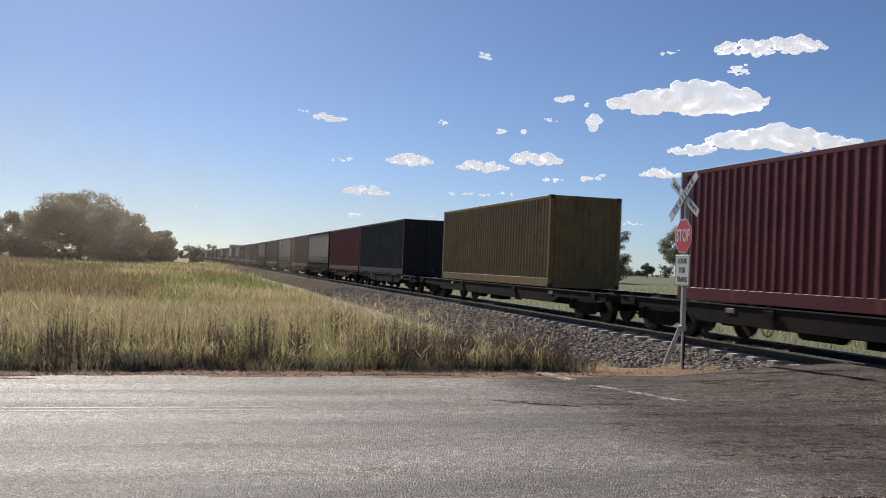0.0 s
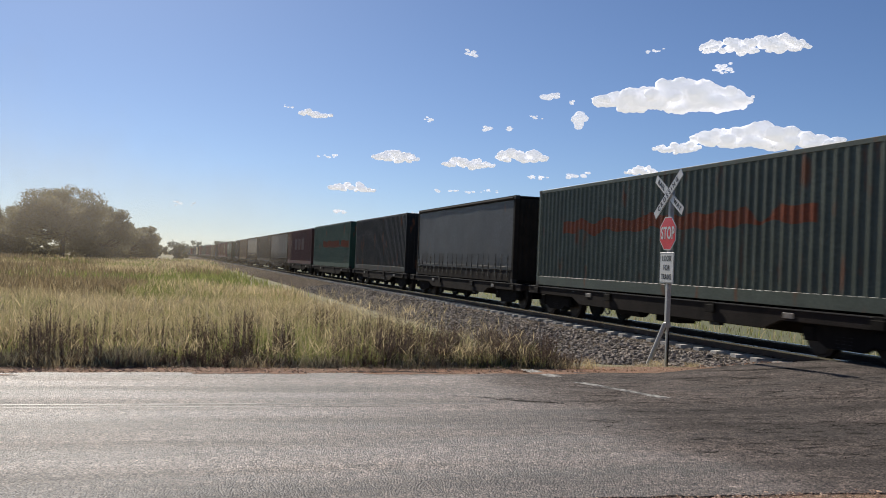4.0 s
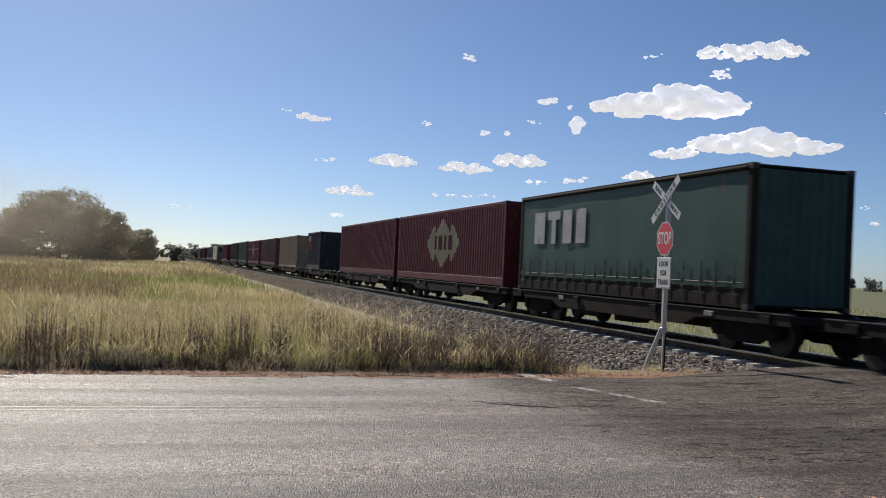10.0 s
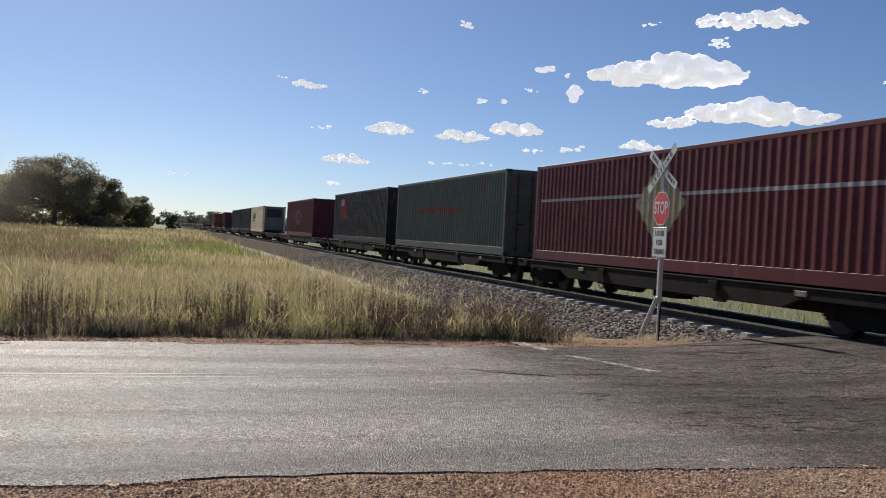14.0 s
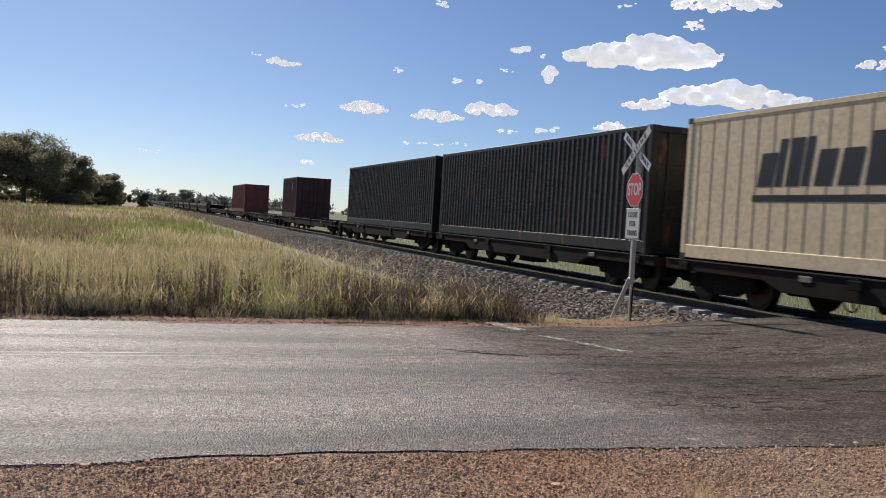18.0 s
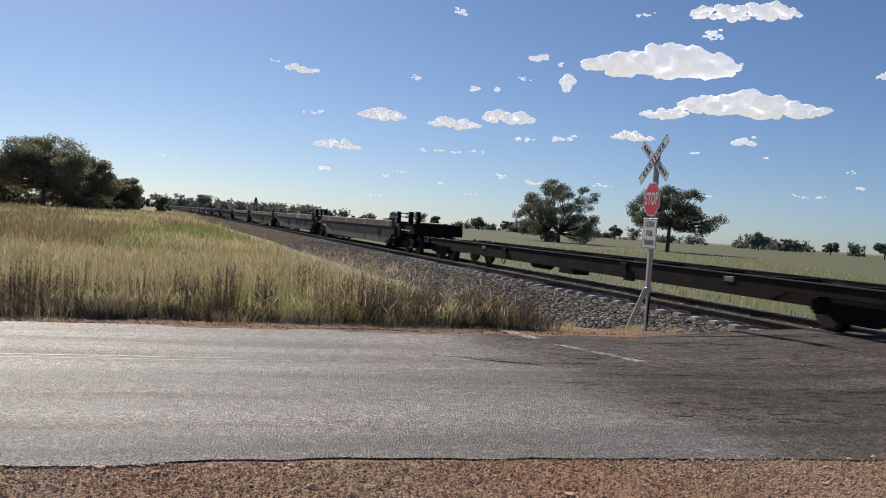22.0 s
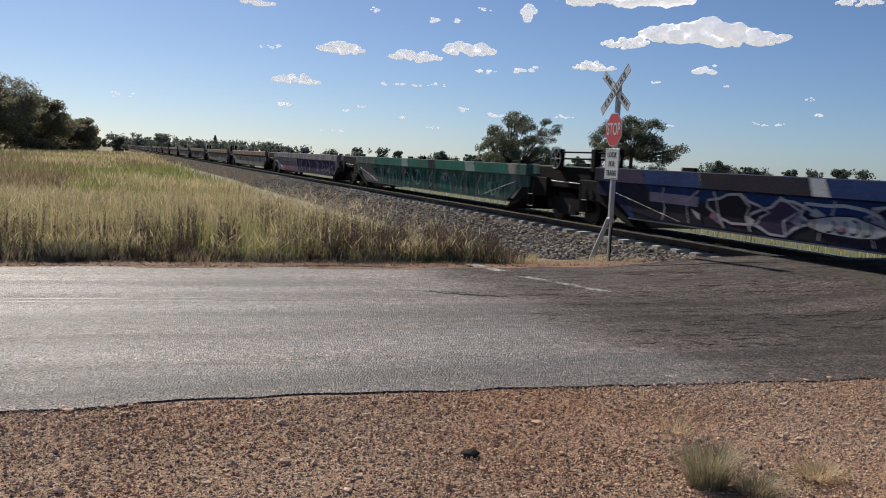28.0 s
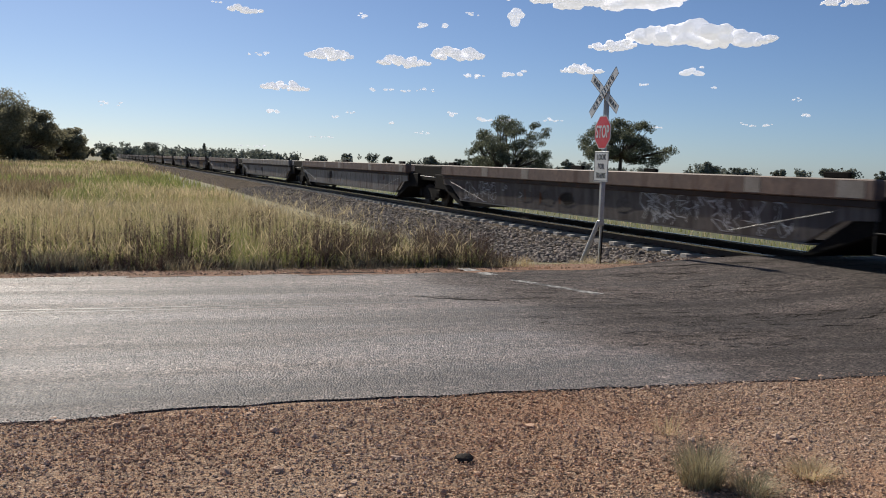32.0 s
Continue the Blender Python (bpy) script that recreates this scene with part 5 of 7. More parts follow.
SPRAY = {
    "grey": None,
    "blue": [(0.016, 0.02, 0.045), (0.02, 0.03, 0.08), (0.025, 0.055, 0.14), (0.018, 0.016, 0.022)],
    "green": [(0.05, 0.115, 0.09), (0.08, 0.15, 0.125), (0.03, 0.06, 0.05), (0.13, 0.19, 0.17)],
    "violet": [(0.30, 0.27, 0.29), (0.23, 0.21, 0.225), (0.36, 0.33, 0.36), (0.17, 0.145, 0.18)],
    "rust": [(0.32, 0.29, 0.26), (0.25, 0.23, 0.205), (0.21, 0.225, 0.205), (0.29, 0.21, 0.175)],
    "buff": [(0.27, 0.24, 0.215), (0.21, 0.185, 0.165), (0.31, 0.265, 0.22), (0.15, 0.13, 0.115)],
    "scribble": [(0.17, 0.15, 0.135), (0.13, 0.115, 0.105), (0.19, 0.165, 0.15), (0.10, 0.085, 0.078)],
    "letters": [(0.31, 0.28, 0.25), (0.24, 0.21, 0.19), (0.34, 0.31, 0.28), (0.17, 0.15, 0.135)],
}
for key, cols in SPRAY.items():
    if cols:
        M["spray_" + key] = graffiti_material("spray_" + key, cols, 0.45)


def sprayed_pieces(root, spray, L, x_at, rnd):
    """What has been sprayed on the side, piece by piece. Lengths run from the trailing end."""
    low, high = 0.38, (1.08 if spray in ("blue", "green", "violet") else 0.985)

    def patch(pts, colour, layer=1, label="", name="sprayed_patch"):
        v = [(x_at(z) - 0.003 - 0.003 * layer, y - L, z) for y, z in pts]
        part(name, Shape().add(v, [tuple(range(len(v)))[::-1]]).mesh(name, M["spray_" + colour]), root, label)

    def shard(y, z, long, wide, slant, colour, layer=1):
        pts = []
        for k in range(9):
            a = 6.283 * k / 9
            r = rnd.uniform(0.75, 1.2)
            p, q = wide * r * math.cos(a), long * r * math.sin(a)
            pts.append((y + p + q * math.sin(slant), min(max(z + q * math.cos(slant), low), high)))
        patch(pts, colour, layer)

    def line(pts, w, colour, layer=4):
        v = []
        for k, (p, q) in enumerate(pts):
            p0, q0 = pts[max(0, k - 1)]
            p1, q1 = pts[min(len(pts) - 1, k + 1)]
            t = Vector((p1 - p0, q1 - q0))
            t = t.normalized() if t.length > 1e-6 else Vector((1, 0))
            for e in (-1, 1):
                zz = min(max(q + e * t.x * w, low), high)
                v.append((x_at(zz) - 0.003 - 0.003 * layer, p - e * t.y * w - L, zz))
        part("sprayed_line", Shape().add(v, [(2 * k, 2 * k + 1, 2 * k + 3, 2 * k + 2) for k in range(len(pts) - 1)]).mesh("sprayed_line", M["spray_" + colour]), root)

    def curve(y, z, r, a0, a1, squash, w, colour, layer=4):
        line([(y + r * math.cos(a0 + (a1 - a0) * k / 10), z + r * squash * math.sin(a0 + (a1 - a0) * k / 10)) for k in range(11)], w, colour, layer)
    def on_chord(y0, y1, colour, z0=1.115, z1=1.405):
        v = [(-1.376, y - L, z) for y, z in ((y0, z0), (y0 + 0.15, z1), (y1 + 0.1, z1), (y1, z0))]
        part("sprayed_patch", Shape().add(v, [(3, 2, 1, 0)]).mesh("sprayed_patch", M["spray_" + colour]), root)
    if spray == "buff":
        on_chord(5.5, 8.1, "sand")
    elif spray == "blue":
        for y0, y1, c in ((2.4, 4.4, "red"), (4.4, 8.6, "navy"), (8.6, 9.3, "red"), (9.3, 12.6, "navy"), (12.6, 13.0, "white"), (13.0, 16.0, "ink"), (16.0, 18.0, "navy"), (18.0, 19.4, "plum")):
            on_chord(y0, y1, c)
    elif spray == "green":
        for y0, y1, c in ((3.0, 5.6, "teal"), (5.6, 6.4, "mint"), (6.4, 9.3, "teal"), (9.3, 10.0, "ink"), (10.0, 12.4, "teal"), (12.4, 13.2, "mint"), (13.2, 16.8, "teal")):
            on_chord(y0, y1, c)
    elif spray == "letters":
        on_chord(2.0, 3.4, "sand")
        on_chord(7.0, 9.0, "pale")

    def loop(pts, colour, outline, w, layer=2):
        """A filled shape with a sprayed outline."""
        pts = [(y, min(max(z, low + 0.01), high - 0.01)) for y, z in pts]
        if colour:
            patch(pts, colour, layer)
        if outline:
            line(pts + [pts[0]], w, outline, layer + 1)

    def rounded(y, z, ry, rz, lean=0.0, rough=0.18, n=14):
        out = []
        for k in range(n):
            a = 6.2832 * k / n
            r = 1 + rnd.uniform(-rough, rough)
            out.append((y + ry * r * math.cos(a) + lean * rz * math.sin(a), z + rz * r * math.sin(a)))
        return out
    mid = (low + high) / 2
    if spray == "letters":
        patch([(2.4, 0.6), (2.5, high), (9.4, high), (9.8, 0.8), (9.2, 0.5), (6.0, 0.55)], "drab", 1, "dark sprayed ground of the letters")
        for k in range(8):
            y, top, foot = 2.7 + 0.8 * k, rnd.uniform(0.88, 0.97), rnd.uniform(0.46, 0.58)
            patch([(y, foot), (y + 0.03, top), (y + rnd.uniform(0.4, 0.62), top - 0.03), (y + 0.5, foot + rnd.uniform(0, 0.2)), (y + 0.3, foot + 0.05)], "pale" if k % 3 else "stone", 2, "pale dripping block letter")
            shard(y + 0.25, 0.72, 0.1, 0.07, 0.1, "ink", 3)
        shard(4.8, 0.6, 0.15, 0.2, 0.4, "red", 3)
        for k in range(5):
            shard(rnd.uniform(10, 18), mid, rnd.uniform(0.15, 0.3), rnd.uniform(0.3, 0.9), rnd.uniform(-0.4, 0.4), rnd.choice(("stone", "drab", "pale")), 1)
    elif spray == "buff":
        patch([(4.95, low), (4.75, 0.65), (4.85, 0.9), (5.2, high), (8.1, high), (8.0, low)], "sand", 1, "large sprayed buff panel")
        patch([(8.1, low), (8.2, 0.95), (11.2, 0.92), (11.0, low)], "slate", 1)
        for y, z, r, a0, a1, q in ((7.4, 0.68, 0.32, 0, 6.283, 0.65), (7.42, 0.68, 0.2, 0.6, 5.9, 0.75), (6.7, 0.62, 0.4, 1.9, 5.0, 0.7), (5.25, 0.7, 0.34, -1.5, 1.6, 0.85), (5.95, 0.7, 0.3, 1.5, 4.6, 0.85)):
            curve(y, z, r, a0, a1, q, 0.014, "ink")
        for y, lean in ((6.3, -0.1), (5.75, 0.05), (6.95, 0.12), (5.5, -0.02)):
            line([(y, high - 0.01), (y + lean, mid + 0.1), (y + lean * 0.5, mid - 0.1), (y + lean * 1.6, low + 0.06)], 0.013, "ink")
    elif spray == "blue":
        patch([(2.9, 0.6), (3.3, low), (18.3, low), (18.7, 0.6), (18.9, high), (2.4, high)], "ink", 0, "black sprayed ground of the picture")
        patch([(3.6, mid + 0.06), (6.5, mid + 0.1), (9.5, mid), (13.0, mid + 0.08), (17.5, mid + 0.12), (18.2, high), (3.2, high)], "navy", 1, "blue sprayed upper part of the picture")
        patch([(3.2, low + 0.02), (3.0, 0.75), (3.5, high), (4.4, high), (4.1, 0.7), (3.9, low + 0.02)], "red", 2)
        y = 4.4
        for k in range(9):
            wide = rnd.uniform(0.55, 0.95)
            loop(rounded(y + wide, mid + rnd.uniform(-0.05, 0.09), wide, rnd.uniform(0.20, 0.29), rnd.uniform(-0.8, 0.8), 0.26), ("ink", "navy", "ink", "sky", "red", "ink", "navy", "plum", "ink")[k], "white", rnd.uniform(0.016, 0.028), 2)
            y += wide * 1.65
        for k in range(15):
            y, z = 4.0 + 0.95 * k + rnd.uniform(-0.3, 0.3), rnd.uniform(low + 0.05, mid + 0.1)
            pts = [(y + rnd.uniform(-0.1, 0.1), z), (y + rnd.uniform(0.1, 0.3), z + 0.1), (y + rnd.uniform(0.0, 0.25), z + 0.22), (y - 0.05, z + 0.13)]
            loop(pts, "white" if k % 2 else "lilac", None, 0, 4)
        for k in range(16):
            y = 3.8 + 0.9 * k + rnd.uniform(-0.2, 0.2)
            line([(y, low + 0.02), (y + rnd.uniform(-0.15, 0.3), mid - 0.08), (y + rnd.uniform(-0.4, 0.3), mid + 0.12), (y + rnd.uniform(-0.5, 0.5), high - 0.01)], rnd.uniform(0.012, 0.026), "white", 5)
        patch([(16.2, 0.74), (16.15, 0.94), (17.9, 0.96), (17.9, 0.76)], "lilac", 5, "pale sprayed oblong")
        loop(rounded(12.3, mid - 0.06, 0.85, 0.16, 0.3, 0.12), "white", "ink", 0.012, 5)
        for k in range(4):
            curve(11.9 + 0.26 * k, mid - 0.06, 0.12, rnd.uniform(0, 3), rnd.uniform(4.5, 6), 0.9, 0.018, "ink", 8)
        for k in range(4):
            loop(rounded(5.8 + 3.3 * k, mid - 0.12, 0.1, 0.06), "pink", None, 0, 6)
    elif spray == "green":
        patch([(16.9, low), (17.6, 0.8), (17.9, high), (19.9, high), (19.6, 0.75), (18.8, low)], "stone", 1, "bare grey end of the panel")
        for k in range(30):
            y = rnd.uniform(3.2, 16.6)
            shard(y, rnd.uniform(0.55, 0.9), rnd.uniform(0.16, 0.3), rnd.uniform(0.12, 0.3), rnd.uniform(-0.7, 0.7), rnd.choice(("teal", "teal", "ink", "teal", "mint")), 1 + k % 2)
        for k in range(26):
            y = 3.4 + 0.51 * k
            line([(y, low + rnd.uniform(0, 0.1)), (y + rnd.uniform(-0.1, 0.15), mid), (y + rnd.uniform(-0.35, 0.35), high - rnd.uniform(0, 0.12))], rnd.uniform(0.012, 0.045), rnd.choice(("mint", "mint", "stone", "teal")), 4)
        for k in range(9):
            curve(4.5 + 1.4 * k, mid + rnd.uniform(-0.1, 0.1), rnd.uniform(0.2, 0.45), rnd.uniform(0, 3), rnd.uniform(4, 6.5), 0.6, rnd.uniform(0.012, 0.03), rnd.choice(("mint", "teal")), 5)
        for k in range(2):
            patch([(16.9, 0.86 - 0.12 * k), (16.9, 0.93 - 0.12 * k), (17.5 - 0.3 * k, 0.94 - 0.12 * k), (17.5 - 0.3 * k, 0.87 - 0.12 * k)], "ink", 6, "dark sprayed bar", "sprayed_bar")
    elif spray == "scribble":
        for k in range(60):
            y = rnd.uniform(3.8, 8.2) if k % 3 else rnd.uniform(14.0, 18.4)
            z = rnd.uniform(0.5, 0.92)
            pts = [(y, z)]
            for j in range(rnd.randint(4, 8)):
                y += rnd.gauss(0, 0.12)
                z = min(max(z + rnd.gauss(0, 0.14), low), high)
                pts.append((y, z))
            line(pts, rnd.uniform(0.008, 0.016), "white")
        for k in range(6):
            shard(rnd.uniform(8.5, 14), mid, 0.2, rnd.uniform(0.2, 0.5), 0.2, "drab", 1)
    elif spray == "violet":
        patch([(3.0, low), (2.6, 0.8), (2.8, high), (12.6, high), (12.3, low)], "plum", 1, "dark slate sprayed ground")
        patch([(12.5, mid), (12.6, high), (17.0, high), (17.2, mid)], "pale", 1, "white upper half of a sprayed piece")
        patch([(12.5, low), (12.5, mid), (17.2, mid), (16.8, low)], "pink", 1, "pink lower half of a sprayed piece")
        for k in range(7):
            y = 12.9 + 0.6 * k
            line([(y, high - 0.02), (y + 0.12, mid + 0.05), (y - 0.1, mid - 0.1), (y + 0.1, low + 0.02)], 0.016, "ink", 3)
            loop(rounded(y + 0.25, mid + 0.12, 0.1, 0.07), "ink", None, 0, 3)
        for k in range(24):
            y = rnd.uniform(3.2, 12.2)
            line([(y, low + rnd.uniform(0, 0.1)), (y + rnd.uniform(-0.1, 0.3), mid - 0.05), (y + rnd.uniform(-0.4, 0.4), mid + 0.12), (y + rnd.uniform(-0.6, 0.6), high - rnd.uniform(0, 0.1))], rnd.uniform(0.014, 0.06), rnd.choice(("lilac", "lilac", "pale", "slate")), 3)
        for k in range(16):
            y = rnd.uniform(3.0, 5.2)
            line([(y, rnd.uniform(0.55, 0.9)), (y + rnd.uniform(-0.5, 0.5), rnd.uniform(low, high))], 0.008, "white", 5)
    else:
        for k in range(7):
            shard(rnd.uniform(3.6, 2 * L - 3.6), rnd.uniform(0.55, 0.9), rnd.uniform(0.15, 0.3), rnd.uniform(0.15, 0.6), rnd.uniform(-0.4, 0.4), rnd.choice(("stone", "stone", "pale", "drab")), 1)


def well_wagon(u0, u1, spray, chord, rails, seed):
    """A low well wagon: hung between two bogies, with cut-away ends over them."""
    length = round(u1 - u0, 2)
    L = length / 2
    rnd = random.Random(seed)
    root = tagged(new("well_wagon"), {"grey": "grey steel well wagon, dusty and rust-stained"}.get(spray, "steel well wagon sprayed with %s graffiti" % {"buff": "pale buff", "rust": "faded rust-coloured", "letters": "pale block-letter", "scribble": "thin white scribbled"}.get(spray, spray)), "well wagon", "well wagons of the train")
    m = M["well_grey"] if spray == "grey" else M["spray_" + spray]
    x0 = 1.34
    TOP, CH, LOW = 1.42, 1.10, 0.35
    a, s0, b = 1.9, 2.6, 3.4     # from the end: chord, shoulder, foot

    def x_at(z):
        return -(x0 - 0.05) + (CH - z) * 0.06
    for face in (-1, 1):
        def side():
            out = [(-L + a, CH), (L - a, CH), (L - a, CH - 0.3), (L - s0, CH - 0.34), (L - b, LOW), (-L + b, LOW), (-L + s0, CH - 0.34), (-L + a, CH - 0.3)]
            n = len(out)
            v = [(-face * x_at(z), y, z) for y, z in out] + [(-face * x_at(z) - face * 0.06, y, z) for y, z in out]
            f = [(0, 1, 2, 3, 6, 7), (3, 4, 5, 6), (n + 0, n + 7, n + 6, n + 3, n + 2, n + 1), (n + 3, n + 6, n + 5, n + 4)] + [(i, i + n, (i + 1) % n + n, (i + 1) % n) for i in range(n)]
            return Shape().add(v, f).mesh("side_panel", m)
        part("side_panel", stored(("wside", length, spray, face), side), root)
        ch = part("top_chord", stored(("wtop", length, chord, face), lambda: Shape().box(min(face * (x0 - 0.2), face * (x0 + 0.03)), max(face * (x0 - 0.2), face * (x0 + 0.03)), -L + a, L - a, CH, TOP).mesh("top_chord", M[chord], 0.02)), root, "box-section top edge, patched with primer")
        part("bottom_flange", stored(("wlow", length, face), lambda: Shape().box(min(face * (x0 - 0.32), face * (x0 - 0.1)), max(face * (x0 - 0.32), face * (x0 - 0.1)), -L + b - 0.1, L - b + 0.1, LOW - 0.03, LOW).mesh("bottom_flange", M["flange"])), root)
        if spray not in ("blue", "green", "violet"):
            # added strip, a little proud of the panel: the overhang's shadow as colour
            part("chord_web", stored(("wshade", length, face), lambda: Shape().box(min(face * (x0 - 0.12), face * (x0 - 0.018)), max(face * (x0 - 0.12), face * (x0 - 0.018)), -L + a, L - a, CH - 0.11, CH).mesh("chord_web", M["chord_web"], 0.01)), root, "dark strip standing in for the shade under the top edge")
        for y in (-0.36, 0.02, 0.40):
            part("container_guide", stored(("wguide", face), lambda: Shape().box(face * (x0 - 0.12) - 0.05, face * (x0 - 0.12) + 0.05, -0.28, 0.28, TOP, TOP + 0.10).mesh("container_guide", M["bogie"], 0.015)), root, "", pose(0, y * length + 0.3 * face, 0))
        for e in (-1, 1):
            part("grab_rod", stored(("wbrace", length, face, e), lambda: Shape().tube((face * (x0 + 0.0), e * (L - s0 - 0.1), CH - 0.2), (face * (x0 - 0.06), e * (L - b - 1.9), LOW + 0.06), 0.0045, n=5).mesh("grab_rod", M["galvanised"])), root)
        if face < 0:
            y = -L + a + rnd.uniform(0.2, 2)
            while y < L - a - 0.8:
                w = rnd.uniform(0.35, 0.6)
                part("primer_patch", stored(("primer", round(w, 1)), lambda: Shape().box(-x0 - 0.034, -x0 - 0.029, -w / 2, w / 2, CH + 0.03, TOP - 0.03).mesh("primer_patch", M["primer"])), ch, "", pose(0, y, 0))
                y += rnd.uniform(2.2, 5.5)
            sprayed_pieces(root, spray, L, x_at, rnd)
    part("well_floor", stored(("wfloor", length), lambda: Shape().box(-1.15, 1.15, -L + b, L - b, LOW - 0.02, LOW + 0.05).mesh("well_floor", M["steel_dark"])), root)
    for e in (-1, 1):
        part("end_wall", stored("wend", lambda: Shape().prism([(0.9, 0.62), (0.9, 1.1), (1.9, 1.1), (3.5, 0.14), (3.3, 0.14), (1.9, 0.6)], -1.22, 1.22).mesh("end_wall", M["bogie"], 0.02)), root, "", pose(0, e * L, 0, 0, 0, 0 if e < 0 else 180))
    bogie(root, -L)
    part("hood", stored("whood", lambda: Shape().prism([(-1.3, 0.86), (-1.3, 1.2), (-1.1, 1.38), (1.6, 1.40), (1.6, 0.86)], -1.12, 1.05).mesh("hood", M["bogie"], 0.03)), root, "black hood over the bogie", pose(0, -L, 0))
    part("grab_rail", stored("wgrab", lambda: Shape().tube((-1.22, -0.9, 1.0), (-1.22, 0.6, 1.02), 0.012, n=5).mesh("grab_rail", M["white_metal"])), root, "", pose(0, -L, 0))
    for y in (-0.95, 1.35):
        def ladder():
            sh = Shape()
            for k in (-0.17, 0.17):
                sh.tube((-1.26, k, 0.3), (-1.26, k, 1.0), 0.014, n=5)
            sh.tube((-1.26, -0.17, 0.3), (-1.26, 0.17, 0.3), 0.014, n=5)
            sh.tube((-1.26, -0.17, 0.62), (-1.26, 0.17, 0.62), 0.014, n=5)
            return sh.mesh("step_ladder", M["steel_edge"])
        if rails:
            part("step_ladder", stored("wladder", ladder), root, "", pose(0, -L + y * 1.3, 0))
    if rails:
        for y in (rails[0], 0.35 * rails[0] + 0.65 * rails[1], rails[1]):
            part("rail_post", stored("wpost", lambda: Shape().box(-1.27, -1.08, -0.09, 0.09, 1.3, 1.84).mesh("rail_post", M["bogie"], 0.01)), root, "", pose(0, -L + y, 0))
        for z in (1.60, 1.76):
            part("hand_rail", stored(("wrail", z, rails), lambda: Shape().tube((-1.18, rails[1], z), (-1.18, rails[0], z), 0.022, n=6).mesh("hand_rail", M["bogie"])), root, "", pose(0, -L, 0))

        def wheel():
            sh = Shape().ring((-1.3, 0, 1.6), 0.26, 0.009, 22)
            for k in range(6):
                a5 = k * 1.0472
                sh.tube((-1.3, 0, 1.6), (-1.3, 0.28 * math.cos(a5), 1.6 + 0.27 * math.sin(a5)), 0.008, n=5)
            return sh.tube((-1.32, 0, 1.6), (-1.2, 0, 1.6), 0.03, n=8).mesh("brake_wheel", M["galvanised"])
        for y in rails:
            part("brake_wheel", stored("wwheel", wheel), root, "pale spoked hand brake wheel", pose(0, -L + y, 0))
    carry(root, MID, (u0 + u1) / 2, RAIL)


def build_wells():
    joints = [594.3 + 22.08 * k for k in range(32)]
    rails = {0: (1.4, -1.8), 1: (1.1, -2.0), 5: (0.9, -0.6), 6: (0.3, -2.6), 9: (0.5, -2.5), 10: (-0.4, -3.0), 15: (0.4, -2.4)}
    sprays = ["rust", "letters", "buff", "rust", "blue", "blue", "green", "violet", "grey", "rust", "scribble", "grey"]
    chords = ["well_brown", "well_brown", "well_brown", "well_brown", "spray_blue", "spray_blue", "spray_green", "spray_violet", "well_rust", "well_rust", "well_brown"]
    for k in range(len(joints) - 1):
        sp = sprays[k] if k < len(sprays) else random.choice(["grey", "grey", "buff", "rust"])
        well_wagon(joints[k], joints[k + 1], sp, chords[k] if k < len(chords) else "well_brown" if k % 3 else "well_grey", rails.get(k), 400 + k)


build_train()
build_wells()


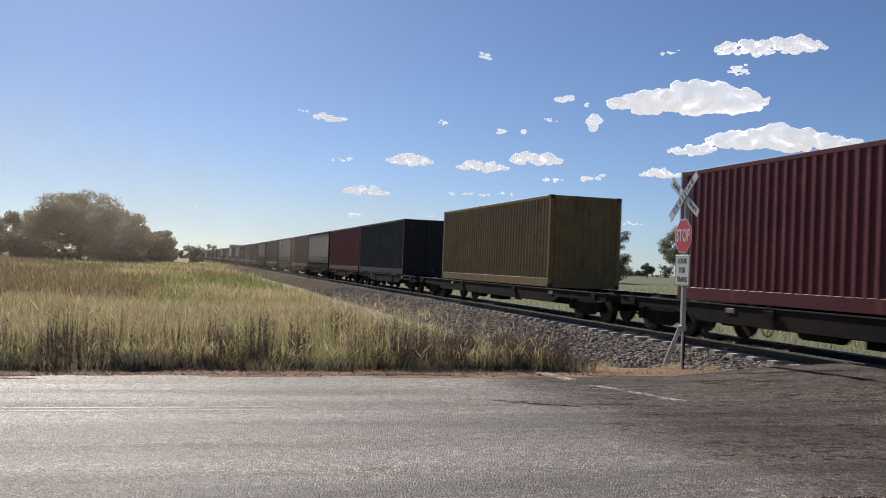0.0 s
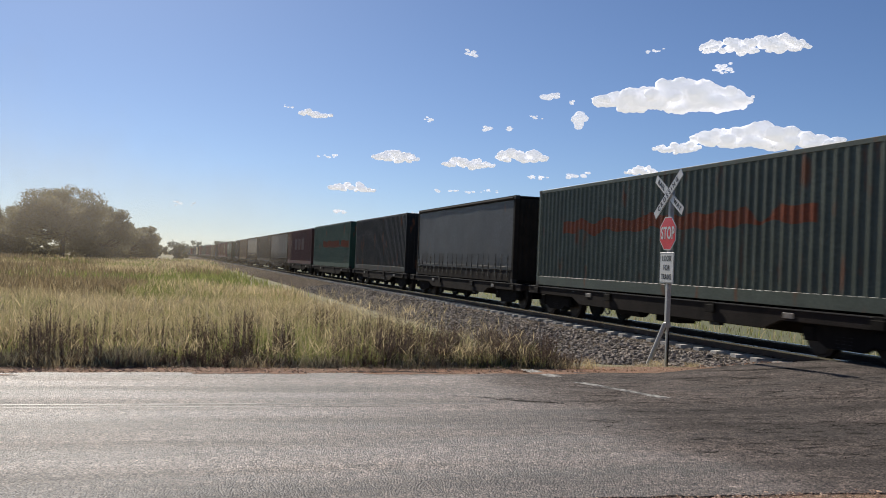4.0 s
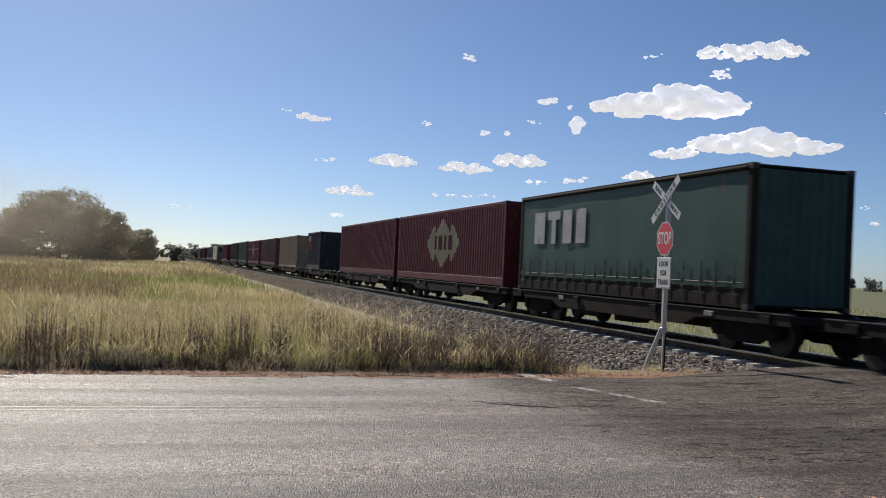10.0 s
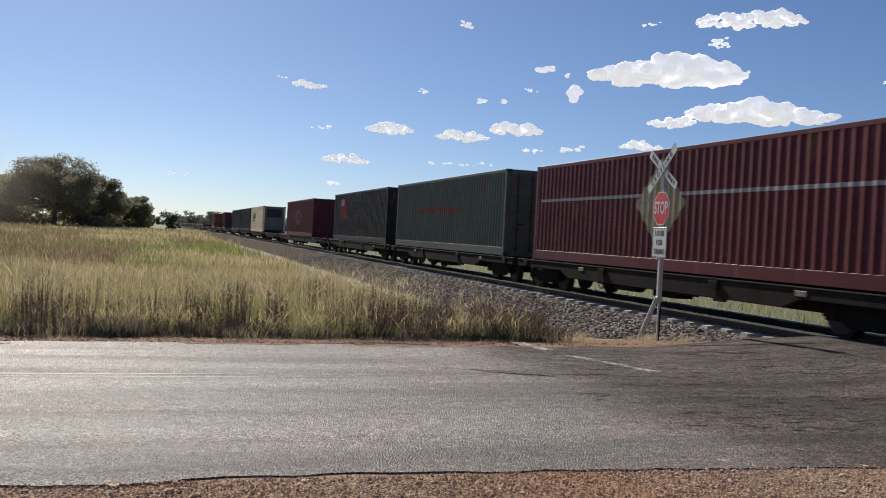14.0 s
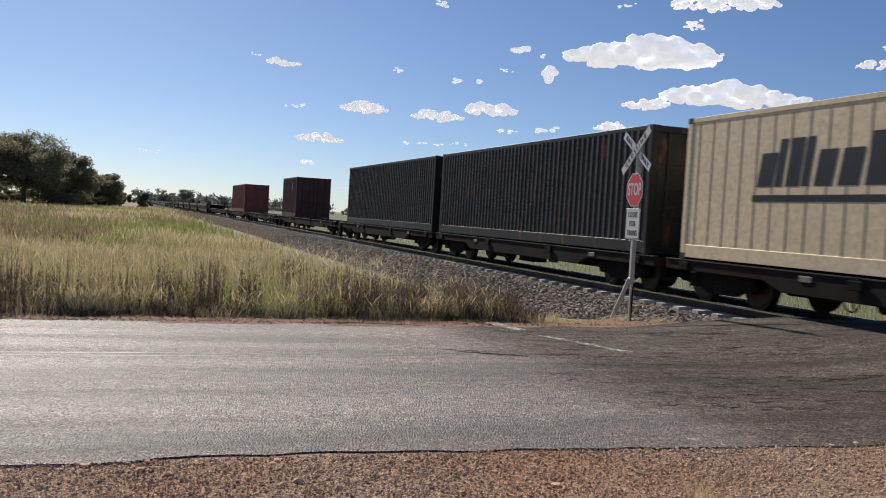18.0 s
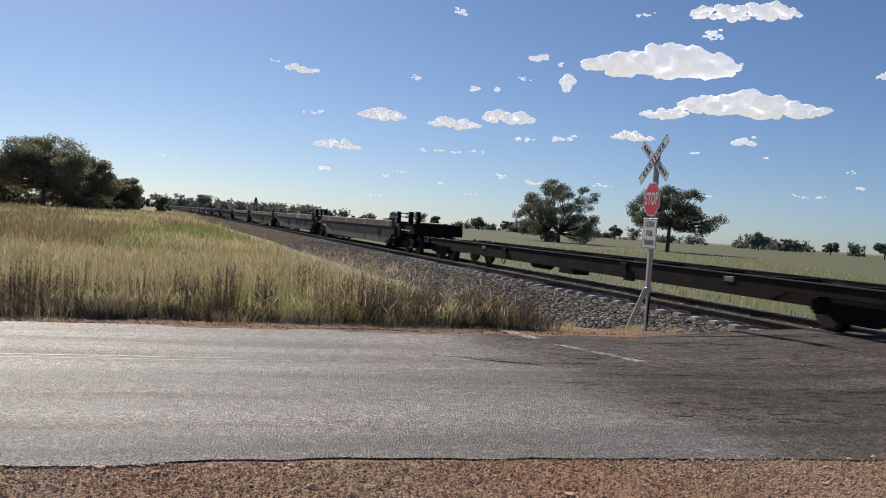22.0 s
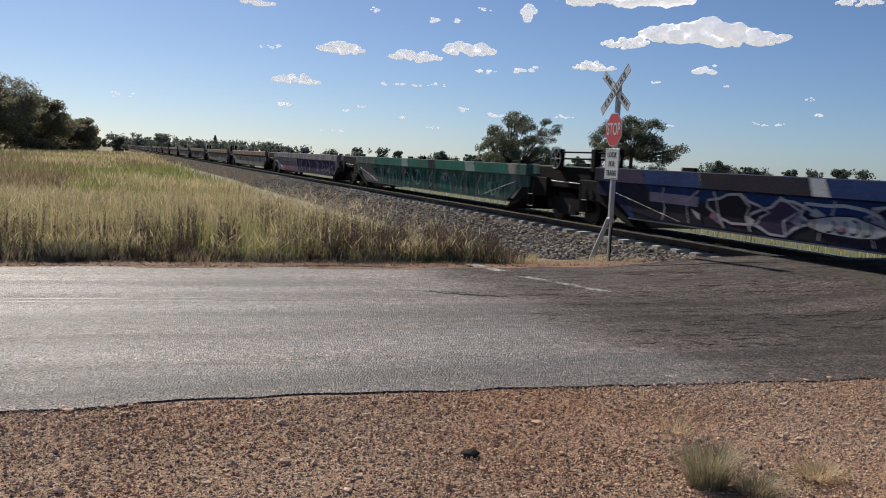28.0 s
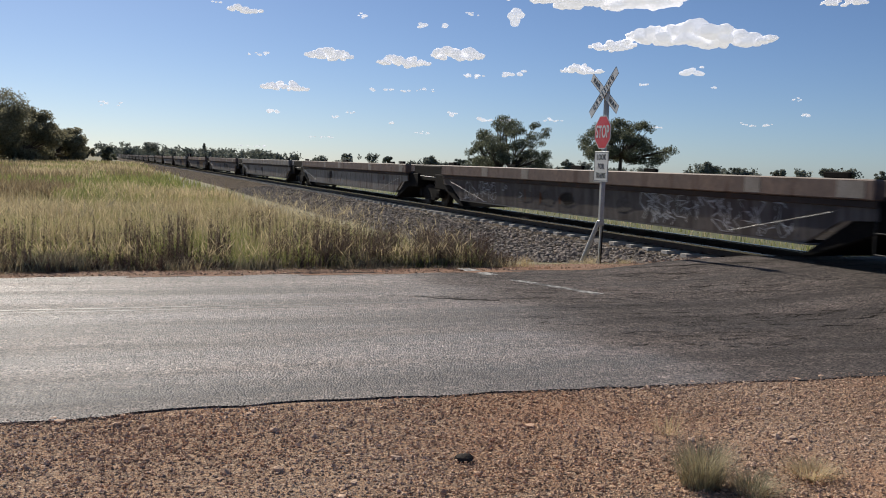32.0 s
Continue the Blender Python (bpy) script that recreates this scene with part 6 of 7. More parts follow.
# ---- the crossing's sign ----
def build_sign():
    root = tagged(new("railway_crossing_sign"), "white crossing boards and red stop sign on a leaning-braced post", "road sign")
    root.matrix_world = Matrix.Translation(at(9.10, 15.66, 0.01)) @ pose(0, 0, 0, 0, 0, -77)
    part("post", Shape().box(-0.042, 0.042, 0.0, 0.085, 0.56, 3.24).mesh("post", M["galvanised"], 0.008), root, "square galvanised post")
    part("stub_post", Shape().box(-0.022, 0.022, 0.03, 0.075, -0.25, 0.6).mesh("stub_post", M["galvanised"], 0.004), root, "thin galvanised stub in the ground")
    part("clamp", Shape().box(-0.052, 0.052, -0.012, 0.097, 0.56, 0.66).mesh("clamp", M["galvanised"], 0.006), root)
    part("brace_leg", Shape().tube((0, 0.0, 0.64), (-0.105, -0.285, -0.2), 0.042, n=6).mesh("brace_leg", M["white_metal"]), root, "white sloping brace leg")
    part("brace_leg", Shape().tube((0, 0.09, 0.62), (0.10, 0.03, -0.2), 0.016, n=6).mesh("brace_leg", M["steel_dark"]), root, "dark sloping brace leg")
    # stop plate
    r = 0.315
    oct_ = [(r / math.cos(math.pi / 8) * math.cos(math.pi / 8 + k * math.pi / 4), r / math.cos(math.pi / 8) * math.sin(math.pi / 8 + k * math.pi / 4)) for k in range(8)]

    def plate(k, y0, y1, name, m):
        v = [(x * k, y0, z * k) for x, z in oct_] + [(x * k, y1, z * k) for x, z in oct_]
        f = [tuple(range(8)), tuple(range(15, 7, -1))] + [((i + 1) % 8, i, i + 8, (i + 1) % 8 + 8) for i in range(8)]
        return Shape().add(v, f).mesh(name, m)
    st = part("stop_plate", plate(1.0, -0.012, -0.008, "stop_plate", M["sign_white"]), root, "octagonal red stop plate with white rim", pose(0, 0, 2.34))
    part("stop_face", plate(0.94, -0.014, -0.012, "stop_face", M["sign_red"]), st)
    part("lettering", lettering("STOP", 0.30, M["sign_white"], bold=0.006, apart=1.06), st, "", pose(0, -0.0165, 0.0) @ Matrix.Diagonal((0.70, 1, 1.08, 1)))
    part("stop_back", plate(0.99, -0.008, 0.0, "stop_back", M["galvanised"]), st)
    lk = part("look_plate", Shape().box(-0.28, 0.28, -0.012, -0.002, -0.29, 0.29).mesh("look_plate", M["sign_white"], 0.003), root, "white plate with black words", pose(0, 0, 1.69))
    rim = Shape()
    for x0, x1, z0, z1 in ((-0.27, 0.27, 0.268, 0.274), (-0.27, 0.27, -0.274, -0.268), (-0.27, -0.264, -0.274, 0.274), (0.264, 0.27, -0.274, 0.274)):
        rim.box(x0, x1, -0.0145, -0.012, z0, z1)
    part("rim", rim.mesh("rim", M["sign_black"]), lk)
    for k, word in enumerate(("LOOK", "FOR", "TRAINS")):
        part("lettering", lettering(word, 0.150, M["sign_black"], apart=1.15), lk, "", pose(0, -0.0155, 0.175 - 0.175 * k) @ Matrix.Diagonal((0.80 if k < 2 else 0.70, 1, 1.0, 1)))
    for turn, word, off in ((32, "RAILWAY", 0.0), (-38, "CROSSING", -0.022)):
        arm = part("crossing_board", Shape().box(-0.64, 0.64, -0.016, -0.006, -0.085, 0.085).mesh("crossing_board", M["sign_white"], 0.003), root, "white crossing board with black words", pose(0, off, 3.08, 0, turn, 0))
        edge = Shape()
        for z0, z1 in ((0.081, 0.085), (-0.085, -0.079)):
            edge.box(-0.64, 0.64, -0.0185, -0.016, z0, z1)
        part("board_edge", edge.mesh("board_edge", M["sign_black"]), arm)
        if word == "RAILWAY":
            for x, w in ((-0.38, "RAIL"), (0.40, "WAY")):
                part("lettering", lettering(w, 0.125, M["sign_black"], bold=0.003, apart=1.3), arm, "", pose(x, -0.0195, 0))
        else:
            part("lettering", lettering("CROSSING", 0.125, M["sign_black"], bold=0.003, apart=1.75), arm, "", pose(0, -0.0195, 0))


build_sign()


# ---- grass ----
def blades(name, pos, height, width, lean, material, label, category="grass", kind="stuff", curl=0.35):
    n = len(pos)
    ang = rng.uniform(0, 6.283, n)
    side = np.stack([np.cos(ang), np.sin(ang), np.zeros(n)], -1) * width[:, None] * 0.5
    la = rng.uniform(0, 6.283, n)
    out = np.stack([np.cos(la), np.sin(la), np.zeros(n)], -1) * (lean * height)[:, None]
    up = np.array([0, 0, 1.0])
    mid = pos + up * (height * 0.55)[:, None] + out * curl
    tip = pos + up * height[:, None] + out
    v = np.stack([pos - side, pos + side, mid - side * 0.75, mid + side * 0.75, tip], 1)
    f = np.array([[0, 1, 3], [0, 3, 2], [2, 3, 4]])[None] + (np.arange(n) * 5)[:, None, None]
    ob = new(name, arrays(name, v.reshape(-1, 3), f.reshape(-1, 3), material))
    ob.matrix_world = TRACK
    return tagged(ob, label, category, kind=kind)


def patchy(d, s, scale, seed):
    return np.array([noise.noise(Vector((a * scale, b * scale, seed))) for a, b in zip(d, s)])


def meadow(n, s0, s1, power, d_left, d_right):
    """Places in the meadow between the road and the line."""
    s = s0 + (s1 - s0) * rng.random(n) ** power
    wide = d_left - 0.62 * (s - s0)
    right = d_right - 0.1 * np.clip((15.5 - s) / 1.5, 0, 1) + 0.02 * np.maximum(s - 16, 0)
    right = right + 0.9 * patchy(s * 0.0, s, 0.45, 21.0) + rng.normal(0, 0.22, n) * (1 + s / 60)
    d = wide + (right - wide) * rng.random(n)
    z = ground_height(d, s)
    return np.stack([d, s, z], -1)


def build_grass():
    p = meadow(340000, 14.1, 50, 1.6, -7, 5.6)
    p = p[patchy(p[:, 0], p[:, 1], 1.6, 2.0) + 0.6 * patchy(p[:, 0], p[:, 1], 0.4, 12.0) > rng.uniform(-0.75, 0.15, len(p))]
    n = len(p)
    front = np.clip((p[:, 1] - 13.7) / 3.2, 0.16, 1.0)
    back = np.clip((p[:, 1] - 17) / 6.0, 0, 1)
    h = rng.uniform(0.45, 0.92, n) * front * (1 + 0.4 * patchy(p[:, 0], p[:, 1], 0.35, 6) + 0.55 * patchy(p[:, 0], p[:, 1], 1.5, 16)) * (0.84 - 0.24 * back)
    lean = rng.uniform(0.02, 0.18, n) + back * rng.uniform(0.0, 0.16, n)
    width = rng.uniform(0.0021, 0.0044, n) * (1 + back * 0.7)
    kind = (1.2 + 0.7 * back) * patchy(p[:, 0], p[:, 1], 0.22, 9.0) + 0.7 * patchy(p[:, 0], p[:, 1], 0.9, 19.0) + rng.normal(0, 0.16, n) + 0.1 * np.clip((17.5 - p[:, 1]) / 3, 0, 1)
    edge = np.clip((19.5 - p[:, 1]) / 4.5, 0, 1)
    for m, lo, hi, nm, label in (("grass_brown", -9, -0.18, "brown_grass", "tall brown dead grass on the verge"), ("grass_straw", -0.18, 0.25, "dry_grass", "tall dry straw-coloured grass on the verge"), ("grass_green", 0.25, 9, "green_grass", "tall green grass between the dry stalks")):
        # the front of the meadow is more brown and green than straw
        q = (kind >= lo + 0.17 * edge * (lo > -1)) & (kind < hi + np.where(hi < 0, 0.17, -0.15) * edge) if hi < 1 else kind >= lo - 0.15 * edge
        blades(nm, p[q], h[q], width[q], lean[q], M[m], label)
    # green undergrowth
    p = meadow(46000, 14.0, 30, 1.9, -7, 5.8)
    p = p[patchy(p[:, 0], p[:, 1], 0.35, 9.0) + 0.5 * patchy(p[:, 0], p[:, 1], 1.1, 19.0) > -0.15]
    n = len(p)
    blades("green_grass", p, rng.uniform(0.25, 0.6, n) * np.clip((p[:, 1] - 13.2) / 2, 0.5, 1), rng.uniform(0.006, 0.012, n), rng.uniform(0.1, 0.6, n), M["grass_green"], "green grass growing between the dry stalks")
    # tall stalks that carry pale plumes above the rest
    p = meadow(15000, 14.0, 30, 1.7, -7, 5.7)
    p = p[patchy(p[:, 0], p[:, 1], 0.8, 51.0) > rng.uniform(-0.4, 0.3, len(p))]
    n = len(p)
    h = rng.uniform(0.55, 1.12, n) * np.clip((p[:, 1] - 13.4) / 2.6, 0.35, 1.0)
    blades("seed_stalks", p, h, np.full(n, 0.005), rng.uniform(0.02, 0.12, n), M["grass_straw"], "thin straw stalks of the tall grass")
    tilt = rng.normal(0, 0.06, (n, 3)) * np.array([1, 1, 0])
    top = p + np.stack([np.zeros(n), np.zeros(n), h * 0.97], -1)
    ang = rng.uniform(0, 6.283, n)
    side = np.stack([np.cos(ang), np.sin(ang), np.zeros(n)], -1) * rng.uniform(0.004, 0.009, (n, 1))
    up = np.array([0, 0, 1.0]) * rng.uniform(0.05, 0.11, (n, 1)) + tilt
    v = np.stack([top - up, top + side, top + up, top - side], 1)
    f = (np.arange(n) * 4)[:, None] + np.arange(4)[None]
    ob = new("seed_heads", arrays("seed_heads", v.reshape(-1, 3), f, M["grass_straw"]))
    ob.matrix_world = TRACK
    tagged(ob, "pale feathery seed heads over the grass", "grass", kind="stuff")
    # further off, coarser
    p = meadow(60000, 40, 240, 1.6, -24, 5.0)
    n = len(p)
    tint = patchy(p[:, 0], p[:, 1] * 0.5, 0.11, 4.0) + rng.normal(0, 0.12, n)
    dull = patchy(p[:, 0], p[:, 1] * 0.6, 0.16, 44.0) > 0.22 - 0.5 * np.clip((-p[:, 0] / p[:, 1] - 0.05) / 0.12, 0, 1)
    c = p[dull]
    blades("brown_grass", c, rng.uniform(0.4, 0.9, len(c)), rng.uniform(0.02, 0.05, len(c)) * (1 + c[:, 1] / 90), rng.uniform(0.1, 0.6, len(c)), M["grass_brown"], "brown dead clumps in the meadow")
    p, tint = p[~dull], tint[~dull]
    a = p[tint > 0.0]
    b = p[tint <= 0.0]
    blades("dry_grass", a, rng.uniform(0.35, 0.7, len(a)), rng.uniform(0.02, 0.05, len(a)) * (1 + a[:, 1] / 90), rng.uniform(0.1, 0.6, len(a)), M["grass_green"], "green and straw tussocks in the meadow")
    blades("dry_grass", b, rng.uniform(0.35, 0.75, len(b)), rng.uniform(0.02, 0.05, len(b)) * (1 + b[:, 1] / 90), rng.uniform(0.1, 0.6, len(b)), M["grass_straw"], "dry straw tussocks in the meadow")
    # low tufts at the edge of the road
    n = 9000
    d = rng.uniform(-13, 7.0, n)
    s = 13.5 + 0.075 * np.clip(d, -12, 9) + np.abs(rng.normal(0, 0.3, n))
    keep = patchy(d, s, 1.1, 3.0) > 0.05
    d, s = d[keep], s[keep]
    n = len(d)
    blades("verge_grass", np.stack([d, s, np.full(n, -0.06)], -1), rng.uniform(0.05, 0.26, n), rng.uniform(0.004, 0.009, n), rng.uniform(0.2, 0.9, n), M["grass_straw"], "short dry tufts along the road's edge")
    # dead straw lying on the bare soil
    n = 7000
    d = rng.uniform(-13, 9, n)
    s = 13.35 + 0.075 * np.clip(d, -12, 9) + rng.normal(0, 0.22, n)
    keep = patchy(d, s, 1.3, 61.0) > rng.uniform(-0.3, 0.25, n)
    d, s = d[keep], s[keep]
    n = len(d)
    blades("dead_straw", np.stack([d, s, np.full(n, 0.0)], -1), rng.uniform(0.015, 0.05, n), rng.uniform(0.004, 0.009, n), rng.uniform(1.5, 5.0, n), M["grass_brown"], "dead straw lying on the bare soil")
    # dark dead weed spires, in clumps: a straight stem clad in small upright leaves and seeds
    stems = []
    for k in range(440):
        tall = k < 280
        cd = random.uniform(-12, 6.0) if k % 4 else random.uniform(3.4, 6.6)
        cs = abs(random.gauss(0, 1.9 if tall else 0.3))
        top = random.uniform(0.5, 0.95) if tall else random.uniform(0.2, 0.42)
        if cd > 4.2:
            top = min(top, 0.62)
        for _ in range(random.randint(4, 13) if tall else random.randint(6, 20)):
            a = cd + random.gauss(0, 0.10 if tall else 0.2)
            b = 13.72 + 0.075 * min(max(cd, -12), 9) + cs + random.gauss(0, 0.12)
            stems.append((a, b, top * random.uniform(0.6, 1.05)))
    stems = np.array(stems)
    n, m = len(stems), 42
    base = np.stack([stems[:, 0], stems[:, 1], np.full(n, -0.1)], -1)
    tip = base + np.stack([rng.normal(0, 0.035, n), rng.normal(0, 0.035, n), stems[:, 2]], -1)
    t = rng.uniform(0.12, 1.0, (n, m, 1))
    c = base[:, None] * (1 - t) + tip[:, None] * t
    ang = rng.uniform(0, 6.283, (n, m, 1))
    r = rng.uniform(0.014, 0.034, (n, m, 1)) * (1.15 - 0.6 * t)
    out = np.concatenate([np.cos(ang), np.sin(ang), rng.uniform(0.6, 1.8, (n, m, 1))], -1) * r
    side = np.concatenate([-np.sin(ang), np.cos(ang), np.zeros((n, m, 1))], -1) * r * 0.35
    v = np.stack([c, c + out + side, c + out * 1.25 - side], 2).reshape(-1, 3)
    thin = np.array([0.004, 0.003, 0])
    v = np.concatenate([v, np.stack([base - thin, base + thin, tip], 1).reshape(-1, 3)])
    ob = new("dead_weeds", arrays("dead_weeds", v, np.arange(len(v)).reshape(-1, 3), M["weed"]))
    ob.matrix_world = TRACK
    tagged(ob, "dark brown dead weed stalks with seed heads", "weeds", kind="stuff")
    # low brown-green herbs that close the foot of the verge
    n = 24000
    d = rng.uniform(-13, 6.4, n)
    s = 13.62 + 0.075 * np.clip(d, -12, 9) + np.abs(rng.normal(0, 0.35, n))
    keep = patchy(d, s, 0.8, 31.0) > rng.uniform(-0.35, 0.2, n)
    d, s = d[keep], s[keep]
    n = len(d)
    blades("verge_herbs", np.stack([d, s, np.full(n, -0.1)], -1), rng.uniform(0.1, 0.38, n) * (0.7 + 0.6 * patchy(d, s, 0.9, 5.0)), rng.uniform(0.008, 0.02, n), rng.uniform(0.2, 0.8, n), M["herb"], "low dull green and brown herbs at the meadow's edge")
    # pasture behind the line
    n = 4500
    s = 14 + 120 * rng.random(n) ** 1.4
    d = 15.8 + (6 + s * 0.55) * rng.random(n)
    h = rng.uniform(0.12, 0.38, n)
    blades("pasture_grass", np.stack([d, s, ground_height(d, s)], -1), h, rng.uniform(0.012, 0.03, n) * (1 + s / 80), rng.uniform(0.1, 0.5, n), M["grass_straw"], "short yellow grass of the pasture")
    n = 12000
    s = 14 + 100 * rng.random(n) ** 1.4
    d = 15.8 + (6 + s * 0.55) * rng.random(n)
    blades("pasture_grass", np.stack([d, s, ground_height(d, s)], -1), rng.uniform(0.1, 0.3, n), rng.uniform(0.012, 0.03, n) * (1 + s / 80), rng.uniform(0.1, 0.5, n), M["grass_green"], "short green grass of the pasture")


def tussock(x, y, count, height, spread, label):
    a = rng.uniform(0, 6.283, count)
    r = spread * 0.35 * np.sqrt(rng.random(count))
    pos = np.stack([x + r * np.cos(a), y + r * np.sin(a), np.full(count, -0.03 if y < 8 else -0.14)], -1)
    h = rng.uniform(0.5, 1.0, count) * height
    la = a + rng.normal(0, 0.5, count)
    out = np.stack([np.cos(la), np.sin(la), np.zeros(count)], -1) * (spread * rng.uniform(0.2, 0.9, count))[:, None]
    w = 0.0015
    side = np.stack([-np.sin(la), np.cos(la), np.zeros(count)], -1) * w
    up = np.array([0, 0, 1.0])
    mid = pos + up * (h * 0.6)[:, None] + out * 0.35
    tip = pos + up * h[:, None] + out
    v = np.stack([pos - side, pos + side, mid - side * 0.8, mid + side * 0.8, tip], 1)
    f = np.array([[0, 1, 3], [0, 3, 2], [2, 3, 4]])[None] + (np.arange(count) * 5)[:, None, None]
    ob = new("grass_tussock", arrays("grass_tussock", v.reshape(-1, 3), f.reshape(-1, 3), M["tussock"] if count > 500 else M["grass_straw"]))
    return tagged(ob, label, "grass tussock")


build_grass()
tussock(1.80, 4.55, 800, 0.30, 0.26, "fine green grass tussock growing out of the gravel")
tussock(2.02, 4.45, 510, 0.14, 0.24, "fine green grass tussock growing out of the gravel")
tussock(2.48, 4.72, 420, 0.12, 0.24, "low straw-coloured tussock lying on the gravel")
tussock(1.95, 5.5, 60, 0.2, 0.2, "thin dry stalks standing in the gravel")


for d, s, h in ((8.75, 15.3, 0.2), (8.3, 15.0, 0.16), (9.5, 15.3, 0.14)):
    p = at(d, s)
    tussock(p.x, p.y, 170, h, 0.3, "low dry tuft beside the sign's foot")


def gravel_place(n):
    s = 2.6 + 3.35 * rng.random(n)
    d = rng.uniform(-2.6, 6.6, n)
    return np.stack([d, s, 0.0 + crest(d) * 0.8 + rng.uniform(-0.006, 0.006, n)], -1)


rocks(120000, gravel_place, lambda n: 0.0035 + 0.012 * rng.random(n) ** 2.6, "gravel_stones", M["gravel"], "loose red-brown and grey stones of the gravel", "stones", 0.6, True)
def shoulder_place(n):
    s = rng.uniform(-3.0, 5.6, n)
    d = rng.uniform(-9.0, 9.0, n)
    keep = ~((s > 2.6) & (d > -2.6) & (d < 6.6))
    s, d = np.where(keep, s, rng.uniform(-3.0, 2.5, n)), d
    return np.stack([d, s, 0.0 + crest(d) * 0.8 + rng.uniform(-0.006, 0.006, n)], -1)


rocks(42000, shoulder_place, lambda n: 0.007 + 0.015 * rng.random(n) ** 2.5, "gravel_stones", M["gravel"], "loose red-brown and grey stones of the gravel", "stones", 0.6, True)
rocks(240, gravel_place, lambda n: rng.uniform(0.015, 0.034, n), "gravel_stones", M["gravel"], "larger loose stones lying on the gravel", "stones", 0.6)


def soil_place(n):
    d = rng.uniform(-13, 10.5, n)
    s = 13.0 + 0.075 * np.clip(d, -12, 9) + rng.normal(0, 0.2, n)
    return np.stack([d, s, np.full(n, -0.012) + crest(d) * 0.7], -1)


rocks(5000, soil_place, lambda n: 0.006 + 0.02 * rng.random(n) ** 3, "soil_stones", M["gravel"], "small loose stones on the bare soil", "stones", 0.6, True)


def single_rock(x, y, r, m, label):
    sh = bmesh.new()
    bmesh.ops.create_icosphere(sh, subdivisions=2, radius=r)
    for v in sh.verts:
        v.co *= 1 + 0.25 * noise.noise(v.co * (2 / r))
        v.co.z *= 0.55
    me = bpy.data.meshes.new("rock")
    sh.to_mesh(me)
    me.materials.append(m)
    ob = new("rock", me)
    ob.location = (x, y, 0.0)
    tagged(ob, label, "rock")


single_rock(0.61, 4.96, 0.055, M["dark_stone"], "dark grey stone lying on the gravel")


# ---- trees ----
def tree(name, place, height, width, seed, leaves, leaf_size, label, low=0.2, clusters=34, material="leaf", stems=1, puff=1.0):
    """A trunk that forks into limbs, each of which carries a ragged clump of leaves."""
    rnd = random.Random(seed)
    g = np.random.default_rng(seed)
    root = tagged(new(name), label, "tree" if height > 4.5 else "bush")
    root.location = place
    height *= 1.07
    cs, rs = [], []
    for k in range(clusters):
        for _ in range(30):
            x, y, z = rnd.uniform(-1, 1), rnd.uniform(-1, 1), rnd.random()
            r = math.hypot(x, y)
            reach = math.sqrt(max(0.0, 1 - (max(0.0, z - 0.35) / 0.65) ** 2)) * (0.72 + 0.28 * min(1.0, z / 0.3)) * (1 + 0.25 * math.sin(3 * math.atan2(y, x) + seed))
            if 0.25 < r / max(reach, 0.01) < 1.0 or (z > 0.75 and r < reach):
                break
        rad = height * rnd.uniform(0.085, 0.155) * puff
        cs.append(Vector((x * (width / 2 - rad), y * (width / 2 - rad), low * height + z * (height * (1 - low) - rad))))
        rs.append(rad)
    wood = Shape()
    feet = [Vector((0, 0, -0.3))] if stems == 1 else [Vector((-1.3, 0, -0.3)), Vector((1.2, 0.6, -0.3))]
    forks = []
    for f in feet:
        top = f + Vector((rnd.gauss(0, 0.25), rnd.gauss(0, 0.25), height * (low + 0.1) + 0.3))
        wood.tube(f, top, height * 0.032, height * 0.024, 8, False)
        forks.append(top)
    for c in cs:
        o = min(forks, key=lambda q: (q - c).length)
        mid = o.lerp(c, 0.5) + Vector((rnd.gauss(0, 0.3), rnd.gauss(0, 0.3), -0.06 * height * rnd.random()))
        wood.tube(o, mid, height * 0.013, height * 0.008, 5, False)
        wood.tube(mid, c, height * 0.008, height * 0.003, 5, False)
    part("trunk", wood.mesh("trunk", M["bark"]), root, "grey-brown trunk and limbs")
    share = np.array(rs) ** 2
    idx = g.choice(len(cs), leaves, p=share / share.sum())
    c = np.array([q[:] for q in cs])[idx]
    off = g.normal(0, 1, (leaves, 3))
    off /= np.linalg.norm(off, axis=1, keepdims=True)
    off *= (g.random((leaves, 1)) ** 0.4) * np.array(rs)[idx][:, None] * g.uniform(0.8, 1.25, (leaves, 1)) * np.array([1.2, 1.2, 0.85])
    c = c + off
    c[:, 2] = np.maximum(c[:, 2], 0.1)
    u = g.normal(0, 1, (leaves, 3))
    u /= np.linalg.norm(u, axis=1, keepdims=True)
    w = np.cross(u, g.normal(0, 1, (leaves, 3)))
    w /= np.linalg.norm(w, axis=1, keepdims=True)
    u = u * leaf_size * g.uniform(0.6, 1.3, (leaves, 1))
    w = w * leaf_size * 0.45
    v = np.stack([c - u, c + w, c + u, c - w], 1)
    f = (np.arange(leaves) * 4)[:, None] + np.arange(4)[None]
    part("crown", arrays("crown", v.reshape(-1, 3), f, M[material]), root, "ragged crown of small leaves")
    return root


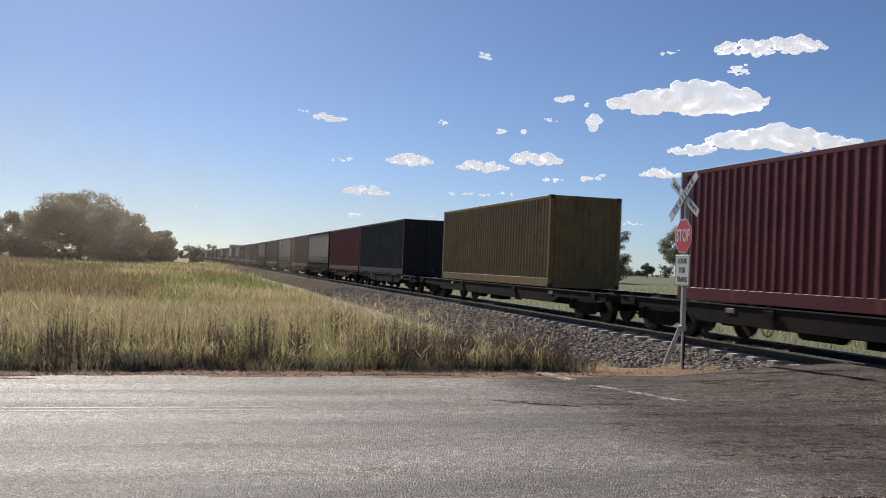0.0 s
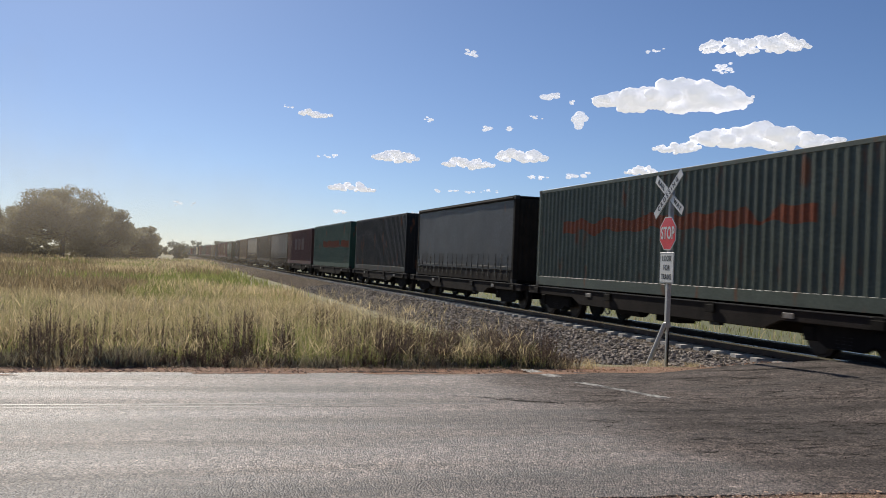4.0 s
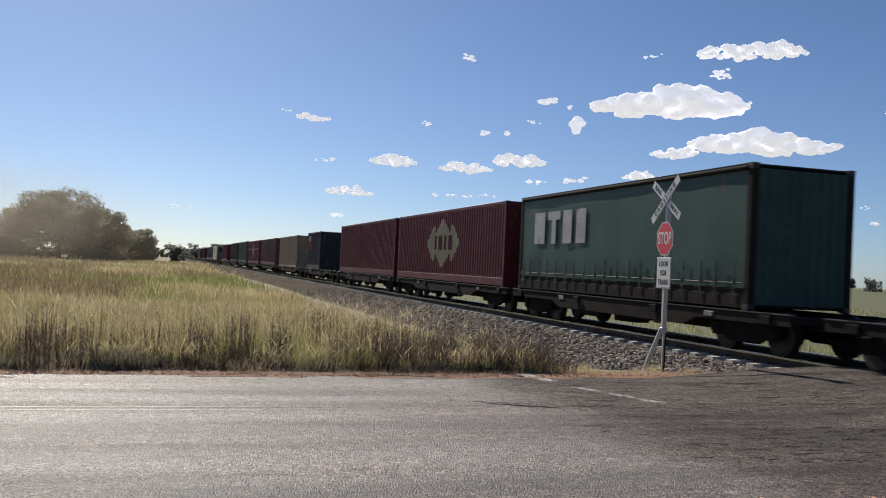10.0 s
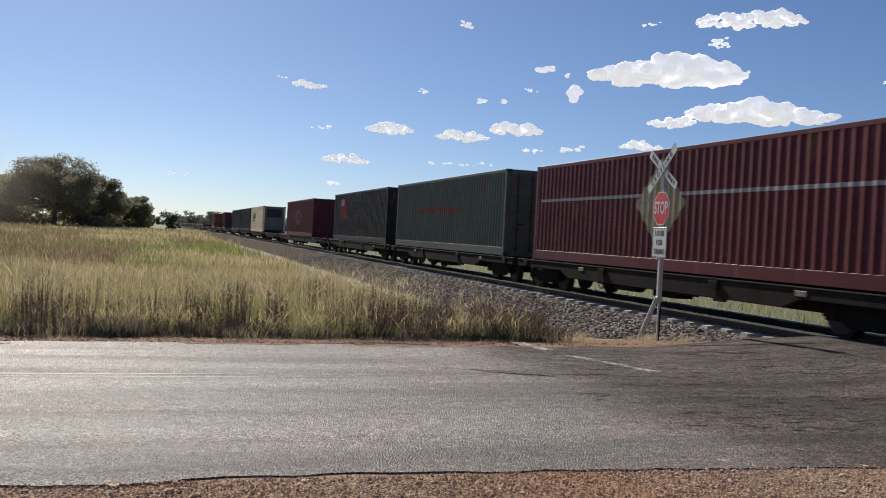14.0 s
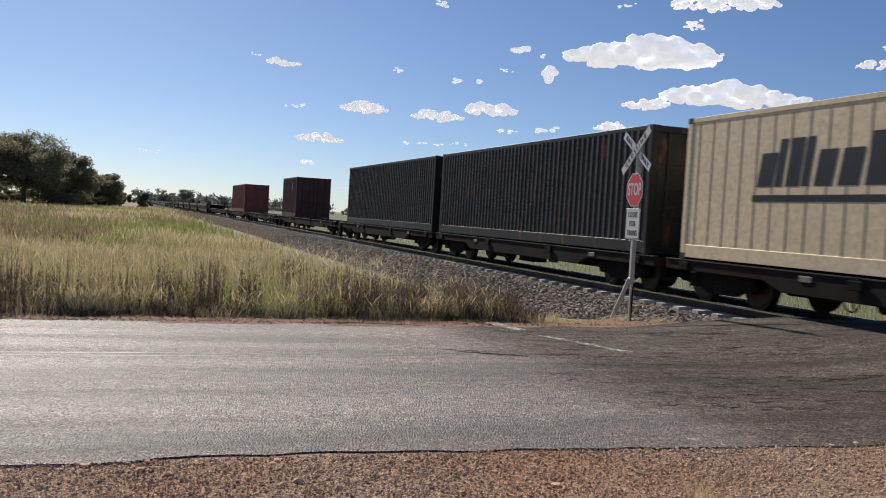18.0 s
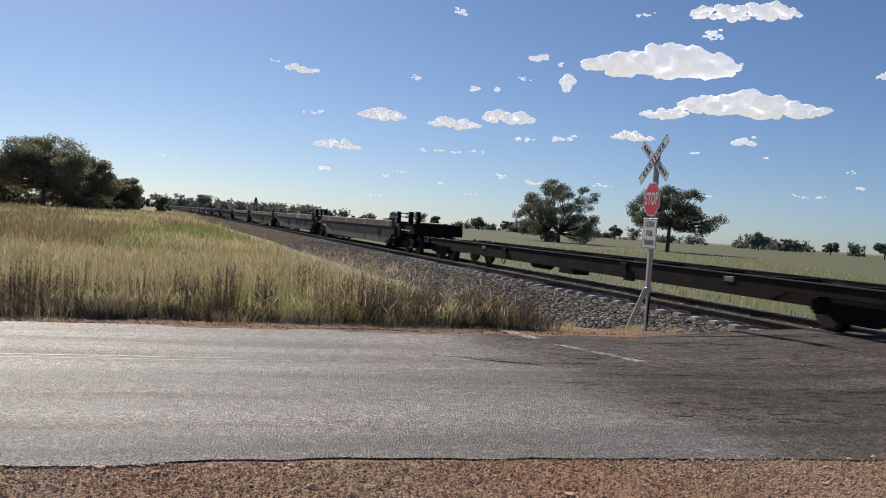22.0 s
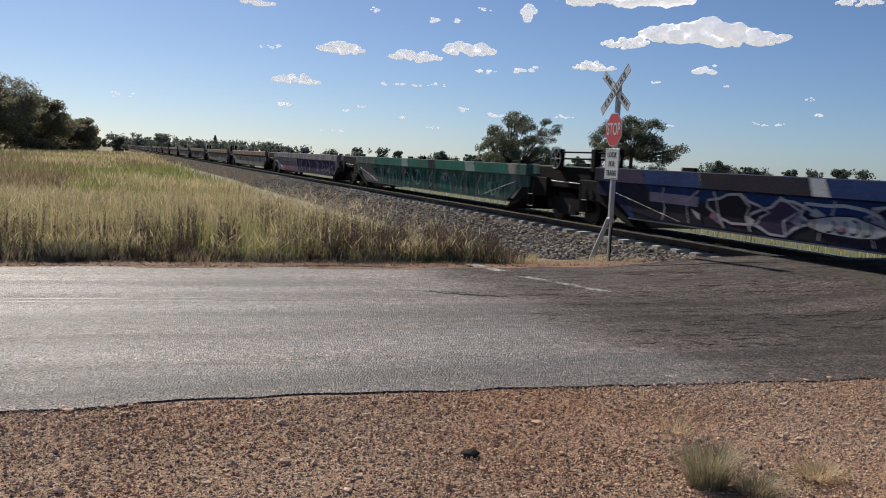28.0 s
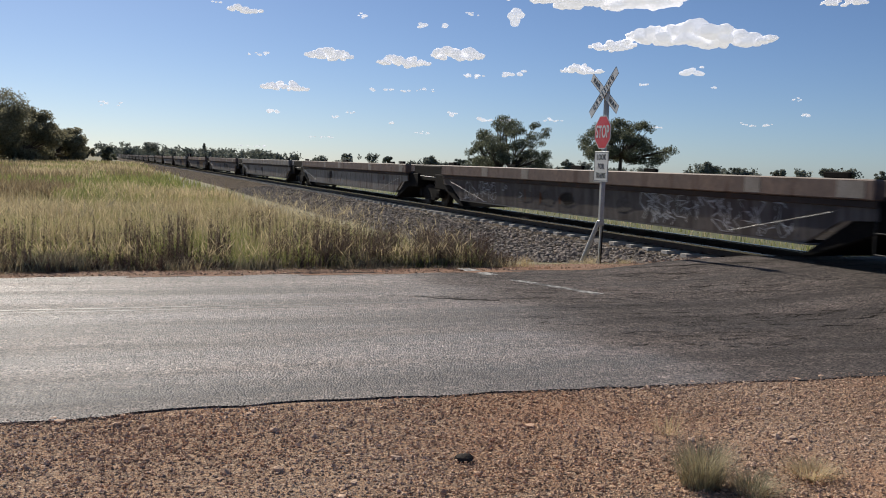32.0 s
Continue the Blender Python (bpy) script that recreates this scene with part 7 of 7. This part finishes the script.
GUM = "dusty olive-green gum tree with a spreading ragged crown"
GZ = -0.37
tree("gum_tree", polar(-21.2, 185, GZ), 14.6, 19.0, 3, 38000, 0.23, GUM, 0.2, 95, "leaf_dusty", 1, 0.85)
tree("gum_tree", polar(-24.4, 200, GZ), 9.8, 13, 4, 16000, 0.27, GUM, 0.05, 42, "leaf_dusty")
tree("gum_tree", polar(-26.6, 190, GZ), 9.4, 14, 5, 14000, 0.28, GUM, 0.05, 40, "leaf_dusty")
tree("gum_tree", polar(-19.3, 196, GZ), 11.0, 15, 6, 26000, 0.26, GUM, 0.03, 56, "leaf_dusty")
tree("gum_tree", polar(-17.9, 214, GZ), 9.6, 15, 7, 22000, 0.27, GUM, 0.03, 50, "leaf_dusty")
tree("gum_tree", polar(-16.9, 232, GZ), 7.6, 10, 8, 12000, 0.28, GUM, 0.03, 34, "leaf_dusty")
tree("gum_tree", polar(-22.9, 215, GZ), 9.0, 16, 9, 16000, 0.3, GUM, 0.03, 44, "leaf_dusty")
tree("gum_tree", polar(-16.6, 270, GZ), 5.6, 8, 10, 6000, 0.32, GUM, 0.05, 22, "leaf_dusty")
tree("gum_tree", polar(-15.9, 420, GZ), 6.0, 9, 12, 4000, 0.42, GUM, 0.05, 20, "leaf_dusty")
SCRUB = "low dark scrub under the gum trees"
for k, (az, r, h, w) in enumerate(((-23.6, 205, 3.4, 12), (-21.8, 204, 2.6, 14), (-20.2, 208, 3.2, 14), (-18.7, 222, 4.2, 14), (-25.5, 210, 4.0, 13), (-17.6, 240, 2.6, 9), (-16.8, 250, 1.8, 5))):
    tree("scrub_bush", polar(az, r, GZ), h, w, 30 + k, 4500, 0.26, SCRUB, 0.02, 24, "leaf_dusty")
tree("round_bush", polar(-14.72, 280, GZ), 4.0, 4.6, 20, 6000, 0.24, "round dark bush beside the railway", 0.02, 26)
tree("gum_tree", polar(8.9, 186, GZ), 12.4, 19.0, 14, 21000, 0.21, "dark green gum tree with two stems and a ragged crown", 0.04, 84, "leaf", 2, 0.66)
tree("gum_tree", polar(15.75, 162, GZ), 10.9, 17.0, 15, 20000, 0.19, "wide flat-topped gum tree standing alone in the pasture", 0.30, 86, "leaf", 1, 0.64)


def far_woods():
    """The tree line along the horizon, as clumps of leaves."""
    rnd = random.Random(5)
    cs, rs = [], []
    az = -15.2
    while az < 34:
        dist = rnd.uniform(560, 800)
        thick = az < -5
        h = rnd.uniform(5.5, 9.0) if thick else rnd.choice((3, 4, 5, 6, 7.5))
        c = polar(az, dist, 0)
        wide = rnd.uniform(1.8, 3.2)
        for k in range(20):
            z = rnd.random() if thick else 0.35 + 0.65 * rnd.random()
            cs.append((c.x + rnd.gauss(0, wide), c.y + rnd.gauss(0, wide), z * h))
            rs.append(rnd.uniform(0.8, 1.5))
        for k in range(8):
            cs.append((c.x + rnd.gauss(0, 5), c.y + rnd.gauss(0, 3), rnd.uniform(0, 1.6)))
            rs.append(rnd.uniform(0.7, 1.1))
        az += rnd.uniform(0.18, 0.42) if thick else rnd.choice((0.35, 0.5, 0.8, 1.6, 2.6))
    cs, rs = np.array(cs), np.array(rs)
    g = np.random.default_rng(6)
    m = 20
    c = np.repeat(cs, m, 0) + g.normal(0, 0.75, (len(cs) * m, 3)) * np.repeat(rs, m)[:, None]
    c[:, 2] = np.maximum(c[:, 2], -0.2)
    u = g.normal(0, 1, c.shape)
    u *= (0.75 / np.linalg.norm(u, axis=1, keepdims=True))
    w = np.cross(u, g.normal(0, 1, c.shape))
    w *= (0.5 / np.linalg.norm(w, axis=1, keepdims=True))
    v = np.stack([c - u, c + w, c + u, c - w], 1)
    f = (np.arange(len(c)) * 4)[:, None] + np.arange(4)[None]
    tagged(new("far_woods", arrays("far_woods", v.reshape(-1, 3), f, M["leaf_far_hazed"])), "hazy line of distant trees along the horizon", "trees", kind="stuff")


far_woods()
for k, (az, r, h, w) in enumerate(((-12.6, 560, 12.0, 14), (4.3, 520, 8, 10), (6.0, 560, 7.4, 9), (12.6, 480, 7.6, 8), (20.9, 430, 8.5, 9), (22.4, 470, 6.5, 9), (24.8, 450, 6.8, 8), (27.6, 430, 8.0, 9), (-0.9, 600, 8.4, 9), (1.6, 560, 7.5, 8), (30.2, 480, 7, 9))):
    tree("far_gum_tree", polar(az, r, GZ), h, w, 50 + k, 2600, 0.42, "distant gum tree on the edge of the pasture", 0.25, 18, "leaf_far_hazed")


def spire_tree():
    root = tagged(new("conifer"), "pointed dark conifer above the distant trees", "tree")
    root.location = polar(-9.35, 640, GZ)
    part("trunk", Shape().tube((0, 0, 0), (0, 0, 11.0), 0.3, 0.06, 6).mesh("trunk", M["bark"]), root)
    g = np.random.default_rng(9)
    n = 1600
    z = 11.0 * g.random(n) ** 0.8
    r = (11.3 - z) * 0.22 * np.sqrt(g.random(n))
    a = g.uniform(0, 6.283, n)
    c = np.stack([r * np.cos(a), r * np.sin(a), z], -1)
    u = g.normal(0, 0.4, (n, 3))
    w = g.normal(0, 0.3, (n, 3))
    v = np.stack([c - u, c + w, c + u, c - w], 1)
    f = (np.arange(n) * 4)[:, None] + np.arange(4)[None]
    part("crown", arrays("crown", v.reshape(-1, 3), f, M["leaf_far_hazed"]), root)


spire_tree()


# ---- clouds ----
def cloud_material(name, glow_strength, thin):
    """White vapour lit by the sun, with the even glow of light scattered inside it; thin: how much sky shows through."""
    m = bpy.data.materials.new(name)
    m.use_nodes = True
    n, l = m.node_tree.nodes, m.node_tree.links
    n.remove(n["Principled BSDF"])
    dif = n.new("ShaderNodeBsdfDiffuse")
    dif.inputs["Color"].default_value = (0.76, 0.74, 0.75, 1)
    tr = n.new("ShaderNodeBsdfTranslucent")
    tr.inputs["Color"].default_value = (0.76, 0.74, 0.75, 1)
    half = n.new("ShaderNodeMixShader")
    half.inputs[0].default_value = 0.16
    l.new(dif.outputs[0], half.inputs[1])
    l.new(tr.outputs[0], half.inputs[2])
    glow = n.new("ShaderNodeEmission")
    glow.inputs["Color"].default_value = (0.90, 0.93, 1.0, 1)
    glow.inputs["Strength"].default_value = glow_strength
    add = n.new("ShaderNodeAddShader")
    l.new(half.outputs[0], add.inputs[0])
    l.new(glow.outputs[0], add.inputs[1])
    tc = n.new("ShaderNodeTexCoord")
    nz = n.new("ShaderNodeTexNoise")
    nz.inputs["Scale"].default_value, nz.inputs["Detail"].default_value, nz.inputs["Roughness"].default_value = 0.06, 6, 0.55
    l.new(tc.outputs["Object"], nz.inputs["Vector"])
    bump = n.new("ShaderNodeBump")
    bump.inputs["Strength"].default_value, bump.inputs["Distance"].default_value = 0.3, 5.0
    l.new(nz.outputs["Fac"], bump.inputs["Height"])
    l.new(bump.outputs[0], dif.inputs["Normal"])
    last = add
    if thin:
        cut = n.new("ShaderNodeMapRange")
        cut.interpolation_type = "SMOOTHSTEP"
        cut.inputs["From Min"].default_value, cut.inputs["From Max"].default_value, cut.inputs["To Max"].default_value = 0.05, 0.3, 1 - thin
        l.new(nz.outputs["Fac"], cut.inputs["Value"])
        clear = n.new("ShaderNodeBsdfTransparent")
        last = n.new("ShaderNodeMixShader")
        l.new(cut.outputs[0], last.inputs[0])
        l.new(clear.outputs[0], last.inputs[1])
        l.new(add.outputs[0], last.inputs[2])
    l.new(last.outputs[0], n["Material Output"].inputs[0])
    return m


M["cloud"] = cloud_material("cloud", 0.43, 0.0)
M["cloud_shred"] = cloud_material("cloud_shred", 0.45, 0.4)
CLOUD_R = 3000.0


def heap(puffs, unit, grain, seed, name, material):
    """Balls of vapour (x, y, z, radius, squash) fused into one billowing skin."""
    mb = bpy.data.metaballs.new("vapour")
    mb.resolution = mb.render_resolution = grain
    mb.threshold = 0.35
    for x, y, z, r, flat in puffs:
        e = mb.elements.new(type="ELLIPSOID")
        e.co, e.radius, e.stiffness = (x / unit, y / unit, z / unit), 1.0, 2.0
        e.size_x, e.size_y, e.size_z = 1.75 * r / unit, 1.45 * r / unit, 1.45 * r * flat / unit
    ob = bpy.data.objects.new("vapour", mb)
    scene.collection.objects.link(ob)
    bpy.context.view_layer.update()
    me = bpy.data.meshes.new_from_object(ob.evaluated_get(bpy.context.evaluated_depsgraph_get()))
    bpy.data.objects.remove(ob)
    bpy.data.metaballs.remove(mb)
    me.name = name
    co = np.zeros(len(me.vertices) * 3)
    me.vertices.foreach_get("co", co)
    no = np.zeros(len(me.vertices) * 3)
    me.vertices.foreach_get("normal", no)
    co, no = co.reshape(-1, 3), no.reshape(-1, 3)
    lift = np.array([0.5 - abs(noise.noise(Vector(p) * 2.6 + Vector((seed, 0, 0)))) * 1.6 + 0.5 * noise.noise(Vector(p) * 6.5 + Vector((0, seed, 0))) for p in co])
    co = (co + no * (0.10 * lift)[:, None]) * unit
    me.vertices.foreach_set("co", co.astype(np.float32).ravel())
    me.polygons.foreach_set("use_smooth", np.ones(len(me.polygons), bool))
    me.materials.clear()
    me.materials.append(material)
    me.update()
    return me


def cloud(az, el, w, h, seed):
    """A heap of billows over a flatter base, or a few thin shreds."""
    rnd = random.Random(seed)
    big = w > 2.0 and h > 0.6
    W, H = CLOUD_R * radians(w) / 2 * (0.93 if big else 1.0), CLOUD_R * radians(h) / 2 * (1.08 if big else 1.0)
    puffs = []
    if big:
        count = int(26 + 9 * w)
        lobes = [(rnd.uniform(-0.75, 0.7), rnd.uniform(0.25, 0.5), rnd.uniform(0.55, 1.0)) for _ in range(3 + int(w / 3))]
        for _ in range(count):
            x = rnd.uniform(-1, 1)
            top = max(t * math.exp(-((x - c) / q) ** 2) for c, q, t in lobes) * math.sqrt(1 - x * x)
            low = -0.55 * math.sqrt(1 - x * x) + 0.18 * noise.noise(Vector((x * 2.1, seed, 0)))
            z = low + (max(top, low + 0.15) - low) * rnd.random() ** 0.8
            r = H * rnd.uniform(0.22, 0.44) * (0.45 + 0.55 * math.sqrt(1 - x * x))
            puffs.append((x * (W - r), rnd.gauss(0, 0.35) * H, z * (H - 0.6 * r), r, 0.78 if z > low + 0.2 else 0.5))
    else:
        for _ in range(5 + int(3 * w)):
            x = rnd.uniform(-1, 1)
            r = H * rnd.uniform(0.4, 0.85)
            puffs.append((x * max(W - 1.5 * r, 0.2 * W), rnd.gauss(0, 0.3) * H, rnd.gauss(0, 0.35) * H + 0.25 * x * H * rnd.choice((-1, 1)), r, rnd.uniform(0.35, 0.7)))
    ob = new("cloud", heap(puffs, H, 0.12 if w > 5 else 0.16 if big else 0.24, seed, "cloud", M["cloud" if big else "cloud_shred"]))
    a, e = radians(az), radians(el)
    ob.location = Vector((math.sin(a) * math.cos(e), math.cos(a) * math.cos(e), math.sin(e))) * CLOUD_R + Vector((0, 0, 1.6))
    ob.rotation_euler = (0, 0, -a)
    tagged(ob, "white flat-bottomed fair-weather cloud with a grey base" if big else "small thin shred of white cloud", "cloud", "clouds")


LARGE_CLOUDS = [(-7.1, 8.75, 2.3, 0.77), (-2.08, 6.39, 3.31, 1.05), (2.4, 6.16, 3.66, 0.91), (5.68, 6.71, 3.83, 1.12), (-4.72, 4.35, 3.31, 0.84),
    (14.52, 10.32, 10.28, 2.61), (19.23, 13.28, 6.8, 1.32), (20.09, 8.04, 9.41, 2.02), (15.05, 7.44, 3.49, 0.98), (13.22, 6.02, 2.96, 0.84),
    (7.13, 10.47, 1.81, 0.56), (17.28, 12.1, 1.74, 0.49), (1.6, 4.5, 2.72, 0.28), (9.1, 5.76, 1.74, 0.42), (19.66, 6.04, 1.74, 0.56),
    (8.53, 2.89, 3.49, 0.35), (27.69, 9.81, 2.79, 0.77), (23.41, 3.01, 2.09, 0.24), (-2.64, 1.5, 2.09, 0.17), (-6.68, 0.82, 2.09, 0.17)]
SHREDS = [(9.08, 9.23, 0.87, 1.05), (2.32, 12.82, 1.05, 0.42), (13.39, 13.16, 1.39, 0.28), (6.43, 9.16, 0.98, 0.24), (8.63, 10.07, 0.42, 0.28),
    (-0.28, 8.82, 0.98, 0.35), (3.58, 8.41, 0.98, 0.42), (4.84, 8.39, 0.56, 0.35), (-6.3, 6.29, 1.46, 0.24), (3.76, 4.59, 1.32, 0.21),
    (6.6, 5.54, 1.39, 0.28), (-5.35, 2.93, 0.98, 0.28), (-14.6, 2.87, 1.46, 0.28), (-8.65, 9.05, 0.91, 0.21)]
LOW_SHREDS = [(5.55, 3.19, 0.87, 0.28), (11.61, 3.02, 1.39, 0.28), (28.17, 10.78, 1.39, 0.35), (26.17, 3.63, 0.84, 0.24), (25.56, 4.49, 0.7, 0.17),
    (-5.41, 2.94, 0.77, 0.24), (-1.63, 2.75, 0.63, 0.21), (1.71, 2.51, 0.91, 0.24), (3.56, 1.99, 1.39, 0.21), (6.76, 5.47, 1.39, 0.28),
    (16.9, 5.26, 0.7, 0.21), (20.96, 5.12, 0.49, 0.21), (17.66, 11.88, 1.05, 0.21), (-0.69, 3.04, 0.7, 0.17), (17.84, 2.77, 0.84, 0.21)]
for k, row in enumerate(LARGE_CLOUDS + SHREDS + LOW_SHREDS):
    cloud(*row, 200 + k)


# ---- dust that the train has raised ----
def dust_material():
    """Fine pale dust in the air: mostly clear, thinning out to its rim."""
    m = bpy.data.materials.new("dust")
    m.use_nodes = True
    n, l = m.node_tree.nodes, m.node_tree.links
    n.remove(n["Principled BSDF"])
    dif = n.new("ShaderNodeBsdfDiffuse")
    tr = n.new("ShaderNodeBsdfTranslucent")
    for q in (dif, tr):
        q.inputs["Color"].default_value = (0.74, 0.66, 0.55, 1)
    half = n.new("ShaderNodeMixShader")
    half.inputs[0].default_value = 0.5
    l.new(dif.outputs[0], half.inputs[1])
    l.new(tr.outputs[0], half.inputs[2])
    tc = n.new("ShaderNodeTexCoord")
    mid = n.new("ShaderNodeVectorMath")
    mid.operation = "MULTIPLY_ADD"
    mid.inputs[1].default_value, mid.inputs[2].default_value = (2, 0, 2), (-1, 0, -1)
    l.new(tc.outputs["Generated"], mid.inputs[0])
    rad = n.new("ShaderNodeVectorMath")
    rad.operation = "LENGTH"
    l.new(mid.outputs[0], rad.inputs[0])
    nz = n.new("ShaderNodeTexNoise")
    nz.inputs["Scale"].default_value, nz.inputs["Detail"].default_value = 0.11, 3
    l.new(tc.outputs["Object"], nz.inputs["Vector"])
    den = n.new("ShaderNodeMath")
    den.operation = "MULTIPLY_ADD"
    den.inputs[1].default_value = 0.9
    l.new(nz.outputs["Fac"], den.inputs[0])
    less = n.new("ShaderNodeMath")
    less.operation = "MULTIPLY_ADD"
    less.inputs[1].default_value, less.inputs[2].default_value = -1.0, 0.45
    l.new(rad.outputs["Value"], less.inputs[0])
    l.new(less.outputs[0], den.inputs[2])
    cut = n.new("ShaderNodeMapRange")
    cut.interpolation_type = "SMOOTHSTEP"
    cut.inputs["From Min"].default_value, cut.inputs["From Max"].default_value, cut.inputs["To Max"].default_value = 0.0, 1.0, 0.12
    l.new(den.outputs[0], cut.inputs["Value"])
    clear = n.new("ShaderNodeBsdfTransparent")
    out = n.new("ShaderNodeMixShader")
    l.new(cut.outputs[0], out.inputs[0])
    l.new(clear.outputs[0], out.inputs[1])
    l.new(half.outputs[0], out.inputs[2])
    l.new(out.outputs[0], n["Material Output"].inputs[0])
    return m


M["dust"] = dust_material()
DRIFT = []


def ball(name, size, material, uneven=0.0, seed=0):
    """A smooth rounded body, a little uneven."""
    bm = bmesh.new()
    bmesh.ops.create_icosphere(bm, subdivisions=4, radius=1)
    for v in bm.verts:
        v.co *= 1 + uneven * noise.noise(v.co * 0.8 + Vector((seed, 0, 0)))
        v.co = Vector((v.co.x * size[0], v.co.y * size[1], v.co.z * size[2]))
    me = bpy.data.meshes.new(name)
    bm.to_mesh(me)
    bm.free()
    me.polygons.foreach_set("use_smooth", [True] * len(me.polygons))
    me.materials.append(material)
    return me


def dust_cloud(az, dist, wide, high, wind, seed):
    """A low bank of dust that drifts off to the left on the wind."""
    ob = new("dust_cloud", ball("dust_cloud", (wide, high * 0.7, high), M["dust"], 0.10, seed))
    tagged(ob, "thin pale bank of drifting dust raised by the train", "dust", "banks of dust")
    c = polar(az, dist, high * 0.55)
    ob.matrix_world = Matrix.Translation(c) @ pose(0, 0, 0, 0, 0, -az)
    DRIFT.append((ob, c, az, wind))


for k, row in enumerate(((-26.0, 140, 38, 24, 2.8), (-16.0, 150, 34, 16, 3.6), (-5.0, 90, 19, 8, 3.0))):
    dust_cloud(*row, 700 + k)


# ---- a fly that crosses close to the camera ----
def build_fly():
    root = tagged(new("fly"), "small dark fly crossing through the air", "insect")
    def drop(name, c, r):
        part(name, ball(name, r, M["sign_black"]), root, "", pose(*c))
    drop("body", (0, 0, 0), (0.0036, 0.0016, 0.0014))
    drop("head", (0.0042, 0, 0.0002), (0.0011, 0.0012, 0.0011))
    for side in (-1, 1):
        sh = Shape().add([(0.001, side * 0.001, 0.001), (-0.001, side * 0.0045, 0.0022), (-0.0045, side * 0.005, 0.002), (-0.0042, side * 0.0018, 0.0012)], [(0, 1, 2, 3)])
        sh.add([(0.001, side * 0.001, 0.0012), (-0.001, side * 0.0045, 0.0024), (-0.0045, side * 0.005, 0.0022), (-0.0042, side * 0.0018, 0.0014)], [(3, 2, 1, 0)])
        part("wing", sh.mesh("wing", M["dark_stone"]), root)
    return root


FLY = build_fly()


# ---- what moves ----
def motions():
    for ob, d, u, z in MOVING:
        walk(ob, [(t, TRACK @ pose(d, u - SPEED * t, z)) for t in (0.0, 8.0, 16.0, 24.0, 32.0)])
    for ob, c, az, wind in DRIFT:
        walk(ob, [(t, Matrix.Translation(c - Vector((wind * t, 0, 0))) @ pose(0, 0, 0, 0, 0, -az)) for t in (0.0, 16.0, 32.0)])
    # the fly comes in past the camera's left side and is gone again at once
    way = ((0.0, -1.2, -0.8, 1.5), (22.5, -1.2, -0.6, 1.5), (22.9, -0.9, 0.9, 1.62), (23.0, -0.386, 1.132, 1.694), (23.1, -0.75, 0.75, 2.0), (23.5, -1.2, -0.6, 1.9), (32.0, -1.2, -0.8, 1.5))
    walk(FLY, [(t, pose(x, y, z, 0, 0, 10)) for t, x, y, z in way])


motions()
